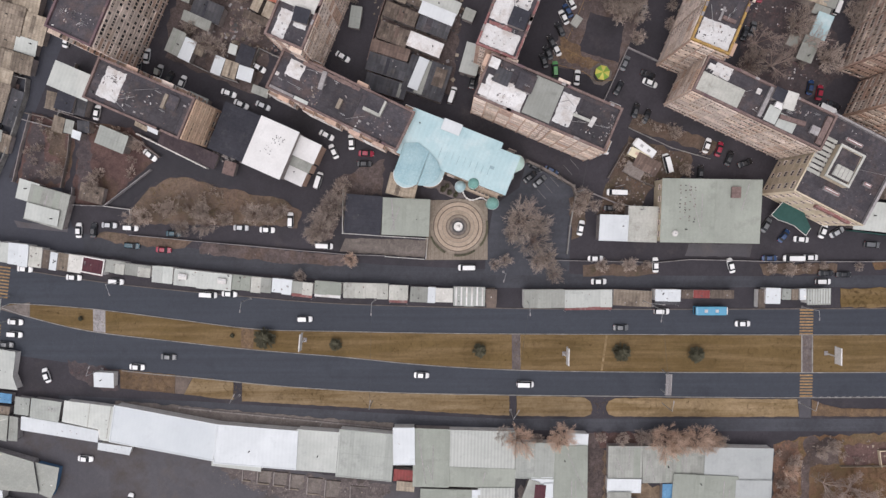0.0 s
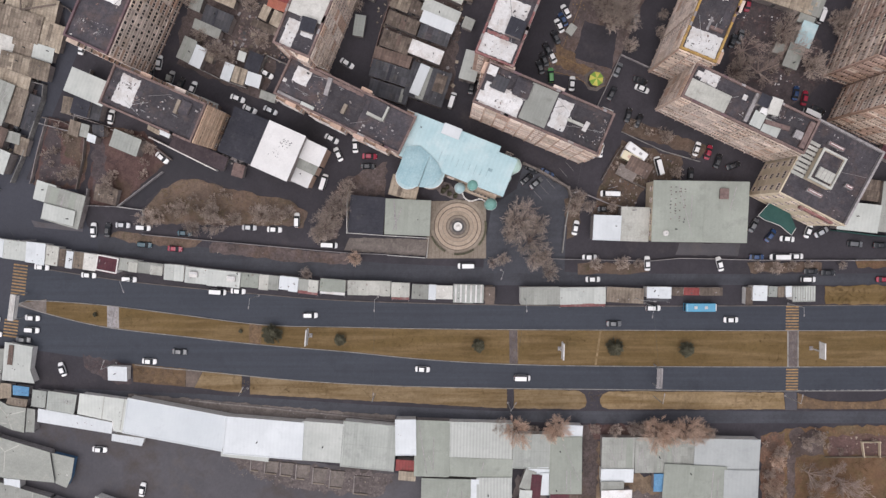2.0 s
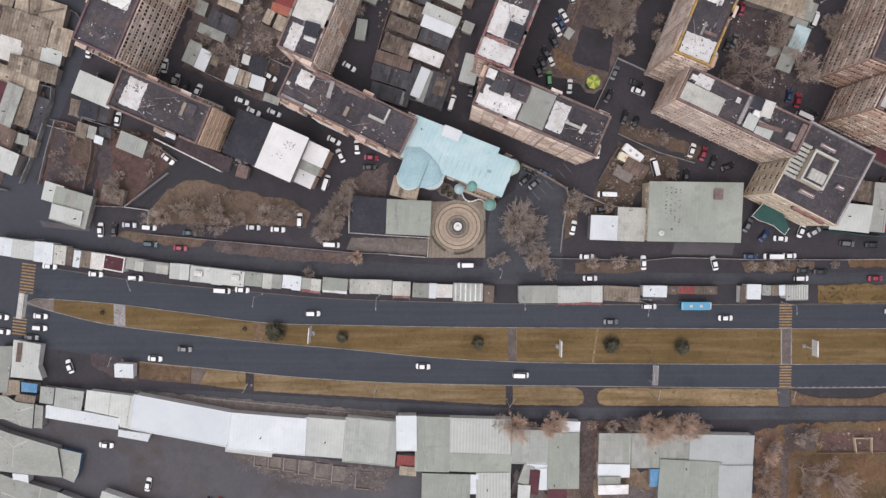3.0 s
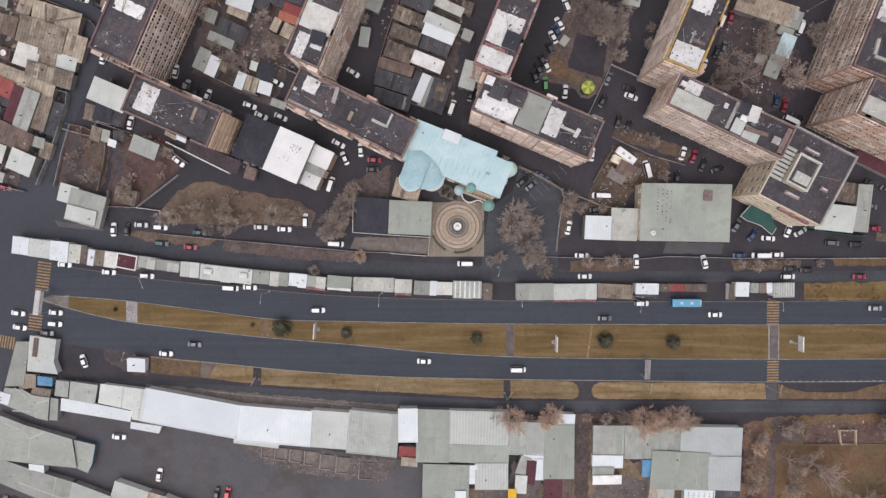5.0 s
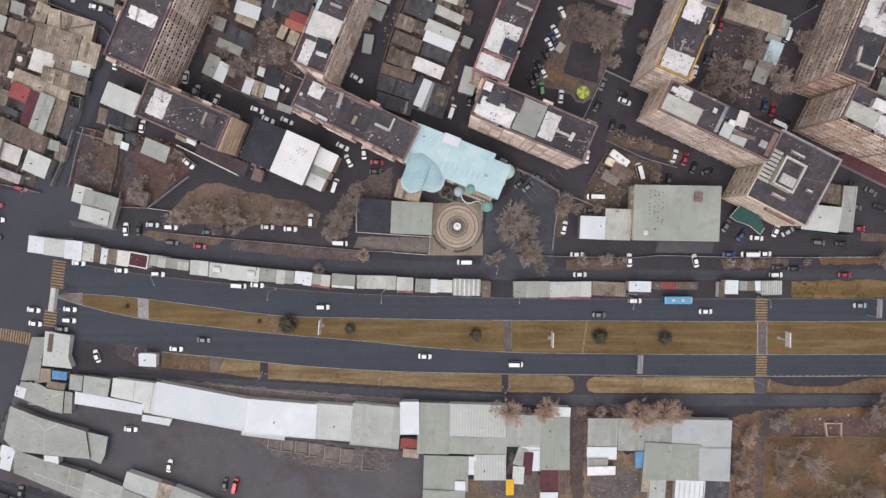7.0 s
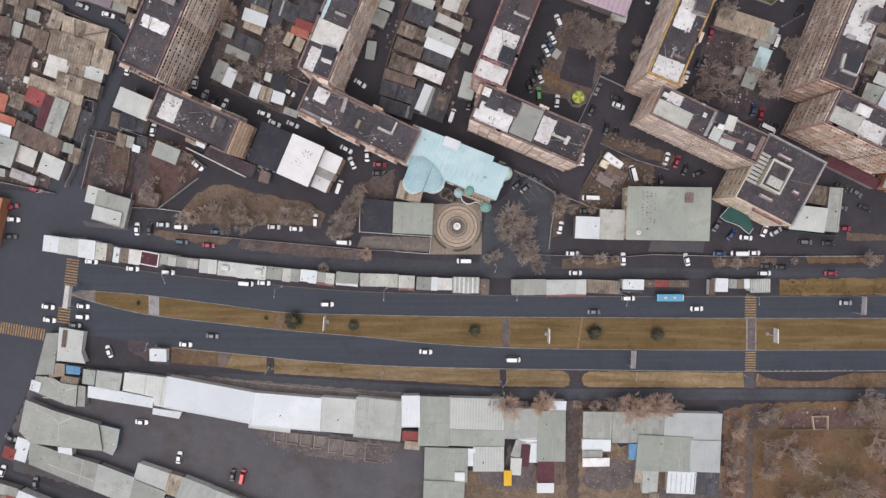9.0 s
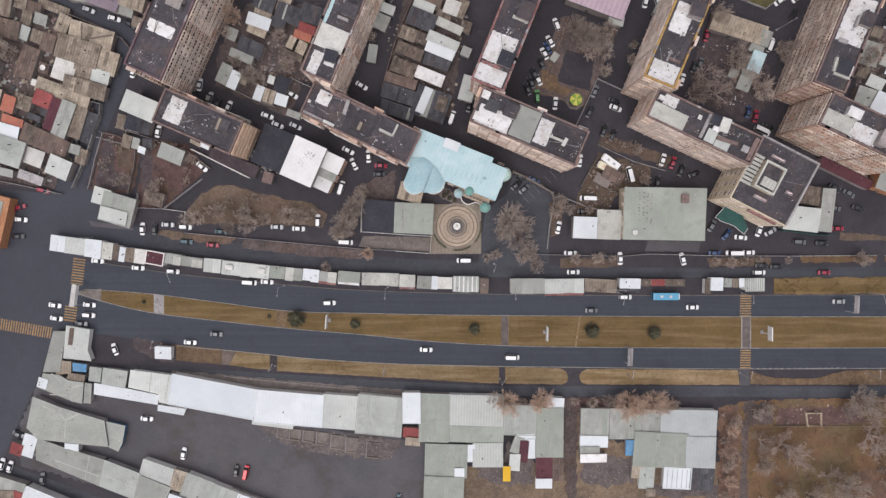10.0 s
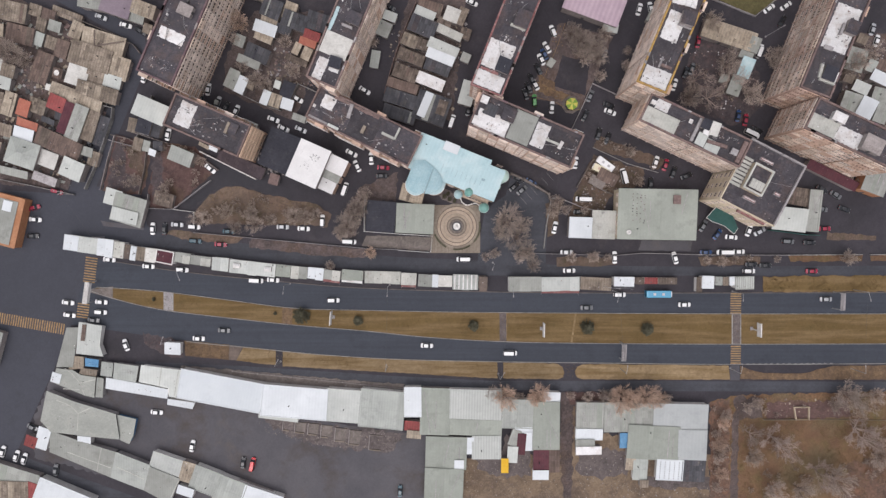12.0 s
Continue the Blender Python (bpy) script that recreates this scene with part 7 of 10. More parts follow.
house(-40.5, 15.9, -25.0, 6.2, 2.3, 7.0, 'slate', shape='flat', label='sunken grey roof between two white annexes', wall='tan_wall', extras=False)
house(-42.3, 12.9, -25.0, 6.1, 3.6, 6.4, 'white_coat', shape='flat', label='low annex with a white painted roof', wall='tan_wall')
house(-12.8, 10.0, -14.7, 7.7, 5.5, 3.5, 'tan_sheet', shape='flat', label='small tan pavilion beside the hall', wall='tan_wall')
hangar = house(71.0, 2.8, -1.0, 26.5, 16.8, 7.0, 'green_grey', shape='mono', rise=0.6, label='large shed with a grey-green sheet roof', wall='beige')
for k in range(5):
    hang("window", WINDOW, hangar, 3, -6.4 + k * 3.2, 5.2, (13.25, 8.4))
rnd = random.Random(61)
for k in range(46):
    a, b = -8.4 + 1.3 * (k % 4) + rnd.uniform(-0.1, 0.1), rnd.uniform(-3.0, 7.6)
    z = 7.13 + 0.6 * (b + 8.65) / 17.3
    part("roof_patch", boxes((a - rnd.uniform(0.1, 0.3), a + rnd.uniform(0.1, 0.3), b - rnd.uniform(0.08, 0.3), b + 0.1, z, z + 0.03)), M[rnd.choice(["dark_metal", "paving", "concrete", "paving"])], hangar)
house(45.4, -1.7, -2.0, 7.4, 6.7, 4.5, 'white_sheet', shape='mono', label='small shed with a white sheet roof')
house(53.5, -0.7, -2.0, 7.8, 9.4, 4.0, 'beige_sheet', shape='mono', label='shed with a weathered fibre-cement roof')
house(126.2, 4.1, -4.0, 3.9, 14.0, 3.5, 'slate', label='long shed with a grey sheet roof')
house(117.9, 1.2, -6.1, 11.3, 7.6, 3.5, 'pale_sheet', label='shed with pale sheet roofing and a green fascia')
house(121.0, 9.1, -9.4, 7.2, 5.7, 2.4, 'umber_sheet', label='cluttered lean-to with a dark brown roof')
house(132.4, 16.3, -26.0, 18.5, 2.8, 3.0, 'maroon_sheet', shape='mono', label='long red awning over planting')
house(146.2, 14.7, -20.0, 7.8, 9.4, 5.5, 'slate', shape='flat', label='orange-walled building with a grey roof', wall='orange_wall')
house(-72.9, 20.3, -23.4, 16.8, 3.8, 1.7, 'maroon_felt', shape='flat', label='low annex with a dark maroon felt roof', extras=False)
house(55.0, 15.8, -28.0, 6.7, 3.6, 2.6, 'brown_sheet', label='roofed ruin with a dark brown sheet')
house(51.6, 14.2, -28.0, 5.1, 2.8, 2.0, 'paving', label='low ruin with a pale slab')

# ---- courtyard houses, north-west ----
house(-151.3, 73.1, -13.3, 9.5, 6.3, 2.6, 'old_sheet')
house(-162.6, 75.5, -11.4, 10.8, 5.2, 2.4, 'old_sheet')
house(-143.6, 73.7, -18.3, 3.9, 3.5, 2.0, 'old_sheet')
house(-139.1, 72.1, -18.7, 4.3, 3.3, 1.9, 'brown_sheet')
house(-149.0, 65.3, -14.3, 9.4, 5.7, 2.4, 'brown_sheet')
house(-158.6, 67.3, -9.3, 7.2, 3.9, 2.2, 'tan_sheet')
house(-141.9, 54.0, -20.1, 5.8, 10.3, 2.3, 'brown_sheet', label='long shed under smooth brown roofing felt', shape='flat')
house(-153.7, 52.9, -17.7, 4.4, 4.1, 2.2, 'old_sheet')
house(-158.0, 55.3, -13.9, 5.2, 3.6, 2.2, 'pale_sheet')
house(-156.9, 49.2, -17.0, 8.1, 3.8, 2.3, 'pale_sheet')
house(-153.5, 41.4, -19.6, 3.9, 7.9, 2.4, 'tan_sheet')
house(-159.7, 42.7, -15.0, 7.5, 6.8, 2.3, 'old_sheet')
house(-129.3, 66.7, -24.1, 3.3, 5.0, 2.3, 'tan_sheet', over=0.5)
house(-125.3, 64.8, -15.1, 2.8, 4.9, 2.4, 'tan_sheet', over=0.5)
house(-118.1, 62.2, -17.2, 10.7, 5.5, 2.6, 'tan_sheet', label='house with a tan sheet roof and dark boards', over=0.5)
house(-124.4, 57.5, -17.9, 13.9, 7.2, 2.8, 'old_sheet', label='house with small rows of tan corrugated sheets', over=0.5)
house(-114.8, 53.7, -18.3, 6.3, 6.9, 2.4, 'tan_sheet', over=0.5)
house(-117.6, 49.2, -17.5, 6.1, 3.3, 2.2, 'pale_sheet', over=0.5)
house(-129.4, 51.4, -19.2, 6.5, 6.5, 2.4, 'cream_felt', shape='flat', label='house with a pale flat concrete roof', over=0.5)
house(-123.2, 50.8, -18.3, 5.3, 3.7, 2.2, 'old_sheet', over=0.5)
house(-122.4, 45.3, -16.3, 13.8, 4.4, 2.7, 'old_sheet', label='house with a dark and tan corrugated roof', over=0.5)
house(-134.6, 45.4, -20.6, 8.4, 3.9, 2.3, 'tan_sheet', shape='flat', over=0.5)
house(-126.7, 41.5, -19.3, 10.5, 4.0, 2.4, 'tan_sheet', over=0.5)
house(-139.7, 47.2, -18.3, 1.9, 1.7, 1.9, 'cream_felt', shape='flat', extras=False)
house(-136.7, 41.6, -23.6, 5.6, 4.8, 2.7, 'red_sheet')
house(-133.3, 36.4, -21.7, 3.4, 10.8, 2.7, 'maroon_sheet', label='house with a faded maroon ribbed roof')
house(-129.6, 34.6, -22.5, 4.6, 12.4, 3.0, 'slate')
house(-125.1, 33.7, -19.7, 3.8, 10.3, 2.4, 'old_sheet')
house(-121.6, 32.0, -20.2, 3.1, 10.1, 1.7, 'dark_sheet')
house(-148.5, 40.0, -20.1, 3.9, 5.3, 2.4, 'orange_sheet')
house(-147.1, 34.3, -19.6, 7.1, 2.4, 2.6, 'orange_sheet')
house(-148.6, 30.7, -16.3, 6.7, 4.3, 2.6, 'white_sheet')
house(-136.3, 27.5, -24.5, 16.2, 6.0, 2.7, 'brown_sheet', label='house with a patched brown sheet roof')
house(-131.3, 18.6, -23.9, 7.4, 6.2, 3.6, 'pale_sheet')
house(-141.6, 15.3, -20.7, 8.2, 2.6, 2.6, 'concrete', shape='flat')
house(-126.9, 24.9, -15.7, 4.2, 2.8, 2.2, 'slate')
house(-124.6, 22.4, -19.2, 3.3, 4.8, 1.7, 'old_sheet')
house(-143.9, 40.7, -20.8, 5.7, 4.6, 1.9, 'old_sheet', extras=False)
house(-140.2, 35.6, -22.2, 4.3, 1.5, 1.9, 'dark_sheet', extras=False)
house(-136.5, 37.4, -17.9, 2.2, 2.6, 1.7, 'dark_sheet', extras=False)
house(-158.3, 33.2, -15.6, 10.9, 3.8, 2.3, 'old_sheet')
house(-162.1, 26.1, -16.4, 9.8, 6.4, 2.3, 'tan_sheet')
house(-148.9, 24.2, -18.6, 10.5, 8.7, 3.3, 'zinc', shape='hip', label='house with a pale zinc hipped roof')
house(-155.5, 18.3, -13.1, 15.9, 2.2, 2.4, 'slate')
house(-141.1, 22.3, -20.3, 6.6, 5.2, 1.7, 'cream_felt', shape='flat', extras=False)
house(-141.9, 68.8, -18.5, 3.0, 4.1, 1.7, 'old_sheet', extras=False)
house(-137.2, 68.3, -18.2, 4.0, 3.2, 1.7, 'slate', extras=False)
house(-142.8, 63.8, -22.2, 2.7, 4.3, 1.7, 'zinc', extras=False)
house(-138.6, 62.6, -21.0, 3.5, 3.8, 1.7, 'old_sheet', extras=False)
house(-134.9, 60.5, -20.1, 3.7, 5.3, 1.7, 'brown_sheet', extras=False, over=0.5)
house(-132.8, 72.3, -20.9, 10.1, 2.0, 1.4, 'old_sheet', extras=False, over=0.5)
# street side and plots
house(-155.4, 1.0, -14.5, 11.4, 17.3, 4.2, 'orange_wall', shape='flat', wall='orange_wall', label='corner shop with orange walls and orange roof edges', extras=False)
roof_box(-156.2, 0.8, 4.4, -14.5, 9.2, 15.2, 0.12, 'slate', 'grey sheet covering of a shop roof')
roof_box(-153.6, 5.8, 4.62, -14.5, 3.0, 3.4, 0.1, 'white_sheet', 'white sheet laid on a shop roof')
house(-117.6, 8.9, -17.3, 5.4, 5.2, 2.6, 'pale_sheet', label='small annex with a pale sheet roof')
house(-112.3, 4.5, -16.5, 10.9, 9.7, 2.6, 'slate', label='corner building with a grey sheet roof')
house(-113.5, 2.4, -14.8, 9.0, 4.0, 3.0, 'pale_sheet', label='lean-to with a pale sheet roof')
house(-101.5, 38.2, -23.1, 11.3, 6.6, 8.0, 'pale_sheet', shape='flat', label='building with a pale flat roof')
house(-105.4, 33.7, -17.5, 4.6, 5.4, 4.5, 'dark_felt', shape='flat', label='low flat roof of dark felt')
house(-101.9, 32.6, -17.3, 3.0, 5.4, 3.0, 'dark_sheet', extras=False)
house(-110.1, 33.9, -13.8, 2.4, 4.4, 3.0, 'old_sheet', extras=False)
house(-105.5, 26.7, -16.5, 2.0, 3.3, 2.6, 'slate', extras=False)
house(-103.3, 24.4, -21.1, 2.1, 1.8, 3.0, 'white_sheet')
house(-108.6, 27.4, -18.3, 2.7, 3.9, 2.4, 'old_sheet', extras=False)
house(-101.6, 26.7, -6.0, 2.9, 2.7, 2.4, 'dark_sheet', extras=False)
house(-93.0, 23.0, -22.7, 8.0, 4.7, 4.0, 'zinc', label='shed with a rust-stained zinc roof')
house(-85.1, 26.7, -27.8, 3.4, 0.8, 3.2, 'tan_sheet', extras=False)
house(-81.9, 25.6, -24.7, 2.8, 0.9, 3.4, 'white_sheet', extras=False)
house(-100.1, 8.2, -15.1, 6.4, 4.4, 1.9, 'umber_sheet', label='small hut with a reddish brown roof')
house(-69.0, 34.3, -24.0, 5.0, 1.3, 3.2, 'pale_sheet', extras=False)
house(-61.1, 15.1, -16.1, 2.9, 3.3, 2.6, 'rust', shape='flat', label='small rust-brown hut beside a white wall')
house(-80.9, 41.8, -22.6, 0.8, 1.1, 2.6, 'slate', extras=False)
house(-122.9, 76.0, -10.0, 8.4, 4.6, 4.5, 'slate', label='house with a pale grey sheet roof')
house(-113.8, 75.0, -19.4, 10.2, 7.6, 5.0, 'mauve', shape='flat', label='house with a flat dull mauve roof')
house(-104.7, 73.0, -20.5, 8.0, 4.3, 5.0, 'tan_sheet')
house(-107.5, 70.5, -18.1, 5.1, 3.0, 4.0, 'slate')
house(-104.2, 66.9, -20.2, 2.6, 2.9, 3.0, 'old_sheet', extras=False)
for a, b in (((-122.0, 66.2), (-122.1, 60.8)), ((-122.1, 60.8), (-111.9, 62.3))):
    p = Vector(b) - Vector(a)
    board = tagged(new("roof_board", None), "dark timber board lying on a tan sheet roof", "timber board")
    board.matrix_basis = pose(a[0], a[1], 4.4, 0, 0, math.degrees(math.atan2(p.y, p.x)))
    part("plank", soft_box(0, p.length, -0.22, 0.22, -0.1, 0.12, 0.02), M["stone_dark"], board)
dish = thing("satellite_dish", -136.0, 51.9, 30, "white satellite dish on a short roof post", "satellite dish", "", 2.6)
part("reflector", lathe([(0, 0.55), (0.45, 0.6), (0.8, 0.75), (0.95, 0.92), (0.92, 0.94), (0.78, 0.8), (0.44, 0.64), (0, 0.59)], 20), M["white_wall"], dish)
bm = bmesh.new()
tube(bm, (0, 0, 0), (0, 0, 0.58), 0.06, 0.05, 8)
part("post", bm, M["metal"], dish)
bm = bmesh.new()
tube(bm, (0.85, 0, 0.86), (0.1, 0, 1.5), 0.025, 0.025, 5)
part("feed_arm", bm, M["metal"], dish)
house(-136.6, 52.1, -18.0, 3.0, 3.0, 1.6, 'brown_sheet', extras=False)

# ---- courtyard houses, north ----
house(-63.3, 66.9, -19.6, 7.6, 3.5, 3.4, 'white_sheet')
house(-61.9, 70.2, -19.9, 5.5, 2.3, 2.7, 'tan_sheet')
house(-64.2, 63.9, -23.1, 6.1, 2.1, 2.6, 'tan_sheet', label='lean-to of yellowish planks and battens')
house(-66.2, 58.3, -23.2, 8.1, 4.7, 3.2, 'dark_sheet')
house(-69.4, 55.6, -23.9, 7.8, 2.3, 2.8, 'slate')
house(-75.1, 49.7, -26.2, 3.5, 6.2, 3.2, 'slate')
house(-72.0, 47.7, -25.5, 3.1, 5.6, 3.0, 'white_sheet')
house(-68.9, 47.7, -25.6, 2.2, 2.5, 2.4, 'old_sheet', extras=False)
house(-63.6, 43.3, -22.7, 2.4, 4.5, 3.0, 'white_sheet')
house(-60.3, 42.3, -20.1, 3.4, 4.1, 2.7, 'tan_sheet', label='row of sheds under tan plank roofs')
house(-56.1, 41.0, -17.8, 3.8, 3.3, 3.0, 'white_sheet')
house(-59.5, 47.8, -20.4, 1.8, 2.2, 2.6, 'pale_sheet', extras=False)
house(-56.0, 45.9, -20.6, 4.0, 5.3, 3.0, 'dark_felt', shape='flat')
house(-61.0, 73.6, -22.8, 6.5, 6.0, 3.6, 'dark_sheet')
house(-53.2, 69.4, -20.7, 8.4, 5.1, 3.4, 'dark_sheet')
house(-45.4, 69.0, -17.1, 7.0, 5.8, 3.4, 'dark_sheet')
house(-57.2, 66.6, -24.0, 4.9, 2.5, 2.6, 'dark_sheet')
house(-47.2, 64.4, -19.9, 5.3, 2.5, 3.5, 'red_sheet')
house(-48.7, 62.0, -20.3, 5.6, 2.0, 3.3, 'orange_sheet')
house(-54.9, 73.1, -21.1, 3.9, 5.2, 2.6, 'tan_sheet', extras=False)
house(-52.6, 60.1, -28.6, 2.0, 3.6, 2.8, 'tan_sheet')
house(-49.2, 58.3, -27.3, 2.7, 3.8, 2.8, 'tan_sheet')
house(-52.9, 56.2, -23.3, 7.5, 1.6, 2.3, 'umber_sheet', extras=False)
house(-52.1, 36.3, -20.7, 4.3, 1.8, 2.6, 'slate')
house(-25.6, 56.5, -10.0, 2.6, 5.4, 2.4, 'zinc')
house(-20.3, 70.9, -21.4, 4.2, 2.6, 3.2, 'pale_sheet')
house(-22.4, 66.7, -24.7, 4.1, 4.6, 2.8, 'slate')
house(-65.0, 79.0, -19.4, 6.0, 4.6, 3.4, 'old_sheet')
house(-72.4, 62.9, -22.9, 3.0, 3.5, 2.6, 'slate', extras=False)
house(-6.6, 73.7, -16.8, 8.0, 4.2, 2.8, 'brown_sheet', label='carport under a brown battened roof')
house(-8.2, 71.9, -23.1, 6.8, 2.5, 3.2, 'pale_sheet')
house(-9.0, 67.4, -22.0, 9.1, 5.3, 3.4, 'dark_sheet')
house(1.0, 71.3, -20.7, 4.6, 4.4, 3.6, 'cream_felt', shape='flat', label='house with a cream flat roof')
house(4.3, 70.8, -23.3, 2.7, 5.5, 3.2, 'old_sheet')
house(-1.7, 68.8, -23.0, 4.5, 2.6, 2.8, 'umber_sheet')
house(0.0, 65.3, -24.9, 9.1, 2.3, 3.2, 'beige_sheet')
house(5.6, 65.0, -17.0, 3.2, 3.2, 2.8, 'umber_sheet')
house(-2.0, 60.1, -23.4, 10.5, 3.1, 3.6, 'pale_sheet')
house(-3.0, 57.0, -21.9, 9.5, 2.9, 3.5, 'white_sheet')
house(-13.6, 62.7, -21.9, 5.1, 3.7, 3.2, 'old_sheet')
house(-9.0, 61.2, -22.2, 4.7, 3.1, 3.0, 'umber_sheet')
house(-13.1, 57.0, -21.4, 9.0, 3.4, 3.2, 'umber_sheet', label='house with an olive brown sheet roof')
house(-15.1, 51.6, -20.9, 8.2, 4.3, 2.9, 'umber_sheet')
house(-4.1, 53.5, -19.8, 8.6, 3.4, 2.8, 'dark_sheet')
house(-6.4, 48.6, -22.1, 9.3, 3.5, 3.6, 'whitewash')
house(-16.1, 47.3, -17.0, 10.5, 2.9, 2.8, 'brown_sheet')
house(-16.2, 42.6, -17.7, 12.2, 4.5, 3.2, 'dark_sheet')
house(-6.0, 39.4, -19.1, 11.3, 9.5, 3.6, 'dark_sheet')
house(-8.2, 40.6, -23.2, 2.4, 8.3, 4.2, 'white_sheet')
house(-2.5, 39.5, -19.4, 2.7, 4.5, 4.0, 'umber_sheet', extras=False)
house(-17.3, 37.5, -18.0, 11.3, 3.9, 3.0, 'dark_sheet')
house(5.7, 56.9, -23.2, 2.7, 2.6, 2.6, 'slate', extras=False)
house(6.3, 44.4, -16.0, 4.4, 7.8, 4.5, 'pale_sheet')
house(9.0, 44.1, -14.6, 3.0, 5.6, 3.2, 'umber_sheet')
house(95.9, 64.3, -18.0, 18.1, 5.9, 3.2, 'tan_sheet')
house(104.6, 60.9, -18.0, 3.2, 4.7, 3.2, 'slate')
house(101.9, 53.2, -20.0, 4.0, 6.4, 3.2, 'copper', label='shed with a pale blue-white sheet roof')
house(98.6, 47.2, -20.0, 4.0, 6.4, 2.8, 'slate')
house(102.2, 57.6, -20.0, 4.3, 2.0, 2.4, 'slate')
house(94.6, 49.5, -20.0, 2.4, 2.4, 2.4, 'slate')
house(49.4, 74.2, -20.0, 19.5, 9.0, 5.0, 'pink_sheet', label='long house with a pale pink ribbed roof')
house(55.4, 66.8, -10.0, 4.7, 2.4, 3.0, 'pale_sheet')
house(69.8, 70.6, -25.0, 2.8, 3.5, 3.0, 'slate')
house(35.2, 55.1, -35.0, 1.8, 2.4, 2.4, 'slate', name='garage', category='garage')

house(139.3, 55.7, -16.4, 5.8, 7.2, 3.4, 'slate')
house(144.8, 53.7, -22.2, 2.7, 3.6, 3.0, 'zinc')
house(149.5, 53.6, -19.8, 5.6, 3.0, 3.0, 'brown_sheet')
house(147.9, 49.4, -25.1, 6.7, 3.3, 3.6, 'white_sheet')
house(141.4, 46.3, -23.2, 5.2, 3.3, 3.2, 'pale_sheet')
house(138.0, 41.4, -17.2, 6.1, 5.8, 3.4, 'slate')
house(142.9, 39.2, -25.0, 5.2, 6.6, 4.0, 'white_sheet')
house(148.5, 37.4, -19.2, 4.1, 5.9, 3.2, 'slate')
house(148.0, 43.6, -15.6, 5.0, 4.6, 3.0, 'slate')
house(141.7, 62.8, -21.2, 3.0, 2.6, 2.6, 'old_sheet', extras=False)
house(137.5, 49.7, -21.2, 3.0, 2.6, 2.5, 'old_sheet', extras=False)
house(140.3, 35.2, -27.0, 8.4, 1.9, 3.0, 'old_sheet', extras=False)

# ---- roadside stalls ----
kiosk(-132.2, -7.0, -8.4, 5.1, 4.9, 3.6, 'white_sheet')
kiosk(-126.4, -7.9, -7.9, 6.8, 5.1, 3.5, 'pale_sheet')
kiosk(-120.3, -8.7, -7.2, 5.6, 5.6, 3.5, 'white_sheet')
kiosk(-115.7, -9.5, -8.4, 3.6, 5.3, 3.2, 'beige_sheet')
kiosk(-113.0, -10.1, -7.7, 1.9, 4.7, 2.8, 'umber_sheet')
kiosk(-110.6, -10.7, -10.2, 2.0, 4.6, 3.3, 'white_sheet')
kiosk(-107.9, -10.9, -9.6, 3.1, 4.4, 3.2, 'old_sheet')
kiosk(-104.6, -11.4, -8.9, 3.7, 4.5, 3.3, 'cream_felt')
kiosk(-99.6, -12.0, -10.8, 6.2, 4.1, 3.2, 'maroon_sheet', edging=True, label='market stall with a maroon roof and white edging')
kiosk(-93.4, -12.3, -8.7, 5.4, 3.1, 3.1, 'slate')
kiosk(-87.1, -13.3, -7.0, 7.2, 2.8, 3.0, 'slate')
kiosk(-80.0, -14.4, -5.4, 5.8, 4.0, 3.4, 'pale_sheet')
kiosk(-68.7, -15.9, -6.6, 16.1, 4.2, 3.6, 'pale_sheet', units=((-5.4, 0.3), (5.6, 0.3)))
kiosk(-58.3, -16.8, -6.0, 5.6, 3.7, 3.1, 'green_grey')
kiosk(-52.5, -17.4, -5.9, 5.7, 3.7, 3.2, 'slate')
kiosk(-46.6, -17.7, -6.2, 5.5, 3.5, 3.4, 'white_sheet')
kiosk(-41.0, -18.3, -6.6, 5.9, 2.9, 3.1, 'slate', awning='red_trim')
kiosk(-33.8, -18.3, -5.2, 7.4, 3.1, 3.2, 'green_grey', awning='whitewash')
kiosk(-23.2, -19.0, -1.5, 12.5, 3.6, 3.3, 'beige_sheet')
kiosk(-14.1, -19.6, -2.1, 5.3, 3.6, 3.0, 'beige_sheet', awning='red_trim')
kiosk(-8.3, -20.2, -3.1, 4.9, 3.8, 3.2, 'slate')
kiosk(-4.8, -20.3, -2.9, 2.1, 4.0, 3.4, 'white_sheet')
kiosk(-1.3, -20.4, -1.6, 4.8, 3.5, 3.2, 'cream_felt')
kiosk(5.7, -20.7, -1.4, 8.8, 4.8, 3.4, 'zinc', ribs=6)
kiosk(11.9, -20.9, -1.3, 3.1, 3.6, 2.6, 'stone_dark', label='low brown canopy at the end of a stall row')
kiosk(26.6, -21.4, 0.3, 11.5, 4.7, 3.3, 'slate')
kiosk(38.9, -21.3, 0.6, 13.2, 4.3, 3.3, 'pale_sheet', awning='red_trim')
kiosk(51.3, -21.3, -2.9, 10.7, 4.0, 2.9, 'old_sheet')
kiosk(61.0, -20.5, -0.7, 7.0, 2.9, 3.3, 'white_sheet', awning='dark_sheet')
kiosk(66.7, -20.3, -1.3, 3.4, 2.0, 2.5, 'umber_sheet')
kiosk(70.5, -20.2, -1.1, 4.5, 1.8, 2.9, 'red_sheet')
kiosk(76.4, -20.3, -0.3, 6.5, 1.9, 2.5, 'umber_sheet')
kiosk(90.2, -20.7, -1.0, 4.1, 4.0, 3.2, 'white_sheet')
kiosk(94.1, -20.3, -1.9, 2.4, 2.6, 2.8, 'zinc')
kiosk(96.5, -20.4, 0.7, 1.9, 2.6, 2.7, 'old_sheet')
kiosk(98.7, -20.3, 3.5, 1.8, 2.7, 2.8, 'white_sheet')
kiosk(102.9, -20.8, 1.3, 6.6, 3.8, 3.1, 'slate', ribs=9)
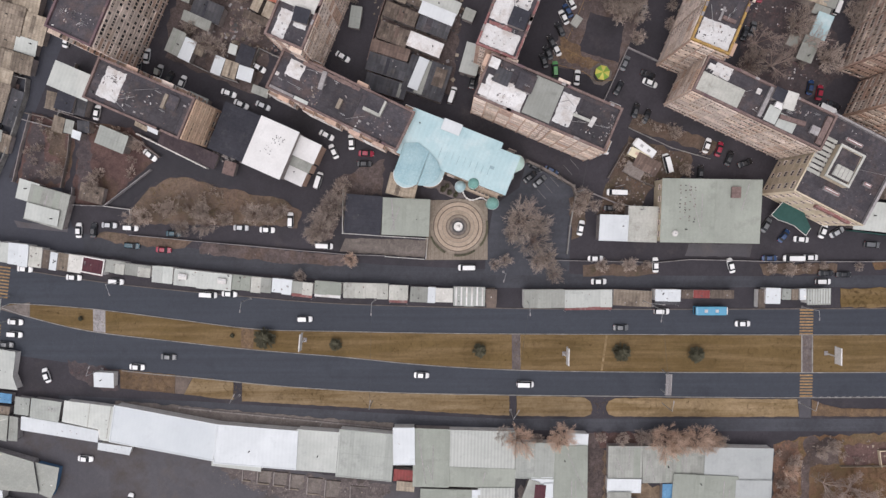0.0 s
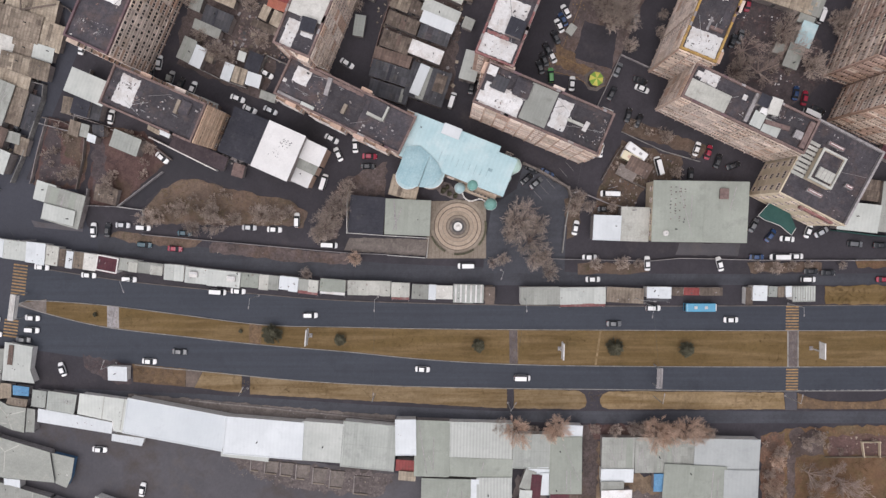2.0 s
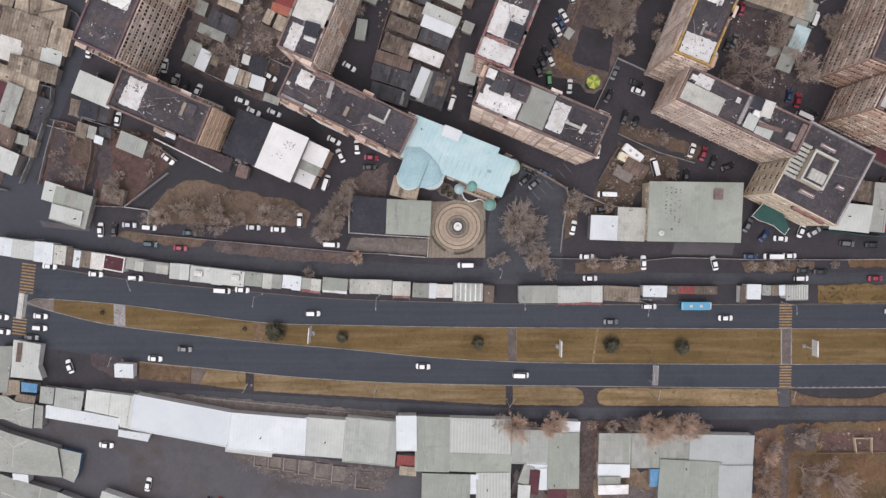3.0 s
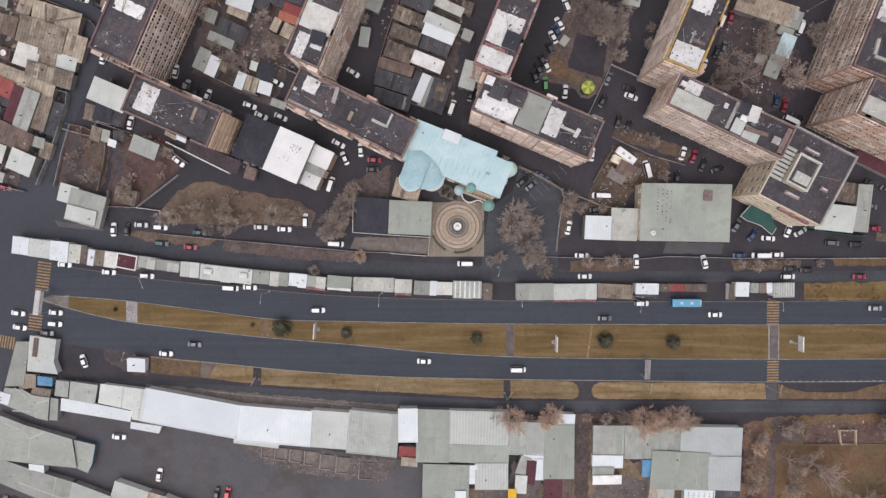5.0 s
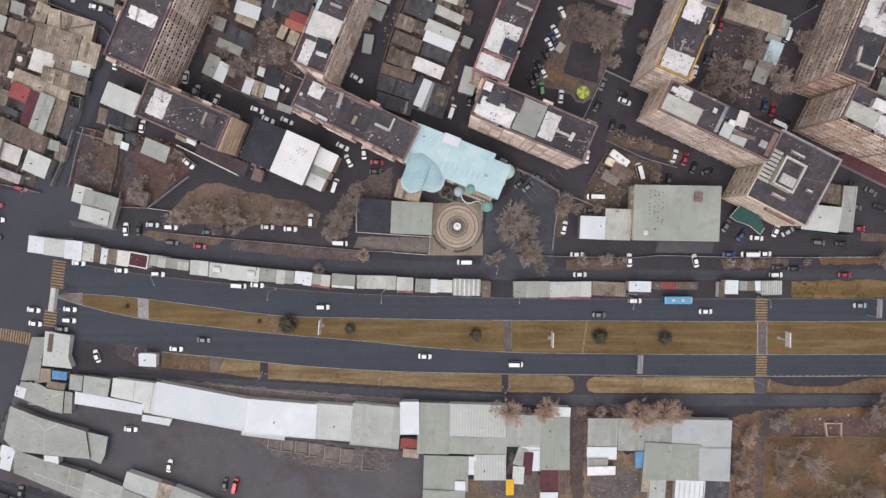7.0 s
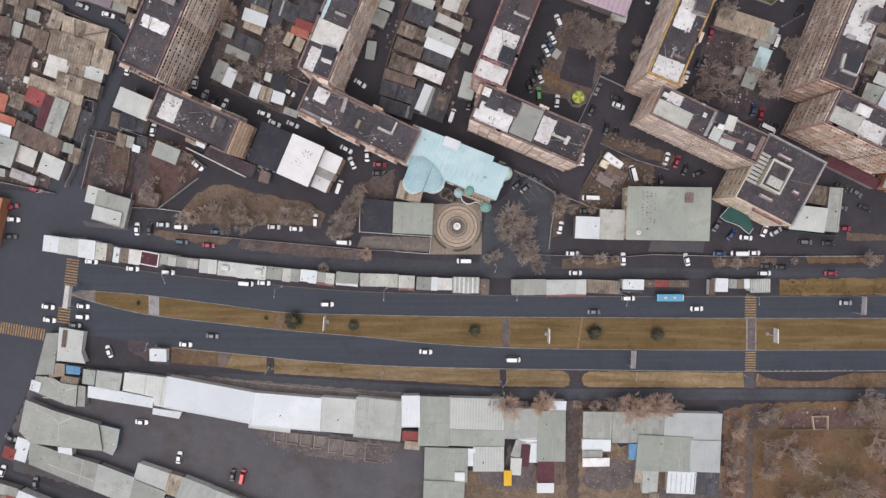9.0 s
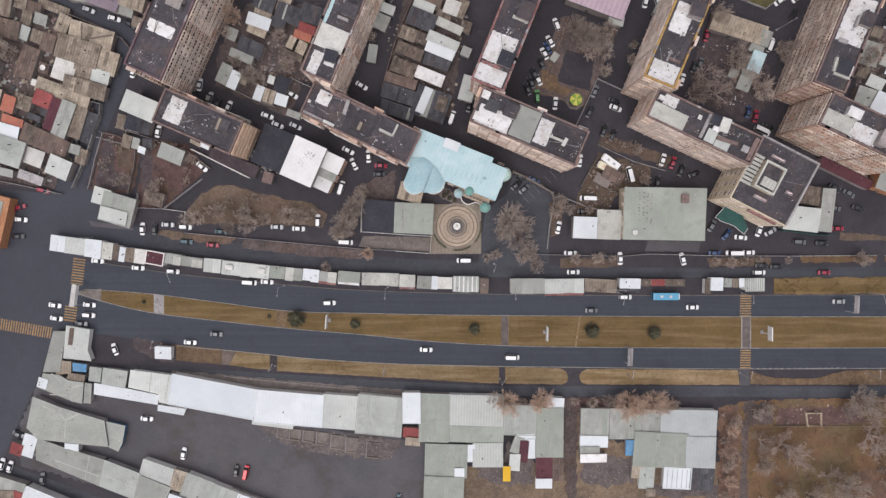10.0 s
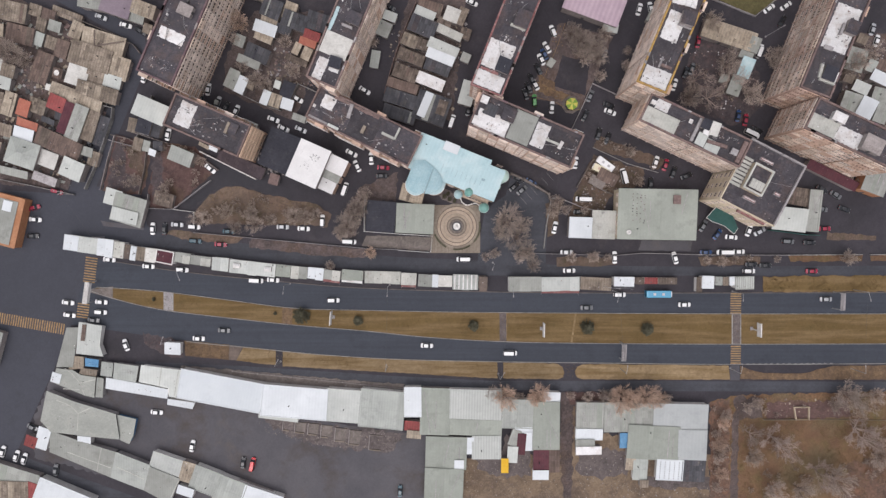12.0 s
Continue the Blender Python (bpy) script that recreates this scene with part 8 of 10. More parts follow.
kiosk(87.5, -21.6, -0.5, 2.0, 4.9, 2.3, 'umber_sheet')
sheet('pavement', [(13.1, -18.7), (13.5, -24.5), (10.7, -24.5), (10.7, -18.7)], 0.120, M['stone_dark'], 'brown paved end of the stall row', 'pavement')

# ---- market sheds, south ----
house(-80.5, -59.3, -10.7, 29.3, 10.3, 3.4, 'pale_white', wall='white_wall', label='long market shed with a smooth pale roof')
house(-54.5, -63.3, -4.6, 22.9, 10.9, 3.4, 'white_sheet', wall='white_wall')
house(-37.2, -64.5, -4.3, 11.8, 11.4, 3.3, 'pale_sheet', wall='white_wall')
house(-23.6, -65.7, -5.5, 15.4, 13.3, 3.2, 'zinc', wall='white_wall')
house(-60.4, -69.0, -7.0, 13.7, 1.4, 2.5, 'pale_sheet', wall='white_wall')
house(-12.7, -63.0, 0.2, 5.6, 10.3, 3.5, 'white_sheet', wall='white_wall')
house(-5.0, -66.5, -1.6, 9.8, 16.4, 3.1, 'green_grey')
house(9.1, -64.0, -1.4, 18.7, 10.4, 3.1, 'rib_sheet', wall='white_wall')
house(9.1, -72.3, -2.0, 18.7, 5.4, 2.7, 'green_grey')
house(24.2, -67.3, -1.5, 10.4, 10.0, 2.9, 'zinc', wall='white_wall')
house(34.3, -71.7, 0.2, 9.0, 17.2, 2.9, 'green_grey')
house(36.3, -61.4, -2.1, 5.2, 3.4, 3.0, 'white_sheet', wall='white_wall')
house(26.4, -73.4, 0.2, 5.9, 2.0, 2.5, 'white_sheet', wall='white_wall')
house(28.1, -77.3, 0.2, 2.2, 6.3, 2.5, 'white_sheet', wall='white_wall')
house(32.5, -77.9, 0.2, 5.5, 5.1, 2.5, 'zinc', wall='white_wall')
house(32.7, -84.1, 0.2, 5.3, 7.3, 2.5, 'maroon_sheet')
house(32.5, -89.3, 0.2, 5.2, 3.1, 2.5, 'white_sheet', wall='white_wall')
house(37.3, -84.3, 0.2, 3.3, 7.7, 2.5, 'brown_sheet')
house(25.6, -78.2, -4.3, 2.6, 7.3, 2.5, 'maroon_sheet')
house(13.3, -79.5, 0.2, 9.9, 8.1, 2.5, 'rib_sheet', wall='white_wall')
house(7.4, -78.9, 0.2, 2.4, 5.7, 2.5, 'white_sheet', wall='white_wall')
house(-1.0, -81.5, -1.5, 14.1, 11.4, 2.6, 'green_grey')
house(-1.8, -93.1, -2.0, 13.3, 11.8, 2.6, 'green_grey')
house(3.6, -85.6, 0.2, 2.9, 3.0, 2.8, 'white_sheet', wall='white_wall')
house(22.5, -82.0, -3.4, 3.2, 5.5, 2.5, 'pale_sheet', wall='white_wall')
house(23.2, -76.0, -19.1, 2.8, 5.6, 2.5, 'slate')
house(49.7, -67.9, -0.5, 9.2, 9.0, 2.6, 'slate')
house(59.0, -68.5, 0.2, 8.2, 10.3, 2.6, 'slate')
house(49.5, -74.7, -0.5, 9.1, 3.7, 2.5, 'white_sheet', wall='white_wall')
house(48.1, -77.9, 0.2, 6.3, 2.6, 2.5, 'slate')
house(49.4, -80.5, 1.5, 8.6, 2.6, 2.5, 'whitewash')
house(67.7, -67.3, 0.2, 8.7, 7.6, 2.9, 'slate')
house(81.4, -68.2, -1.1, 18.6, 9.0, 3.1, 'smooth_grey', wall='white_wall')
house(72.0, -77.4, -2.7, 17.8, 11.8, 3.0, 'green_grey')
house(85.7, -78.3, -0.4, 9.6, 10.6, 3.0, 'smooth_grey', wall='white_wall')
slotted = house(78.0, -87.3, -2.4, 9.0, 7.1, 2.5, 'white_sheet', wall='white_wall', label='white roofed shed with rows of small dark slots', extras=False)
for k in range(40):
    a, b = -3.4 + 1.65 * (k % 5), -3.0 + 0.82 * (k // 5)
    part("roof_slot", boxes((a - 0.09, a + 0.09, b - 0.2, b + 0.2, 2.6 + 0.5 * (b + 3.8) / 7.6, 2.66 + 0.5 * (b + 3.8) / 7.6)), M["dark_metal"], slotted)
house(86.4, -87.6, -2.1, 7.7, 7.4, 2.5, 'dark_sheet')
house(67.6, -87.1, -2.3, 4.7, 7.5, 2.5, 'zinc', wall='white_wall')
house(69.0, -92.3, 0.2, 2.6, 2.4, 2.5, 'old_sheet')
house(64.1, -85.3, -4.0, 2.8, 3.9, 2.5, 'tan_sheet')
house(61.7, -76.8, 0.2, 2.4, 5.1, 2.5, 'blue_sheet', label='shelter under a blue tarpaulin')
house(-144.6, -76.7, -18.1, 4.2, 7.6, 2.5, 'white_sheet', wall='white_wall')
house(-129.7, -77.3, -5.3, 4.3, 2.5, 2.6, 'white_sheet', wall='white_wall')
house(-100.6, -85.8, -19.1, 10.8, 5.9, 2.5, 'pale_sheet', wall='white_wall')
house(-93.2, -88.7, -16.8, 4.2, 7.1, 2.5, 'tan_sheet')
house(-86.7, -91.8, -21.1, 9.6, 8.6, 2.5, 'zinc', wall='white_wall')
house(-78.1, -95.8, -20.8, 10.0, 9.5, 2.5, 'zinc', wall='white_wall')
house(-66.9, -99.6, -18.0, 13.8, 8.7, 2.6, 'white_sheet', wall='white_wall')
house(-156.0, -90.7, -17.4, 18.7, 6.8, 2.5, 'slate')
house(-137.8, -99.2, -22.8, 20.2, 10.0, 2.9, 'white_sheet', wall='white_wall')
house(-156.6, -97.3, -2.2, 12.2, 9.9, 2.5, 'old_sheet')
house(-149.2, -96.3, -17.5, 3.7, 6.9, 2.5, 'red_sheet')
house(-148.9, -77.9, -20.5, 3.7, 3.8, 2.5, 'red_sheet')
house(-163.7, -43.9, -16.1, 9.0, 12.7, 2.6, 'slate')
house(-97.6, -44.4, -3.2, 5.2, 3.9, 2.5, 'white_sheet', wall='white_wall')
house(19.8, -86.0, 0.2, 2.1, 4.9, 2.5, 'yellow_sheet', label='yellow metal container on bare earth')
house(-12.8, -71.8, -4.1, 5.4, 3.1, 2.5, 'red_sheet')
house(-12.4, -74.9, -4.9, 4.6, 2.5, 2.5, 'tan_sheet')

# ---- market buildings, south-west ----
shed([(-142.5, -59.5), (-133.1, -63.2), (-118.1, -67.8), (-116.9, -76.9), (-129.4, -75.7), (-141.4, -74.3), (-145.0, -70.3)], 3.0, 'market_grey', 'concrete', 'low market hall with a patched grey roof', seams=[[(-139.1, -62.8), (-134.1, -64.8), (-131.4, -67.6), (-131.9, -73.7)], [(-131.4, -67.6), (-127.1, -65.6)], [(-137.2, -64.4), (-134.1, -64.8)]])
shed([(-118.1, -68.2), (-111.3, -69.8), (-112.4, -75.9), (-113.9, -78.8), (-117.1, -77.4)], 2.2, 'market_grey', 'blue_wall', 'low annex with a blue east wall', seams=[])
shed([(-135.1, -37.0), (-130.7, -37.0), (-133.2, -51.1), (-139.1, -51.1)], 2.6, 'slate', 'concrete', 'narrow building with a weathered grey roof', seams=[])
shed([(-130.6, -35.0), (-122.4, -36.4), (-123.4, -43.4), (-122.2, -47.3), (-131.9, -46.3)], 2.7, 'pale_sheet', 'white_wall', 'low shop with a pale sheet roof', seams=[])
shed([(-129.2, -35.8), (-127.8, -36.0), (-128.6, -41.8), (-130.0, -41.6)], 3.0, 'brown_sheet', 'concrete', 'narrow brown roof strip on a shop', seams=[])
shed([(-133.3, -47.1), (-129.3, -47.5), (-129.5, -51.6), (-135.0, -52.2)], 2.4, 'tan_sheet', 'concrete', 'small lean-to with a beige roof', seams=[])
shed([(-128.9, -47.9), (-124.0, -48.5), (-124.3, -51.2), (-128.9, -50.8)], 2.4, 'blue_sheet', 'concrete', 'shelter under a blue tarpaulin', seams=[])
shed([(-130.4, -51.4), (-124.6, -52.2), (-125.2, -54.8), (-131.3, -53.6)], 2.3, 'old_sheet', 'concrete', 'lean-to with a brownish sheet roof', seams=[])
shed([(-139.0, -51.5), (-133.4, -52.1), (-130.4, -53.9), (-125.0, -54.7), (-125.8, -62.0), (-129.2, -61.2), (-140.8, -56.4)], 2.7, 'market_grey', 'concrete', 'low shop with a grey roof and pale joints', seams=[[(-136.0, -51.5), (-133.4, -53.5), (-130.7, -56.8), (-129.2, -61.2)], [(-130.7, -56.8), (-125.4, -55.5)], [(-130.8, -59.2), (-136.8, -58.8)]])
shed([(-124.7, -54.7), (-122.3, -55.1), (-122.8, -62.0), (-125.4, -61.8)], 2.6, 'slate', 'concrete', 'narrow shed with a grey sheet roof', seams=[])
shed([(-140.3, -52.7), (-137.0, -53.7), (-138.0, -57.1), (-141.2, -56.1)], 2.9, 'white_sheet', 'white_wall', 'small white roofed kiosk at a corner', seams=[])
shed([(-122.9, -49.1), (-118.7, -49.7), (-119.4, -54.7), (-123.5, -54.1)], 2.6, 'zinc', 'concrete', 'small shed with a grey sheet roof', seams=[])
shed([(-118.3, -49.5), (-109.7, -50.7), (-110.8, -56.5), (-119.0, -55.1)], 2.7, 'zinc', 'concrete', 'shed with a ribbed grey sheet roof', seams=[])
shed([(-121.5, -54.8), (-110.1, -56.8), (-99.3, -59.0), (-99.9, -62.4), (-121.8, -58.8)], 2.5, 'white_sheet', 'white_wall', 'long low white roofed market row', seams=[])
shed([(-108.8, -50.2), (-94.5, -52.0), (-96.5, -61.9), (-99.1, -61.5), (-99.1, -58.6), (-109.7, -56.3)], 2.9, 'pale_sheet', 'white_wall', 'market hall with a pale stained sheet roof', seams=[[(-101.5, -51.0), (-102.5, -57.9)], [(-95.5, -52.0), (-97.1, -61.1)]])
shed([(-99.8, -62.4), (-90.1, -63.8), (-91.0, -66.1), (-100.0, -64.5)], 2.4, 'white_sheet', 'white_wall', 'low white canopy at the end of a market row', seams=[])
shed([(-142.0, -73.8), (-131.6, -77.5), (-118.5, -81.5), (-120.6, -90.7), (-131.8, -86.0), (-142.2, -81.6)], 2.7, 'slate', 'concrete', 'long market row with a weathered grey roof', seams=[[(-135.7, -81.6), (-127.7, -84.6), (-120.5, -87.2)], [(-123.6, -80.1), (-125.4, -88.5)]])
shed([(-118.5, -81.5), (-106.5, -86.1), (-105.9, -87.2), (-108.7, -95.4), (-120.6, -90.7)], 2.7, 'zinc', 'concrete', 'market row section with streaked grey sheeting', seams=[[(-118.5, -86.8), (-108.4, -91.3)]])
shed([(-106.5, -86.7), (-95.8, -91.0), (-99.6, -100.2), (-108.7, -95.3)], 2.8, 'slate', 'concrete', 'market row section with a grey sheet roof', seams=[[(-95.8, -91.2), (-99.0, -97.7)]])
house(-93.8, -95.5, -18.9, 5.6, 3.0, 2.9, 'white_sheet', wall='white_wall')

# ---- crossings, gantries, billboards, lamps ----
crosswalk(-127.7, -16.8, 82.0, 10, 4.2, 0.95)
crosswalk(-130.7, -31.4, 82.0, 6, 4.2, 0.95)
crosswalk(-150.1, -35.9, -10.0, 30, 3.9, 0.86)
crosswalk(101.4, -28.5, 90.0, 9, 3.8, 0.85)
crosswalk(101.7, -46.8, 90.0, 8, 3.6, 0.85)
gantry(-126.1, -24.4, 81.0, 7.6, 1.7, 5.0, 'white_wall')
gantry(60.6, -45.0, 88.0, 5.9, 1.75, 5.0)
gantry(135.4, -27.2, 89.0, 6.0, 1.7, 5.0)
billboard(-41.0, -33.1, 85.0)
billboard(32.8, -37.1, 89.0)
billboard(107.0, -37.0, 91.0)
street_lamp(-21.0, -22.0, -92.0, arm=2.6)
street_lamp(21.9, -22.3, -88.0, arm=2.4)
street_lamp(-56.5, -21.6, -95.0, arm=2.2)
street_lamp(-93.4, -16.8, -65.0, arm=2.6)
street_lamp(57.9, -23.9, -100.0, arm=2.6)
street_lamp(142.5, -23.6, -80.0, arm=2.4)
street_lamp(100.1, -24.2, -95.0, arm=1.8)
street_lamp(-60.1, -49.5, 60.0, arm=2.4)
street_lamp(-99.4, -41.9, 65.0, arm=2.4)
street_lamp(17.6, -53.8, 60.0, arm=2.4)
street_lamp(60.8, -51.7, 85.0, arm=2.4)
street_lamp(142.3, -51.5, 100.0, arm=2.4)
street_lamp(99.8, -51.6, 85.0, arm=2.0)
street_lamp(-21.9, -51.1, 80.0, arm=2.0)
street_lamp(15.5, -14.1, -110.0, arm=1.6)
street_lamp(110.0, 64.6, 30.0, arm=1.8)
street_lamp(54.3, -22.1, -5.0, arm=3.4)
cable((-93.4, -16.8, 8.4), (-99.4, -41.9, 8.4))
cable((57.9, -23.9, 8.4), (60.8, -51.7, 8.4))
cable((142.5, -23.6, 8.4), (142.3, -51.5, 8.4))
cable((-21.0, -22.0, 8.4), (-21.9, -51.1, 8.4))
cable((21.9, -22.3, 8.4), (17.6, -53.8, 8.4))
cable((-133.1, 9.9, 8.4), (-122.4, -5.1, 8.4))
cable((37.8, 18.7, 8.4), (35.9, 8.4, 8.4))
cable((46.8, 9.8, 8.4), (52.8, 3.3, 8.4))
utility_pole(-133.1, 9.9)
utility_pole(-122.4, -5.1)
utility_pole(37.8, 18.7)
utility_pole(35.9, 8.4)
utility_pole(46.8, 9.8)
utility_pole(52.8, 3.3)
crosswalk(29.9, 11.2, 42.0, 7, 3.6, 2.5, 0.07, 'kerb', 'parking_lines', 'thin worn white parking lines on asphalt')
crosswalk(119.7, -49.9, 0.5, 16, 0.11, 2.1, 1.0, 'concrete', 'lane_dashes', 'worn white dashed lane line')
scatter('rubble', [(-68.3, 25.2), (-60.3, 21.8), (-57.8, 17.2), (-62.8, 16.4), (-67.7, 20.8)], 90, 77, 'clutter in a gap between buildings', ['concrete', 'block_wall', 'dark_metal'], size=(0.4, 1.6))
water_tank(61.3, -3.2, 7.18)
roof_box(77.3, 7.8, 7.55, -2.0, 2.3, 2.8, 0.7, 'rust', 'brick-red housing on a large shed roof')

# ---- walls and fences ----
wall_line([(21.9, 17.0), (25.9, 15.2), (30.9, 12.4), (34.9, 10.0), (35.7, 7.2)], 2.2, 0.60, 'paving', 'boundary_wall', 'tan masonry wall round the car park')
wall_line([(35.7, 7.2), (34.2, -1.1), (33.4, -9.1)], 1.0, 0.30, 'kerb', 'low_wall', 'low concrete wall at the car park edge')
wall_line([(-90.1, -3.5), (-71.0, -5.3), (-47.0, -7.5), (-28.9, -9.1), (-17.9, -9.5)], 1.2, 0.14, 'concrete', 'fence', 'low pale fence along the service road')
wall_line([(-17.9, -9.7), (-6.9, -10.5)], 1.2, 0.14, 'white_wall', 'fence', 'low white fence along the service road')
wall_line([(22.0, -10.5), (33.0, -10.9), (49.0, -11.3), (58.9, -11.5), (67.9, -10.7)], 1.2, 0.14, 'concrete', 'fence', 'low pale fence along the service road')
wall_line([(67.9, -10.7), (76.8, -10.9), (90.7, -11.3), (119.5, -11.4)], 1.2, 0.14, 'concrete', 'fence', 'low pale fence along the service road')
wall_line([(119.5, -11.4), (145.2, -11.2)], 0.5, 0.25, 'kerb', 'low_wall', 'low concrete edge of a planting bed')
wall_line([(148.1, -11.2), (165.9, -11.2)], 0.5, 0.25, 'kerb', 'low_wall', 'low concrete edge of a planting bed')
wall_line([(-87.1, 24.8), (-67.8, 15.2)], 2.0, 0.30, 'white_wall', 'boundary_wall', 'long white yard wall')
wall_line([(-106.0, 9.9), (-106.5, 5.1), (-97.4, 4.7), (-83.8, 14.9)], 1.5, 0.18, 'concrete', 'fence', 'pale fence round a bare plot')
wall_line([(-97.4, 4.7), (-90.0, 3.7), (-90.3, -0.7)], 1.2, 0.16, 'white_wall', 'fence', 'pale fence at the corner of a plot')
wall_line([(-118.6, 30.8), (-113.0, 29.6), (-106.3, 26.4), (-107.2, 18.8), (-109.4, 9.9)], 1.4, 0.20, 'paving', 'boundary_wall', 'tan wall round a fenced yard')
wall_line([(-123.0, 11.7), (-120.4, 21.8), (-117.6, 30.8)], 1.2, 0.18, 'block_wall', 'fence', 'grey fence round a fenced yard')
wall_line([(-113.0, 32.3), (-98.6, 27.8)], 1.6, 0.18, 'block_wall', 'boundary_wall', 'grey block wall between yards')
wall_line([(-98.6, 27.2), (-89.7, 24.8), (-81.2, 18.4)], 1.4, 0.16, 'block_wall', 'fence', 'grey fence behind a plot')
wall_line([(-29.5, 8.9), (-29.7, -2.9)], 2.6, 0.20, 'white_wall', 'boundary_wall', 'thin white wall beside the annex')
wall_line([(-29.9, -3.1), (-18.9, -3.9), (-5.9, -4.7), (-6.5, -10.5)], 1.4, 0.16, 'white_wall', 'boundary_wall', 'white forecourt wall')
wall_line([(50.0, 48.4), (46.5, 40.4), (42.6, 32.1)], 1.0, 0.15, 'concrete', 'low_wall', 'concrete wall along the playground')
wall_line([(28.7, 44.3), (37.6, 42.0), (41.6, 39.2), (46.1, 39.6)], 0.2, 0.10, 'yellow', 'kerb_rail', 'low yellow painted kerb rail')
wall_line([(32.6, 48.2), (38.6, 45.3)], 0.2, 0.10, 'yellow', 'kerb_rail', 'low yellow painted kerb rail')
wall_line([(40.4, 69.3), (37.5, 60.9), (33.0, 50.2)], 0.2, 0.10, 'yellow', 'kerb_rail', 'low ochre painted kerb rail')
wall_line([(50.0, 48.4), (55.9, 45.7), (59.9, 43.9)], 1.2, 0.15, 'concrete', 'fence', 'pale fence by the block')
wall_line([(91.2, 77.3), (105.9, 71.4), (115.5, 79.1)], 1.0, 0.20, 'concrete', 'fence', 'pale fence round the olive lawn')
wall_line([(50.6, 26.2), (62.5, 20.7), (73.4, 17.5)], 0.6, 0.20, 'kerb', 'low_wall', 'low kerb wall before the block')
wall_line([(44.8, 12.4), (48.3, 18.7), (50.2, 21.7)], 1.2, 0.25, 'paving', 'boundary_wall', 'broken tan wall of a rubble lot')
wall_line([(50.7, 12.8), (57.7, 9.8)], 1.2, 0.30, 'paving', 'boundary_wall', 'broken tan wall of a rubble lot')
wall_line([(40.9, 7.8), (46.8, 5.3), (55.8, 3.3)], 1.2, 0.20, 'concrete', 'fence', 'pale fence of the rubble lot')
for line, tall, stuff in (([(-122.0, 41.2), (-117.8, 40.2), (-118.3, 36.1), (-121.9, 26.2), (-124.8, 19.1), (-128.2, 11.8)], 2.0, 'kerb'), ([(-112.8, 63.4), (-110.0, 61.9), (-107.7, 58.9)], 1.8, 'paving'),
                          ([(-119.4, 29.0), (-113.5, 27.4), (-108.3, 26.2)], 1.6, 'concrete'), ([(-112.6, 32.5), (-105.1, 30.4)], 1.6, 'concrete'), ([(-52.7, 48.5), (-46.2, 45.5), (-47.9, 40.3)], 1.6, 'kerb'),
                          ([(-52.7, 48.5), (-55.3, 42.6)], 1.6, 'kerb'), ([(-78.6, 48.0), (-71.9, 44.4), (-66.0, 41.5), (-58.7, 39.1)], 1.6, 'kerb'), ([(-11.5, 76.3), (-16.2, 65.5), (-19.4, 56.2), (-22.6, 45.1)], 1.6, 'rust'),
                          ([(-135.9, 73.6), (-126.9, 69.7), (-117.1, 65.8), (-112.8, 63.8)], 1.8, 'paving'), ([(-158.1, 15.2), (-146.2, 12.8), (-132.2, 9.8)], 1.4, 'kerb'), ([(-104.0, 44.3), (-107.8, 35.5), (-109.9, 28.6)], 1.6, 'kerb')):
    wall_line(line, tall, 0.2, stuff, 'boundary_wall', 'thin pale wall round a courtyard')
wall_line([(111.7, -69.9), (127.7, -69.8)], 1.1, 0.12, 'tan_sheet', 'fence', 'tan board fence on the waste ground')
wall_line([(122.4, -65.4), (127.6, -65.3), (127.7, -69.8), (123.1, -69.8), (122.4, -65.4)], 1.1, 0.20, 'beige', 'fence', 'square tan board pen')
wall_line([(128.7, -69.8), (155.3, -70.1)], 0.5, 0.06, 'tan_sheet', 'fence', 'brown wire fence on waste ground')
wall_line([(-77.3, -53.0), (-47.4, -56.0), (-16.1, -59.2)], 0.5, 0.30, 'block_wall', 'boundary_wall', 'grey block wall behind the market sheds')
wall_line([(-81.3, -90.2), (-94.5, -85.5)], 1.2, 0.20, 'block_wall', 'boundary_wall', 'grey wall behind the sheds')
wall_line([(-58.9, -98.0), (-72.1, -93.0), (-80.7, -90.2)], 1.2, 0.30, 'block_wall', 'boundary_wall', 'grey wall behind the sheds')
wall_line([(112.0, -2.6), (124.1, -4.2), (128.8, -4.4)], 3.3, 0.20, 'deep_green', 'fascia', 'deep green fascia along a shed front')
wall_line([(4.1, 8.3), (4.5, 7.3), (5.1, 6.7), (6.0, 6.2), (7.0, 6.2), (7.9, 6.5), (8.9, 6.8), (9.7, 6.7), (10.5, 6.2), (11.1, 5.4)], 1.0, 0.3, 'white_wall', 'balustrade', 'curved white balustrade of the hall terrace', 1.5)

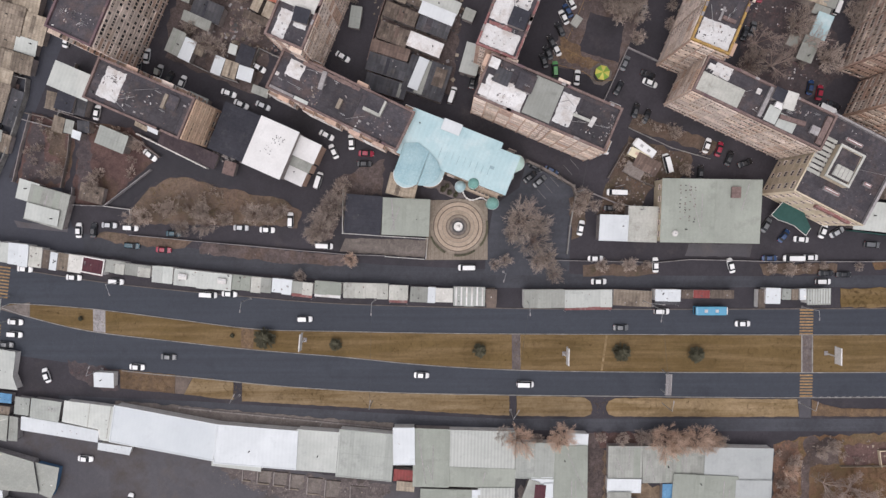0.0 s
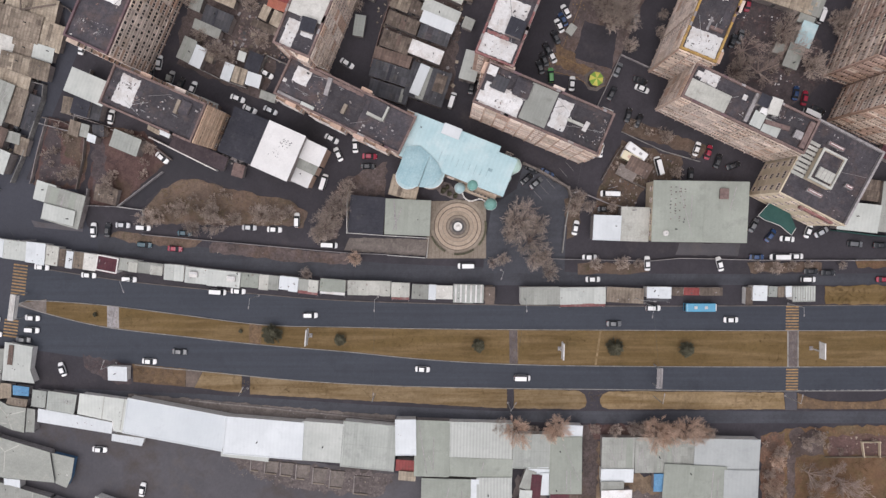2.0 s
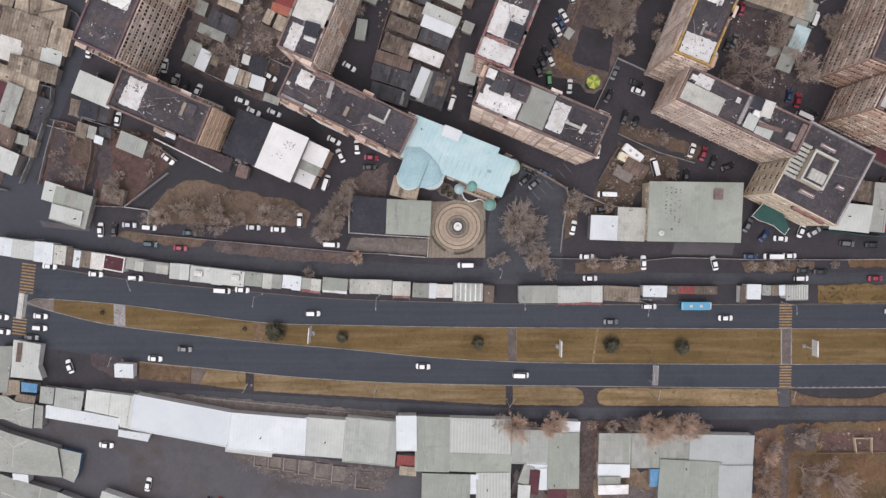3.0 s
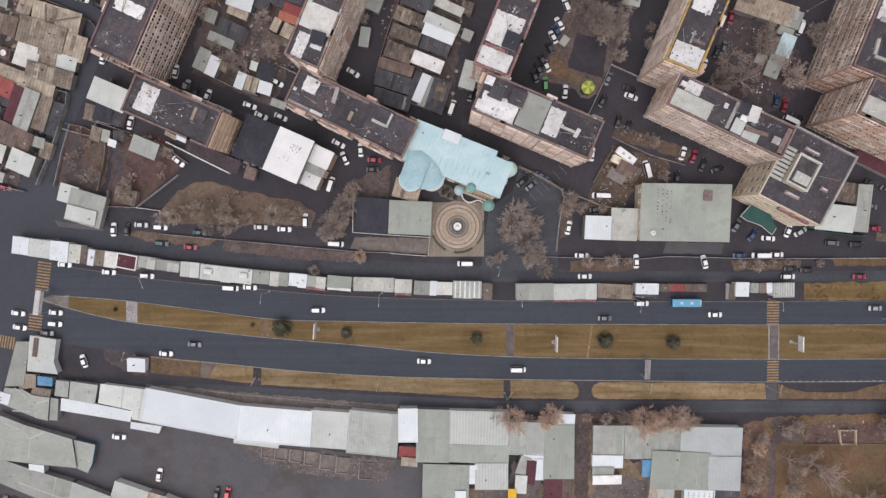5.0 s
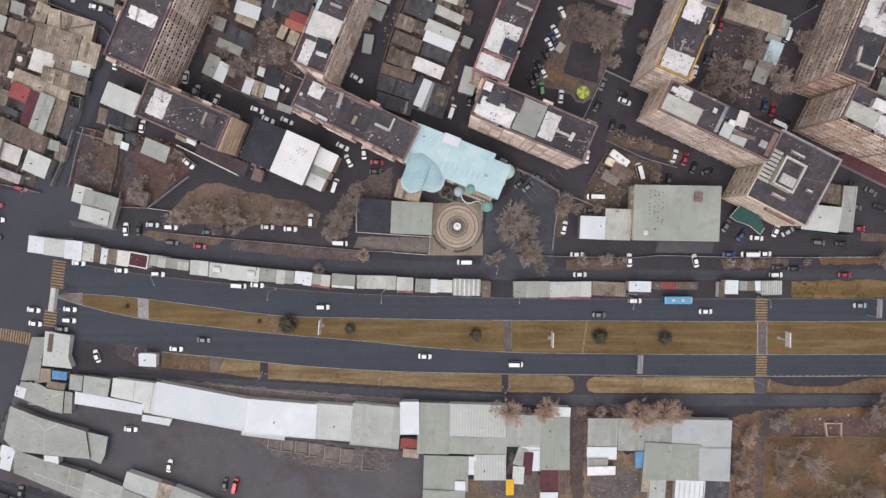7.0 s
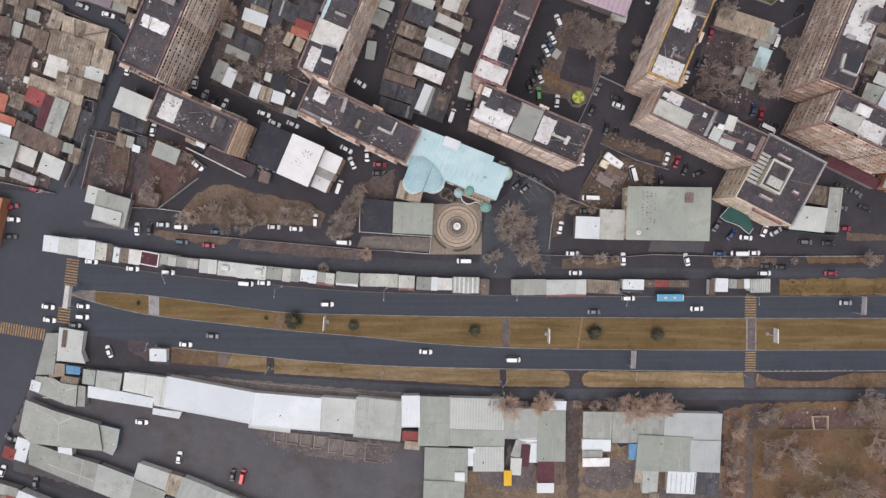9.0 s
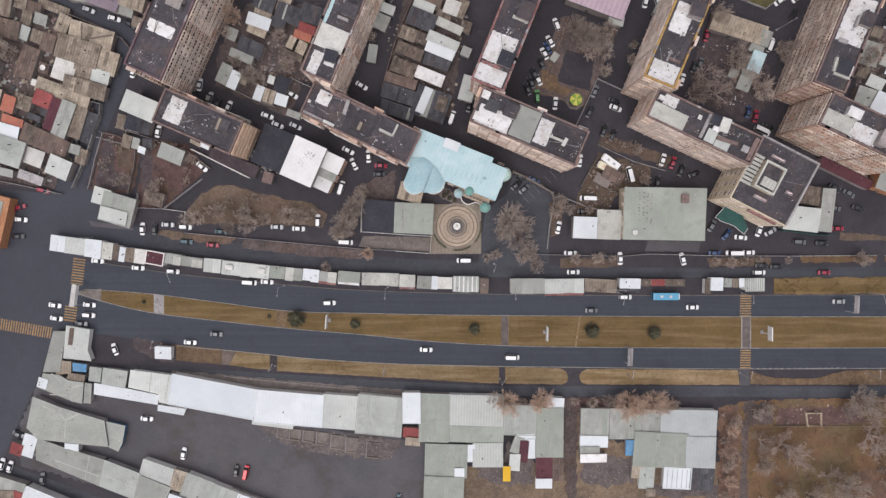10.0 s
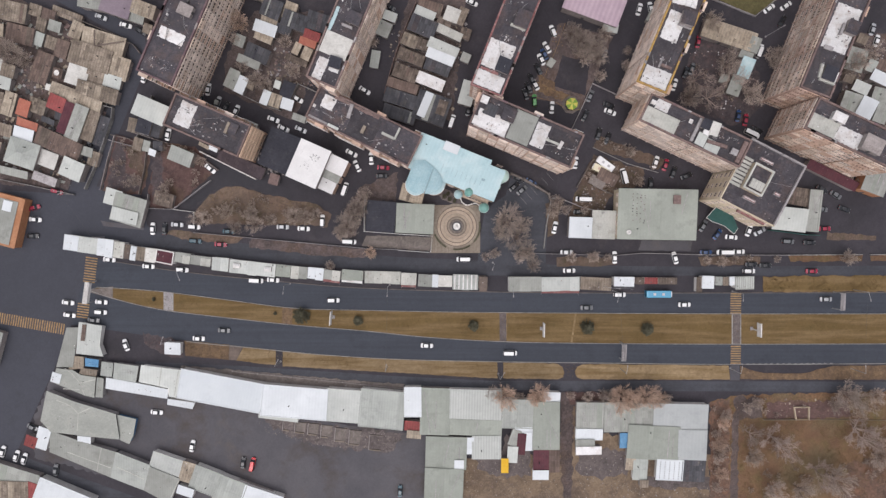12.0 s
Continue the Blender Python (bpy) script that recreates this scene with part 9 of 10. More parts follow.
for x, y, length, depth in ((-57.6, -72.8, 4.0, 3.6), (-53.2, -73.4, 4.2, 4.0), (-48.6, -74.0, 4.2, 4.2), (-43.8, -74.8, 4.4, 4.6), (-38.8, -76.0, 4.4, 5.0), (-33.6, -77.0, 4.6, 5.4), (-26.2, -78.8, 5.0, 5.6)):
    ob = thing("foundation", x, y, -5.0, "low broken grey foundation walls on bare rubble", "foundation", "old foundations")
    rnd = random.Random(int(-x))
    for k, (x0, x1, y0, y1) in enumerate(((-length / 2, -length / 2 + 0.3, -depth / 2, depth / 2), (-length / 2 + 0.3, length / 2, depth / 2 - 0.3, depth / 2), (-length / 2 + 0.3, length / 2 * rnd.uniform(0.2, 1), -depth / 2, -depth / 2 + 0.3))):
        part("wall_stub", soft_box(x0, x1, y0, y1, 0.0, rnd.uniform(0.25, 0.6), 0.04), M[("block_wall", "paving", "stone_ring")[k]], ob)
    part("floor_slab", soft_box(-length / 2 + 0.32, length / 2 - 0.3, -depth / 2 + 0.5, depth / 2 - 0.32, 0.0, 0.07, 0.02), M[rnd.choice(["rubble_earth", "trodden", "paving"])], ob)

# ---- vehicles ----
vehicle(-121.6, 71.8, -22, 'silver', 'saloon car')
vehicle(-113.0, 68.9, -15, 'white', 'saloon car')
vehicle(-107.8, 66.9, -30, 'black', 'saloon car')
vehicle(-106.8, 51.1, 72, 'white', 'saloon car')
vehicle(-138.6, 11.0, -15, 'red', 'estate car')
vehicle(-146.8, 5.3, 15, 'red', 'saloon car')
vehicle(-146.5, 1.1, -5, 'white', 'saloon car')
vehicle(-147.6, -4.7, 0, 'black', 'saloon car')
vehicle(-104.8, -2.1, 88, 'white', 'saloon car')
vehicle(-100.6, -2.1, 85, 'black', 'saloon car')
vehicle(-96.1, -0.7, -3, 'silver', 'saloon car')
vehicle(-90.1, -1.5, -3, 'white', 'estate car')
vehicle(-89.8, -6.5, -5, 'teal', 'estate car')
vehicle(-80.8, -7.7, -5, 'red', 'saloon car')
vehicle(-84.1, 19.0, -40, 'white', 'saloon car')
vehicle(-98.8, 31.0, 78, 'white', 'saloon car')
vehicle(-77.9, -3.1, -3, 'teal', 'saloon car')
vehicle(-58.7, -1.5, -2, 'silver', 'saloon car')
vehicle(-51.3, -2.1, -3, 'white', 'saloon car')
vehicle(-44.7, 0.7, 88, 'white', 'estate car')
vehicle(-35.2, -6.7, -3, 'white', 'van')
vehicle(-36.7, 11.8, 72, 'white', 'van')
vehicle(-32.3, 19.9, 115, 'white', 'saloon car')
vehicle(-27.3, 22.5, 92, 'white', 'saloon car')
vehicle(-23.1, 19.3, -3, 'red', 'saloon car')
vehicle(-23.6, 16.4, 0, 'black', 'saloon car')
vehicle(-84.4, 46.7, 80, 'white', 'saloon car')
vehicle(-81.1, 42.2, 70, 'silver', 'saloon car')
vehicle(-78.3, 40.4, 66, 'black', 'saloon car')
vehicle(-74.7, 39.2, 66, 'white', 'saloon car')
vehicle(-58.1, 33.1, -25, 'white', 'saloon car')
vehicle(-61.6, 36.2, -20, 'white', 'saloon car')
vehicle(-53.1, 43.3, -30, 'white', 'saloon car')
vehicle(-51.7, 36.4, -20, 'white', 'saloon car')
vehicle(-52.0, 32.7, -25, 'silver', 'saloon car')
vehicle(-29.5, 46.2, -32, 'white', 'saloon car')
vehicle(1.0, 35.4, 72, 'white', 'van')
vehicle(6.8, 39.3, 76, 'black', 'saloon car')
vehicle(22.2, 71.0, 76, 'white', 'minibus')
vehicle(7.9, 76.4, -25, 'white', 'saloon car')
vehicle(36.1, 66.5, 112, 'white', 'estate car')
vehicle(34.0, 60.9, 120, 'white', 'saloon car')
vehicle(32.1, 56.8, 118, 'white', 'saloon car')
vehicle(33.2, 58.6, 118, 'blue', 'saloon car')
vehicle(31.1, 53.5, 118, 'black', 'saloon car')
vehicle(28.8, 50.0, 118, 'black', 'saloon car')
vehicle(30.0, 48.1, 118, 'white', 'saloon car')
vehicle(27.8, 47.1, 115, 'black', 'saloon car')
vehicle(26.6, 44.9, 110, 'black', 'saloon car')
vehicle(29.8, 42.6, 93, 'green', 'estate car')
vehicle(35.9, 40.2, 85, 'white', 'saloon car')
vehicle(54.0, 58.1, 72, 'grey', 'saloon car')
vehicle(49.2, 44.1, 66, 'grey', 'saloon car')
vehicle(47.5, 37.3, 62, 'black', 'saloon car')
vehicle(56.2, 38.6, -22, 'white', 'saloon car')
vehicle(55.6, 41.0, -20, 'black', 'saloon car')
vehicle(44.3, 21.0, 82, 'white', 'saloon car')
vehicle(52.3, 31.0, 75, 'black', 'saloon car')
vehicle(24.4, 15.5, -25, 'black', 'saloon car')
vehicle(28.8, 14.3, -28, 'blue', 'saloon car')
vehicle(22.9, 12.6, 40, 'black', 'saloon car')
vehicle(25.6, 11.4, 40, 'grey', 'saloon car')
vehicle(61.3, 16.3, 105, 'white', 'minibus')
vehicle(47.2, 8.2, 178, 'white', 'minibus')
vehicle(70.6, 13.7, 85, 'black', 'saloon car')
vehicle(72.3, 21.2, 72, 'white', 'saloon car')
vehicle(75.7, 20.2, 72, 'red', 'saloon car')
vehicle(78.5, 17.6, 70, 'black', 'saloon car')
vehicle(83.0, 16.3, 20, 'black', 'saloon car')
vehicle(37.2, -1.7, 78, 'white', 'saloon car')
vehicle(41.4, -10.4, 0, 'white', 'saloon car')
vehicle(58.3, -12.2, 92, 'white', 'saloon car')
vehicle(79.5, -12.4, 105, 'white', 'saloon car')
vehicle(90.3, -10.4, 0, 'blue', 'saloon car')
vehicle(96.9, -10.4, 180, 'white', 'minibus')
vehicle(101.8, -10.2, 0, 'white', 'saloon car')
vehicle(94.2, -4.1, 52, 'blue', 'saloon car')
vehicle(99.1, -5.1, -5, 'white', 'saloon car')
vehicle(105.2, -2.7, 70, 'white', 'saloon car')
vehicle(118.9, -6.6, -4, 'grey', 'estate car')
vehicle(126.4, -7.0, 0, 'black', 'saloon car')
vehicle(106.2, -14.6, 0, 'black', 'saloon car')
vehicle(60.2, -25.4, 0, 'white', 'estate car')
vehicle(131.6, -2.1, 0, 'red', 'saloon car')
vehicle(147.9, 62.9, 72, 'white', 'saloon car')
vehicle(110.7, 74.0, 35, 'white', 'saloon car')
vehicle(116.5, 74.9, 35, 'white', 'saloon car')
vehicle(107.7, 59.5, 70, 'white', 'van')
vehicle(115.3, 69.6, 60, 'black', 'saloon car')
vehicle(86.4, 62.7, 80, 'red', 'saloon car')
vehicle(78.4, 48.0, 72, 'white', 'saloon car')
vehicle(84.4, 53.4, 70, 'grey', 'saloon car')
vehicle(82.3, 52.2, 70, 'black', 'saloon car')
vehicle(100.7, 37.2, 80, 'blue', 'saloon car')
vehicle(103.3, 35.8, 80, 'red', 'saloon car')
vehicle(105.5, 31.0, -25, 'white', 'minibus')
vehicle(65.9, 73.9, 75, 'white', 'saloon car')
vehicle(69.8, 74.3, 100, 'white', 'saloon car')
vehicle(146.4, 66.8, 72, 'silver', 'saloon car')
vehicle(111.2, -15.0, 0, 'black', 'saloon car')
vehicle(89.2, -1.1, 60, 'grey', 'saloon car')
vehicle(107.3, 32.3, -25, 'black', 'saloon car')
vehicle(-120.5, -13.1, -5, 'white', 'saloon car')
vehicle(-106.6, -15.5, -4, 'white', 'saloon car')
vehicle(-94.6, -16.7, -4, 'white', 'estate car')
vehicle(-68.3, -20.5, -4, 'white', 'van')
vehicle(-62.3, -20.3, -4, 'white', 'saloon car')
vehicle(-104.6, -67.8, -5, 'white', 'saloon car')
vehicle(-92.0, -80.0, 78, 'white', 'saloon car')
vehicle(-73.8, -86.1, 82, 'black', 'saloon car')
vehicle(-70.4, -86.5, 78, 'orange', 'van')
vehicle(-17.5, -96.2, 88, 'teal', 'saloon car')
vehicle(-155.6, -83.9, 72, 'white', 'saloon car')
vehicle(-152.8, -84.9, 72, 'white', 'saloon car')
vehicle(-160.5, -82.3, 75, 'white', 'saloon car')
vehicle(-149.4, -73.4, -25, 'grey', 'saloon car')
vehicle(-141.5, -89.0, 85, 'grey', 'saloon car')
vehicle(-115.2, -43.6, 108, 'white', 'saloon car')
vehicle(-126.6, -34.7, -5, 'grey', 'saloon car')
vehicle(-20.6, 75.0, -30, 'black', 'saloon car')
vehicle(5.1, -12.9, 180, 'white', 'van')
vehicle(130.3, 11.7, -30, 'black', 'saloon car')
vehicle(135.2, 9.7, -30, 'grey', 'saloon car')
vehicle(130.4, 4.8, -10, 'grey', 'saloon car')
vehicle(127.4, 9.7, 10, 'grey', 'saloon car')
vehicle(138.3, 4.8, -20, 'black', 'saloon car')
vehicle(-126.2, 28.7, 70, 'black', 'saloon car')
vehicle(109.0, -3.1, 30, 'silver', 'saloon car')
vehicle(45.7, 3.8, 0, 'black', 'saloon car')
vehicle(-87.0, 43.4, 75, 'grey', 'saloon car')
vehicle(-34.2, 24.4, -28, 'white', 'saloon car')
vehicle(55.3, 29.4, 65, 'black', 'saloon car')
vehicle(-135.6, -28.4, -8, 'white', 'saloon car', 'driving')
vehicle(-135.2, -32.9, -8, 'white', 'saloon car', 'driving')
vehicle(-123.7, -28.2, -5, 'white', 'saloon car', 'driving')
vehicle(-124.0, -31.8, -5, 'white', 'estate car', 'driving')
vehicle(-41.0, -27.5, 0, 'white', 'estate car', 'driving')
vehicle(48.7, -30.0, 0, 'grey', 'saloon car', 'driving')
vehicle(83.1, -28.9, 0, 'white', 'saloon car', 'driving')
vehicle(-80.0, -38.3, -4, 'grey', 'saloon car', 'driving')
vehicle(-89.1, -41.2, -4, 'white', 'saloon car', 'driving')
vehicle(-7.8, -43.6, -3, 'white', 'saloon car', 'driving')
vehicle(21.7, -46.2, -1, 'white', 'van', 'driving')
vehicle(42.4, -16.9, 0, 'white', 'saloon car', 'driving')
vehicle(105.5, -17.0, 0, 'white', 'estate car', 'driving')
vehicle(127.5, -17.0, 0, 'red', 'saloon car', 'driving')
vehicle(132.7, -26.9, 0, 'silver', 'saloon car', 'driving')
bus(73.4, -25.0, 180.0, 'sky blue')
bus(53.1, 18.3, -26.0, 'cream', 6.4, 'old pale yellow bus body on a rubble lot')
bus(54.4, 20.3, -36.0, 'white', 6.6, 'old white bus body on a rubble lot')

# ---- trees and shrubs ----
tree(20.2, 0.1, 'grey', 1.41)
tree(23.8, -5.0, 'grey', 1.29)
tree(27.4, -10.5, 'grey', 0.82)
tree(17.6, -3.5, 'grey', 0.76)
tree(25.8, -1.1, 'grey', 0.82)
tree(21.3, 0.9, 'poplar', 1.83)
tree(24.7, -11.3, 'grey', 0.71)
tree(36.0, 4.4, 'grey', 0.76)
tree(37.4, 7.6, 'grey', 0.59)
tree(-35.3, -1.5, 'grey', 1.18)
tree(-31.8, 5.2, 'grey', 1.00)
tree(-33.8, 1.6, 'grey', 1.00)
tree(-30.4, 8.3, 'grey', 0.71)
tree(-37.6, -3.5, 'grey', 0.76)
tree(-28.9, 10.7, 'grey', 0.59)
tree(-84.8, 1.7, 'grey', 0.71)
tree(-77.6, 4.0, 'grey', 0.65)
tree(-67.8, -0.5, 'grey', 0.88)
tree(-68.6, 3.2, 'grey', 0.71)
tree(-54.0, 2.4, 'grey', 0.88)
tree(-50.2, 2.1, 'grey', 0.76)
tree(-87.8, 1.7, 'grey', 0.71)
tree(-62.2, 0.9, 'grey', 0.59)
tree(-46.4, 3.2, 'grey', 0.59)
tree(-74.5, -1.5, 'grey', 0.65)
tree(89.4, 43.3, 'poplar', 2.00)
tree(97.3, 49.0, 'poplar', 1.50)
tree(84.7, 49.0, 'poplar', 1.50)
tree(95.2, 53.7, 'grey', 1.18)
tree(82.6, 42.9, 'grey', 1.06)
tree(103.3, 43.7, 'grey', 1.06)
tree(139.5, 54.8, 'grey', 0.95)
tree(136.7, 52.5, 'grey', 0.75)
tree(144.6, 58.2, 'grey', 0.80)
tree(89.3, 69.1, 'grey', 0.90)
tree(92.0, 66.8, 'grey', 0.60)
tree(112.3, 54.5, 'grey', 0.50)
tree(110.3, 57.6, 'grey', 0.60)
tree(45.2, 61.5, 'grey', 1.29)
tree(49.5, 60.1, 'grey', 1.18)
tree(42.0, 65.0, 'grey', 0.88)
tree(51.1, 56.3, 'grey', 0.82)
tree(46.7, 57.3, 'grey', 0.94)
tree(53.4, 64.8, 'grey', 0.71)
tree(52.1, 50.6, 'grey', 0.59)
tree(90.0, -13.0, 'grey', 0.41)
tree(95.3, -13.5, 'grey', 0.53)
tree(99.9, -12.8, 'grey', 0.41)
tree(104.9, -12.4, 'grey', 0.35)
tree(42.6, -12.0, 'grey', 0.53)
tree(50.4, -12.1, 'grey', 0.59)
tree(55.3, -12.2, 'grey', 0.41)
tree(29.6, -14.5, 'grey', 0.71)
tree(114.7, -12.6, 'grey', 0.35)
tree(138.4, -12.3, 'grey', 0.71)
tree(19.4, -60.7, 'russet', 1.06)
tree(15.4, -59.9, 'grey', 0.71)
tree(31.7, -60.1, 'russet', 1.06)
tree(29.4, -62.0, 'russet', 0.62)
tree(59.7, -60.4, 'russet', 1.19)
tree(63.9, -61.9, 'russet', 1.00)
tree(68.8, -60.5, 'russet', 1.12)
tree(73.2, -61.7, 'russet', 0.81)
tree(48.9, -61.2, 'grey', 0.59)
tree(54.4, -60.7, 'grey', 0.65)
tree(57.7, -60.7, 'grey', 0.65)
tree(76.7, -61.9, 'grey', 0.59)
tree(25.0, -61.3, 'grey', 0.53)
tree(138.0, -59.7, 'grey', 1.29)
tree(142.6, -62.4, 'grey', 1.06)
tree(135.4, -63.3, 'grey', 0.82)
tree(-41.6, -15.0, 'grey', 0.53)
tree(-27.6, -10.4, 'russet', 0.56)
tree(-150.4, 58.1, 'grey', 1.18)
tree(-154.3, 60.0, 'grey', 1.18)
tree(-147.0, 56.5, 'grey', 0.88)
tree(-66.3, 49.6, 'grey', 0.82)
tree(-63.5, 47.8, 'grey', 0.71)
tree(-71.5, 53.7, 'grey', 0.59)
tree(-56.5, 62.3, 'grey', 0.71)
tree(-53.7, 52.6, 'grey', 0.71)
tree(-71.8, 68.8, 'russet', 0.88)
tree(-74.3, 63.4, 'grey', 0.59)
tree(-26.3, 62.3, 'grey', 0.59)
tree(134.3, 18.5, 'grey', 0.47)
tree(138.3, 16.1, 'grey', 0.47)
tree(129.4, 20.1, 'grey', 0.47)
tree(142.2, 13.6, 'grey', 0.47)
tree(113.4, 58.0, 'grey', 0.71)
tree(111.8, 55.2, 'grey', 0.59)
tree(61.1, 54.5, 'grey', 0.53)
tree(61.5, 59.3, 'grey', 0.47)
tree(-109.5, 14.7, 'grey', 0.65)
tree(-99.8, 10.8, 'grey', 0.59)
tree(-86.8, 21.6, 'grey', 0.53)
tree(106.6, -74.3, 'poplar', 1.67)
tree(113.4, -75.7, 'poplar', 2.00)
tree(116.4, -79.2, 'poplar', 1.50)
tree(143.5, -72.2, 'poplar', 2.17)
tree(146.5, -76.2, 'poplar', 2.00)
tree(129.3, -87.1, 'poplar', 1.83)
tree(134.5, -89.3, 'grey', 1.41)
tree(107.0, -82.2, 'grey', 0.94)
tree(123.5, -93.8, 'grey', 1.18)
tree(150.6, -81.7, 'grey', 1.18)
tree(113.9, -93.0, 'grey', 1.06)
tree(95.2, -77.8, 'russet', 0.69)
tree(94.1, -74.5, 'grey', 0.47)
tree(96.5, -70.4, 'russet', 0.56)
tree(95.0, -83.3, 'grey', 0.53)
tree(96.1, -88.4, 'russet', 0.62)
tree(94.4, -93.5, 'grey', 0.53)
tree(97.6, -67.7, 'grey', 0.59)
tree(108.5, -63.7, 'grey', 0.53)
tree(105.0, -65.1, 'grey', 0.53)
tree(149.1, -60.3, 'grey', 0.82)
tree(40.5, 4.4, 'grey', 0.53)
tree(13.0, -12.0, 'grey', 0.47)
tree(15.9, -10.6, 'grey', 0.53)
tree(47.4, 4.4, 'grey', 0.47)
tree(-30.2, 73.1, 'grey', 0.47)
tree(62.9, 24.4, 'grey', 0.47)
tree(65.9, 14.6, 'grey', 0.53)
tree(43.0, -60.9, 'grey', 0.47)
tree(-14.9, -61.1, 'grey', 0.47)
tree(-113.1, 13.7, 'shrub', 0.95)
tree(-110.9, 24.7, 'shrub', 0.84)
tree(-116.4, 17.3, 'shrub', 0.72)
tree(-118.1, 20.0, 'shrub', 0.89)
tree(-110.7, 13.6, 'shrub', 0.92)
tree(-114.7, 28.0, 'shrub', 0.83)
tree(-114.6, 21.3, 'shrub', 0.63)
tree(-116.1, 21.5, 'shrub', 0.93)
tree(-113.8, 26.0, 'shrub', 0.60)
tree(-93.2, 25.9, 'shrub', 0.74)
tree(-89.6, 13.3, 'shrub', 0.69)
tree(-90.0, 20.6, 'shrub', 0.79)
tree(-99.4, 7.5, 'shrub', 0.62)
tree(-89.5, 14.1, 'shrub', 0.86)
tree(-101.1, 25.6, 'shrub', 0.56)
tree(-92.3, 23.7, 'shrub', 0.98)
tree(-98.8, 8.4, 'shrub', 0.92)
tree(-88.7, 17.7, 'shrub', 0.92)
tree(-100.3, 12.6, 'shrub', 0.89)
tree(-92.6, 25.8, 'shrub', 0.74)
tree(-100.4, 26.1, 'shrub', 0.95)
tree(-90.5, 24.7, 'shrub', 0.71)
tree(-98.5, 14.1, 'shrub', 0.98)
tree(-95.0, 26.2, 'shrub', 0.53)
tree(-98.8, 13.3, 'shrub', 0.95)
tree(111.9, -66.0, 'shrub', 0.92)
tree(111.1, -63.3, 'shrub', 0.71)
tree(143.4, -67.9, 'shrub', 0.68)
tree(151.4, -65.9, 'shrub', 0.74)
tree(108.6, -62.6, 'shrub', 0.92)
tree(125.4, -64.9, 'shrub', 0.55)
tree(115.5, -67.9, 'shrub', 0.88)
tree(145.3, -61.4, 'shrub', 0.53)
tree(112.7, -97.1, 'shrub', 0.81)
tree(107.9, -94.7, 'shrub', 0.78)
tree(108.2, -76.1, 'shrub', 0.77)
tree(123.4, -87.6, 'shrub', 0.60)
tree(115.6, -77.6, 'shrub', 0.80)
tree(112.7, -89.1, 'shrub', 1.00)
tree(106.9, -82.9, 'shrub', 0.73)
tree(145.2, -78.1, 'shrub', 0.76)
tree(139.7, -86.1, 'shrub', 0.88)
tree(117.2, -90.0, 'shrub', 0.54)
tree(128.8, -90.6, 'shrub', 0.90)
tree(145.5, -72.1, 'shrub', 1.04)
tree(127.9, -91.9, 'shrub', 0.57)
tree(115.3, -77.8, 'shrub', 1.07)
tree(125.5, -90.6, 'shrub', 0.80)
tree(149.6, -88.7, 'shrub', 0.99)
tree(147.6, -84.4, 'shrub', 0.85)
tree(94.1, -88.5, 'shrub', 0.59)
tree(96.5, -69.1, 'shrub', 0.54)
tree(97.0, -80.1, 'shrub', 0.84)
tree(98.6, -95.3, 'shrub', 0.54)
tree(97.2, -82.7, 'shrub', 0.83)
tree(96.6, -82.1, 'shrub', 0.93)
tree(96.0, -81.5, 'shrub', 0.85)
tree(93.8, -78.4, 'shrub', 0.55)
tree(93.8, -65.3, 'shrub', 0.60)
tree(94.5, -80.9, 'shrub', 0.79)
tree(98.3, -79.9, 'shrub', 0.95)
tree(95.8, -87.9, 'shrub', 0.78)
tree(96.9, -73.3, 'shrub', 0.97)
tree(97.9, -69.6, 'shrub', 0.77)
tree(49.2, 7.3, 'shrub', 0.52)
tree(55.2, 13.9, 'shrub', 0.99)
tree(46.5, 7.6, 'shrub', 0.77)
tree(54.9, 13.0, 'shrub', 0.50)
tree(46.6, 3.5, 'shrub', 0.71)
tree(56.9, 18.4, 'shrub', 0.66)
tree(50.2, 14.4, 'shrub', 0.51)
tree(57.9, 19.1, 'shrub', 0.80)
tree(48.8, 16.5, 'shrub', 0.88)
tree(51.1, 19.4, 'shrub', 0.95)
tree(-75.1, 7.6, 'shrub', 0.99)
tree(-68.6, 3.4, 'shrub', 0.71)
tree(-46.7, 3.4, 'shrub', 0.74)
tree(-66.0, 8.9, 'shrub', 0.77)
tree(-79.0, 6.2, 'shrub', 0.76)
tree(-57.7, 3.1, 'shrub', 0.86)
tree(-69.1, 6.7, 'shrub', 0.94)
tree(-71.9, 3.2, 'shrub', 1.00)
tree(-74.6, 4.6, 'shrub', 0.84)
tree(-64.4, 8.1, 'shrub', 0.73)
tree(-81.9, 4.1, 'shrub', 0.98)
tree(-80.5, 3.7, 'shrub', 0.80)
tree(71.5, 19.4, 'shrub', 0.68)
tree(62.8, 25.6, 'shrub', 0.99)
tree(60.9, 25.7, 'shrub', 0.87)
tree(53.0, 28.0, 'shrub', 0.93)
tree(58.4, 26.1, 'shrub', 0.80)
tree(57.7, 26.2, 'shrub', 0.66)
tree(56.3, 28.1, 'shrub', 0.51)
tree(63.4, 23.9, 'shrub', 0.82)
tree(84.8, 47.9, 'shrub', 0.96)
tree(94.8, 50.7, 'shrub', 0.86)
tree(103.0, 46.8, 'shrub', 0.53)
tree(98.0, 42.6, 'shrub', 0.58)
tree(94.6, 45.5, 'shrub', 0.59)
tree(86.1, 54.0, 'shrub', 0.65)
tree(99.4, 45.6, 'shrub', 0.88)
tree(97.5, 44.2, 'shrub', 0.57)
tree(93.7, 43.4, 'shrub', 0.74)
tree(89.2, 51.7, 'shrub', 0.70)
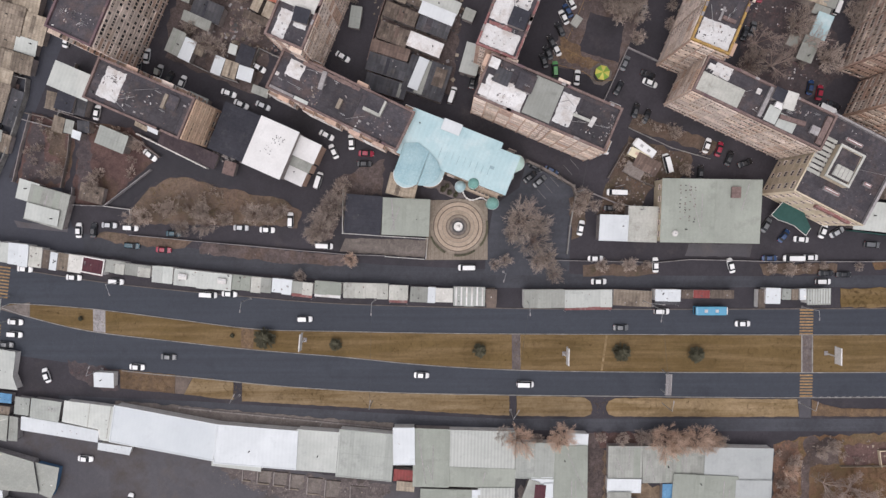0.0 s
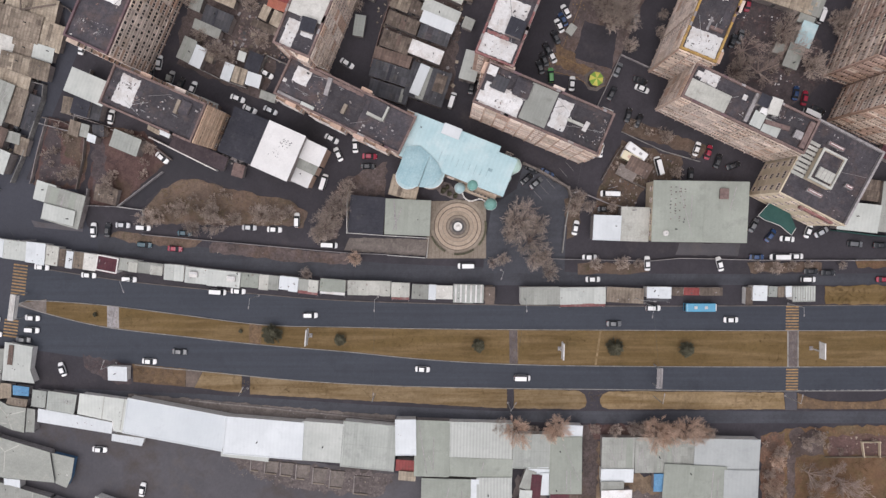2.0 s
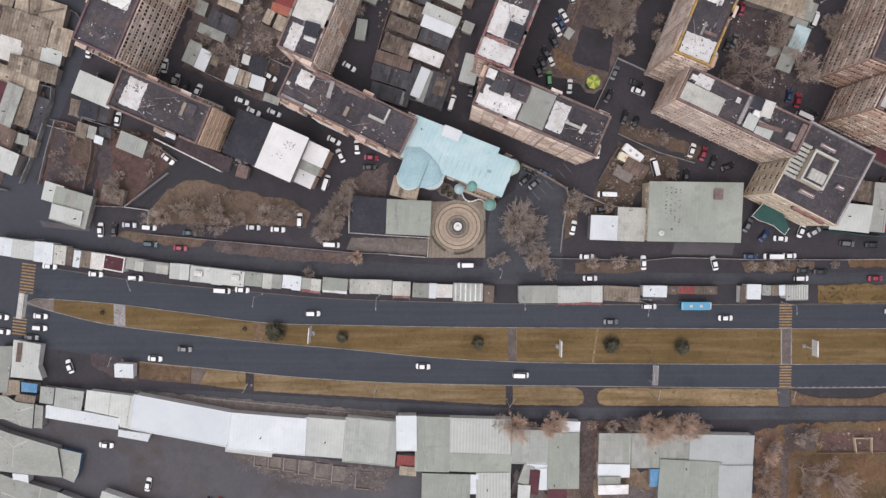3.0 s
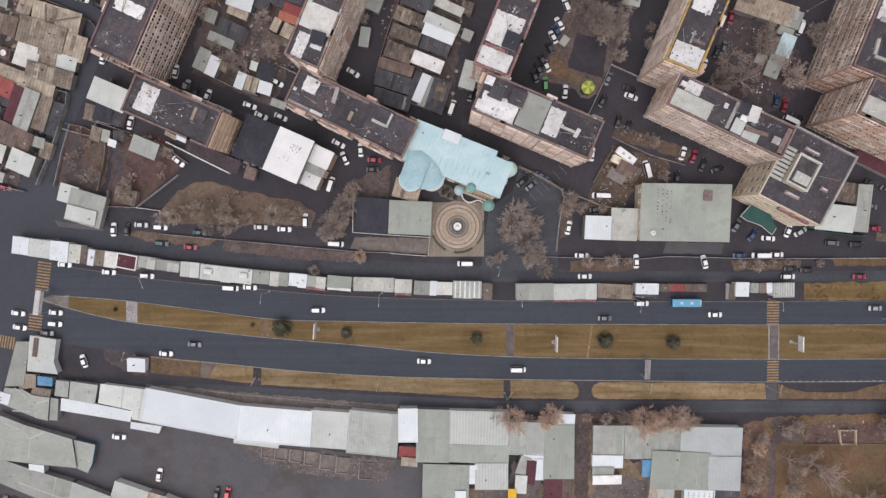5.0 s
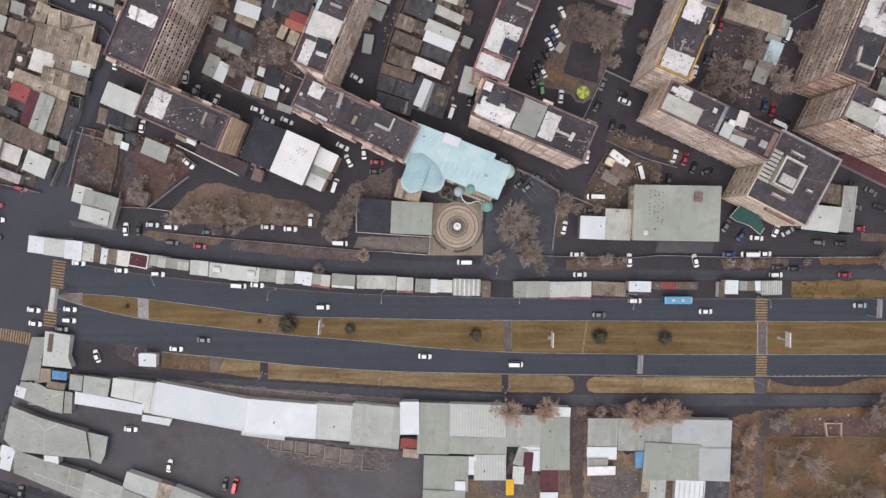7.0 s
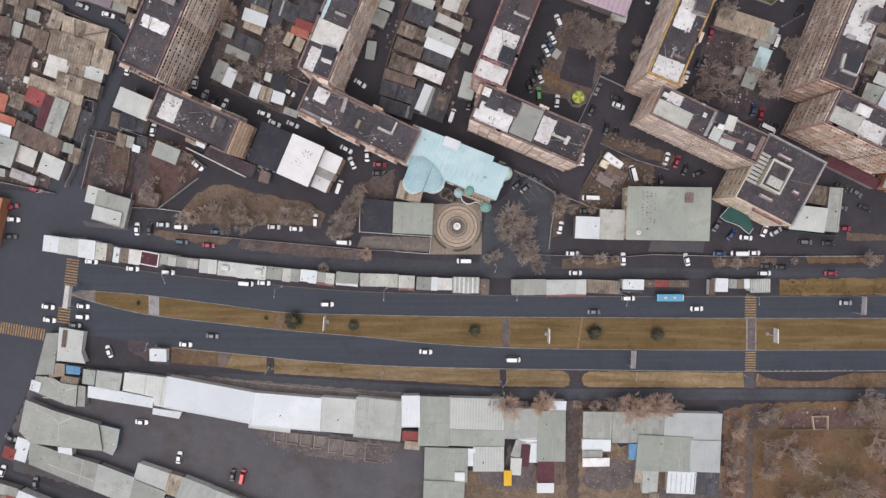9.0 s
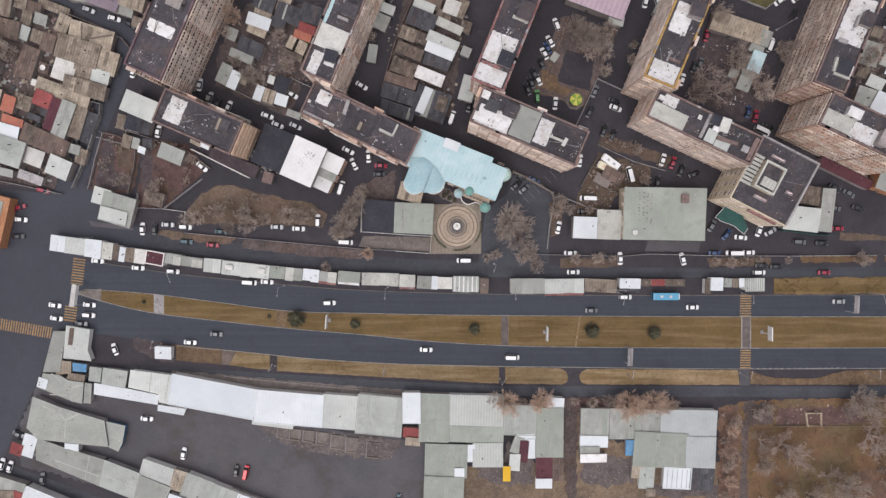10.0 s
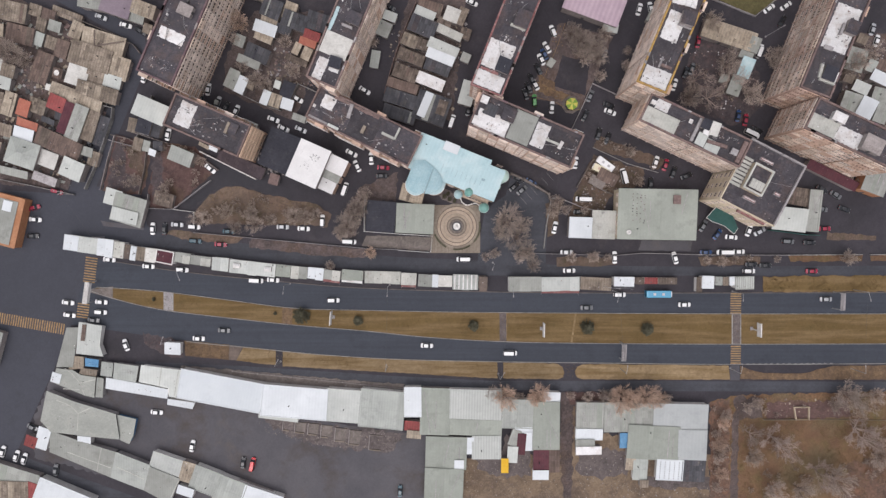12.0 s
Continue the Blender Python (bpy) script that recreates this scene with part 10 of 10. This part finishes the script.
tree(-27.2, -12.0, 'shrub', 0.87)
tree(-26.9, -11.4, 'shrub', 0.64)
for x, y, r in ((-3.6, 10.6, 0.9), (-1.6, 9.2, 1.0), (0.2, 8.3, 0.9), (1.9, 7.6, 0.8), (-0.4, 10.2, 0.8), (2.4, 8.7, 0.7)):
    evergreen(x, y, r, 8, "low dark evergreen shrub beside the hall terrace", "terrace shrubs")
evergreen(-52.3, -32.9, 3.10, 0)
evergreen(-32.1, -34.6, 2.00, 1)
evergreen(8.7, -36.4, 2.20, 2)
evergreen(48.9, -36.9, 2.70, 3)
evergreen(69.7, -37.5, 2.60, 4)
evergreen(-105.0, -27.2, 0.80, 5)
evergreen(-61.8, -32.2, 0.70, 6)
evergreen(28.0, -10.7, 1.00, 7)

# ---- merry-go-round, small things ----
merry_go_round(42.6, 41.2)

# ---- rubble and dry grass ----
scatter('rubble', [(5.2, -84.5), (38.5, -82.3), (38.7, -102.5), (-7.0, -102.7), (1.1, -92.4)], 500, 886, 'broken blocks and scrap on bare earth', ['block_wall', 'tan_sheet', 'rust', 'stone_ring'], size=(0.12, 0.5))
scatter('rubble', [(45.6, -81.9), (63.7, -81.9), (63.9, -94.2), (94.1, -94.1), (94.3, -102.3), (45.8, -102.5)], 420, 887, 'broken blocks and scrap on bare earth', ['concrete', 'block_wall', 'tan_sheet'], size=(0.12, 0.45))
scatter('rubble', [(-68.8, -71.0), (-16.1, -76.0), (-21.2, -81.1), (-47.6, -80.2), (-65.8, -75.1)], 450, 888, 'pale gravel and broken blocks behind the sheds', ['block_wall', 'paving', 'stone_ring'], size=(0.1, 0.45))
scatter('rubble', [(50.6, 22.7), (68.5, 18.3), (67.6, 12.8), (58.7, 11.8), (52.8, 1.9), (41.9, 1.9), (44.8, 11.8)], 320, 889, 'scrap and broken masonry on a lot', ['paving', 'block_wall', 'stone_ring', 'dark_metal', 'rust'], size=(0.15, 0.7))
scatter('rubble', [(-117.6, 29.8), (-106.3, 26.8), (-107.9, 11.9), (-121.0, 12.9)], 220, 890, 'scattered rubbish on bare earth', ['paving', 'block_wall', 'stone_ring', 'dark_metal'], size=(0.12, 0.45))
scatter('rubble', [(93.2, -63.8), (101.6, -63.8), (101.2, -98.1), (93.8, -98.2)], 160, 891, 'scattered rubbish on bare earth', ['paving', 'whitewash', 'tan_sheet'], size=(0.1, 0.4))
scatter('rubble', [(101.6, -62.4), (153.5, -62.2), (153.7, -69.3), (101.7, -69.5)], 180, 892, 'scattered scrap and branches on bare earth', ['tan_sheet', 'paving', 'bark'], size=(0.15, 0.9), flat=0.15)
scatter('rubble', [(-70.2, 60.2), (-46.4, 66.0), (-46.5, 46.4), (-78.4, 46.5)], 260, 893, 'clutter between courtyard sheds', ['concrete', 'old_sheet', 'tan_sheet', 'dark_metal', 'rust'], size=(0.3, 1.3))
scatter('rubble', [(-20.7, 65.9), (6.9, 73.6), (1.0, 36.5), (-20.8, 42.5)], 260, 894, 'clutter between courtyard sheds', ['concrete', 'old_sheet', 'tan_sheet', 'dark_metal'], size=(0.3, 1.3))
scatter('rubble', [(-157.5, 75.1), (-147.6, 73.7), (-125.8, 65.8), (-115.0, 60.7), (-118.3, 42.6), (-133.1, 12.9), (-159.1, 16.9)], 700, 895, 'clutter between crowded houses', ['concrete', 'old_sheet', 'tan_sheet', 'dark_metal', 'rust', 'slate'], size=(0.4, 2.0))
scatter('rubble', [(132.6, 59.7), (151.7, 59.7), (152.3, 36.3), (139.0, 36.3)], 220, 896, 'clutter between sheds', ['concrete', 'old_sheet', 'slate', 'dark_metal'], size=(0.4, 1.6))
scatter('gravel', [(-112.2, -52.7), (-73.7, -55.3), (-19.1, -58.4), (-16.1, -59.6), (-73.7, -56.1), (-112.3, -54.1)], 240, 897, 'loose stones and litter beside the sheds', ['concrete', 'block_wall'], size=(0.15, 0.5))
scatter('gravel', [(-71.1, -5.9), (-28.9, -9.5), (-28.0, -12.3), (-71.1, -8.7)], 200, 898, 'stones and litter on the verge', ['concrete', 'tan_sheet', 'block_wall'], size=(0.15, 0.5))
scatter('gravel', [(88.8, -12.3), (109.6, -12.3), (109.6, -14.8), (88.8, -15.1)], 90, 899, 'stones and litter on the verge', ['block_wall', 'bark', 'paving'], size=(0.15, 0.5))
scatter('rubble', [(134.0, 64.0), (163.0, 64.0), (163.0, 30.0), (140.0, 37.0)], 260, 905, 'boxes and scrap between the east sheds', ['whitewash', 'concrete', 'dark_metal', 'rust', 'tan_sheet'], size=(0.3, 1.1))
scatter('rubble', [(84.0, 62.0), (104.0, 57.0), (108.0, 42.0), (99.0, 36.0), (83.0, 43.0)], 200, 906, 'fallen branches and litter in the courtyard', ['bark', 'paving', 'whitewash', 'rust'], size=(0.15, 0.9), flat=0.2)
scatter('rubble', [(28.5, 45.0), (34.0, 59.0), (38.5, 69.0), (44.0, 67.0), (36.5, 57.5), (33.6, 48.1), (44.7, 42.9), (45.7, 39.8)], 120, 907, 'litter and dead leaves round the court', ['bark', 'paving', 'ochre', 'straw'], size=(0.12, 0.6), flat=0.2)
tufts('dry_grass_tufts', [(-119.7, -23.3), (-55.2, -30.9), (-31.1, -31.6), (41.2, -32.6), (152.7, -32.4), (153.0, -42.2), (41.2, -42.2), (-31.1, -37.9), (-103.7, -30.3)], 5000, 900, 'grass', 'dry ochre grass blades on the median', z=0.16)
tufts('dry_grass_tufts', [(-92.8, -42.9), (-47.3, -47.5), (15.2, -50.0), (41.3, -50.3), (99.4, -50.8), (99.5, -55.3), (15.2, -54.7), (-47.3, -51.1), (-92.8, -47.6)], 4000, 901, 'straw', 'dry straw blades on the verge', z=0.15)
tufts('dry_grass_tufts', [(103.7, -70.5), (155.3, -70.3), (156.1, -97.9), (104.3, -98.1)], 14000, 902, 'straw', 'dry weeds on the waste ground', z=0.03)
tufts('dry_grass_tufts', [(-83.9, 9.9), (-74.8, 12.5), (-46.9, 5.9), (-42.9, -0.1), (-89.1, 0.3)], 3500, 903, 'straw', 'dry weeds among the trees', z=0.14)
tufts('dry_grass_tufts', [(111.1, -19.2), (153.9, -18.6), (154.0, -24.0), (111.2, -24.2)], 2500, 904, 'grass', 'dry grass blades on the verge', z=0.15)
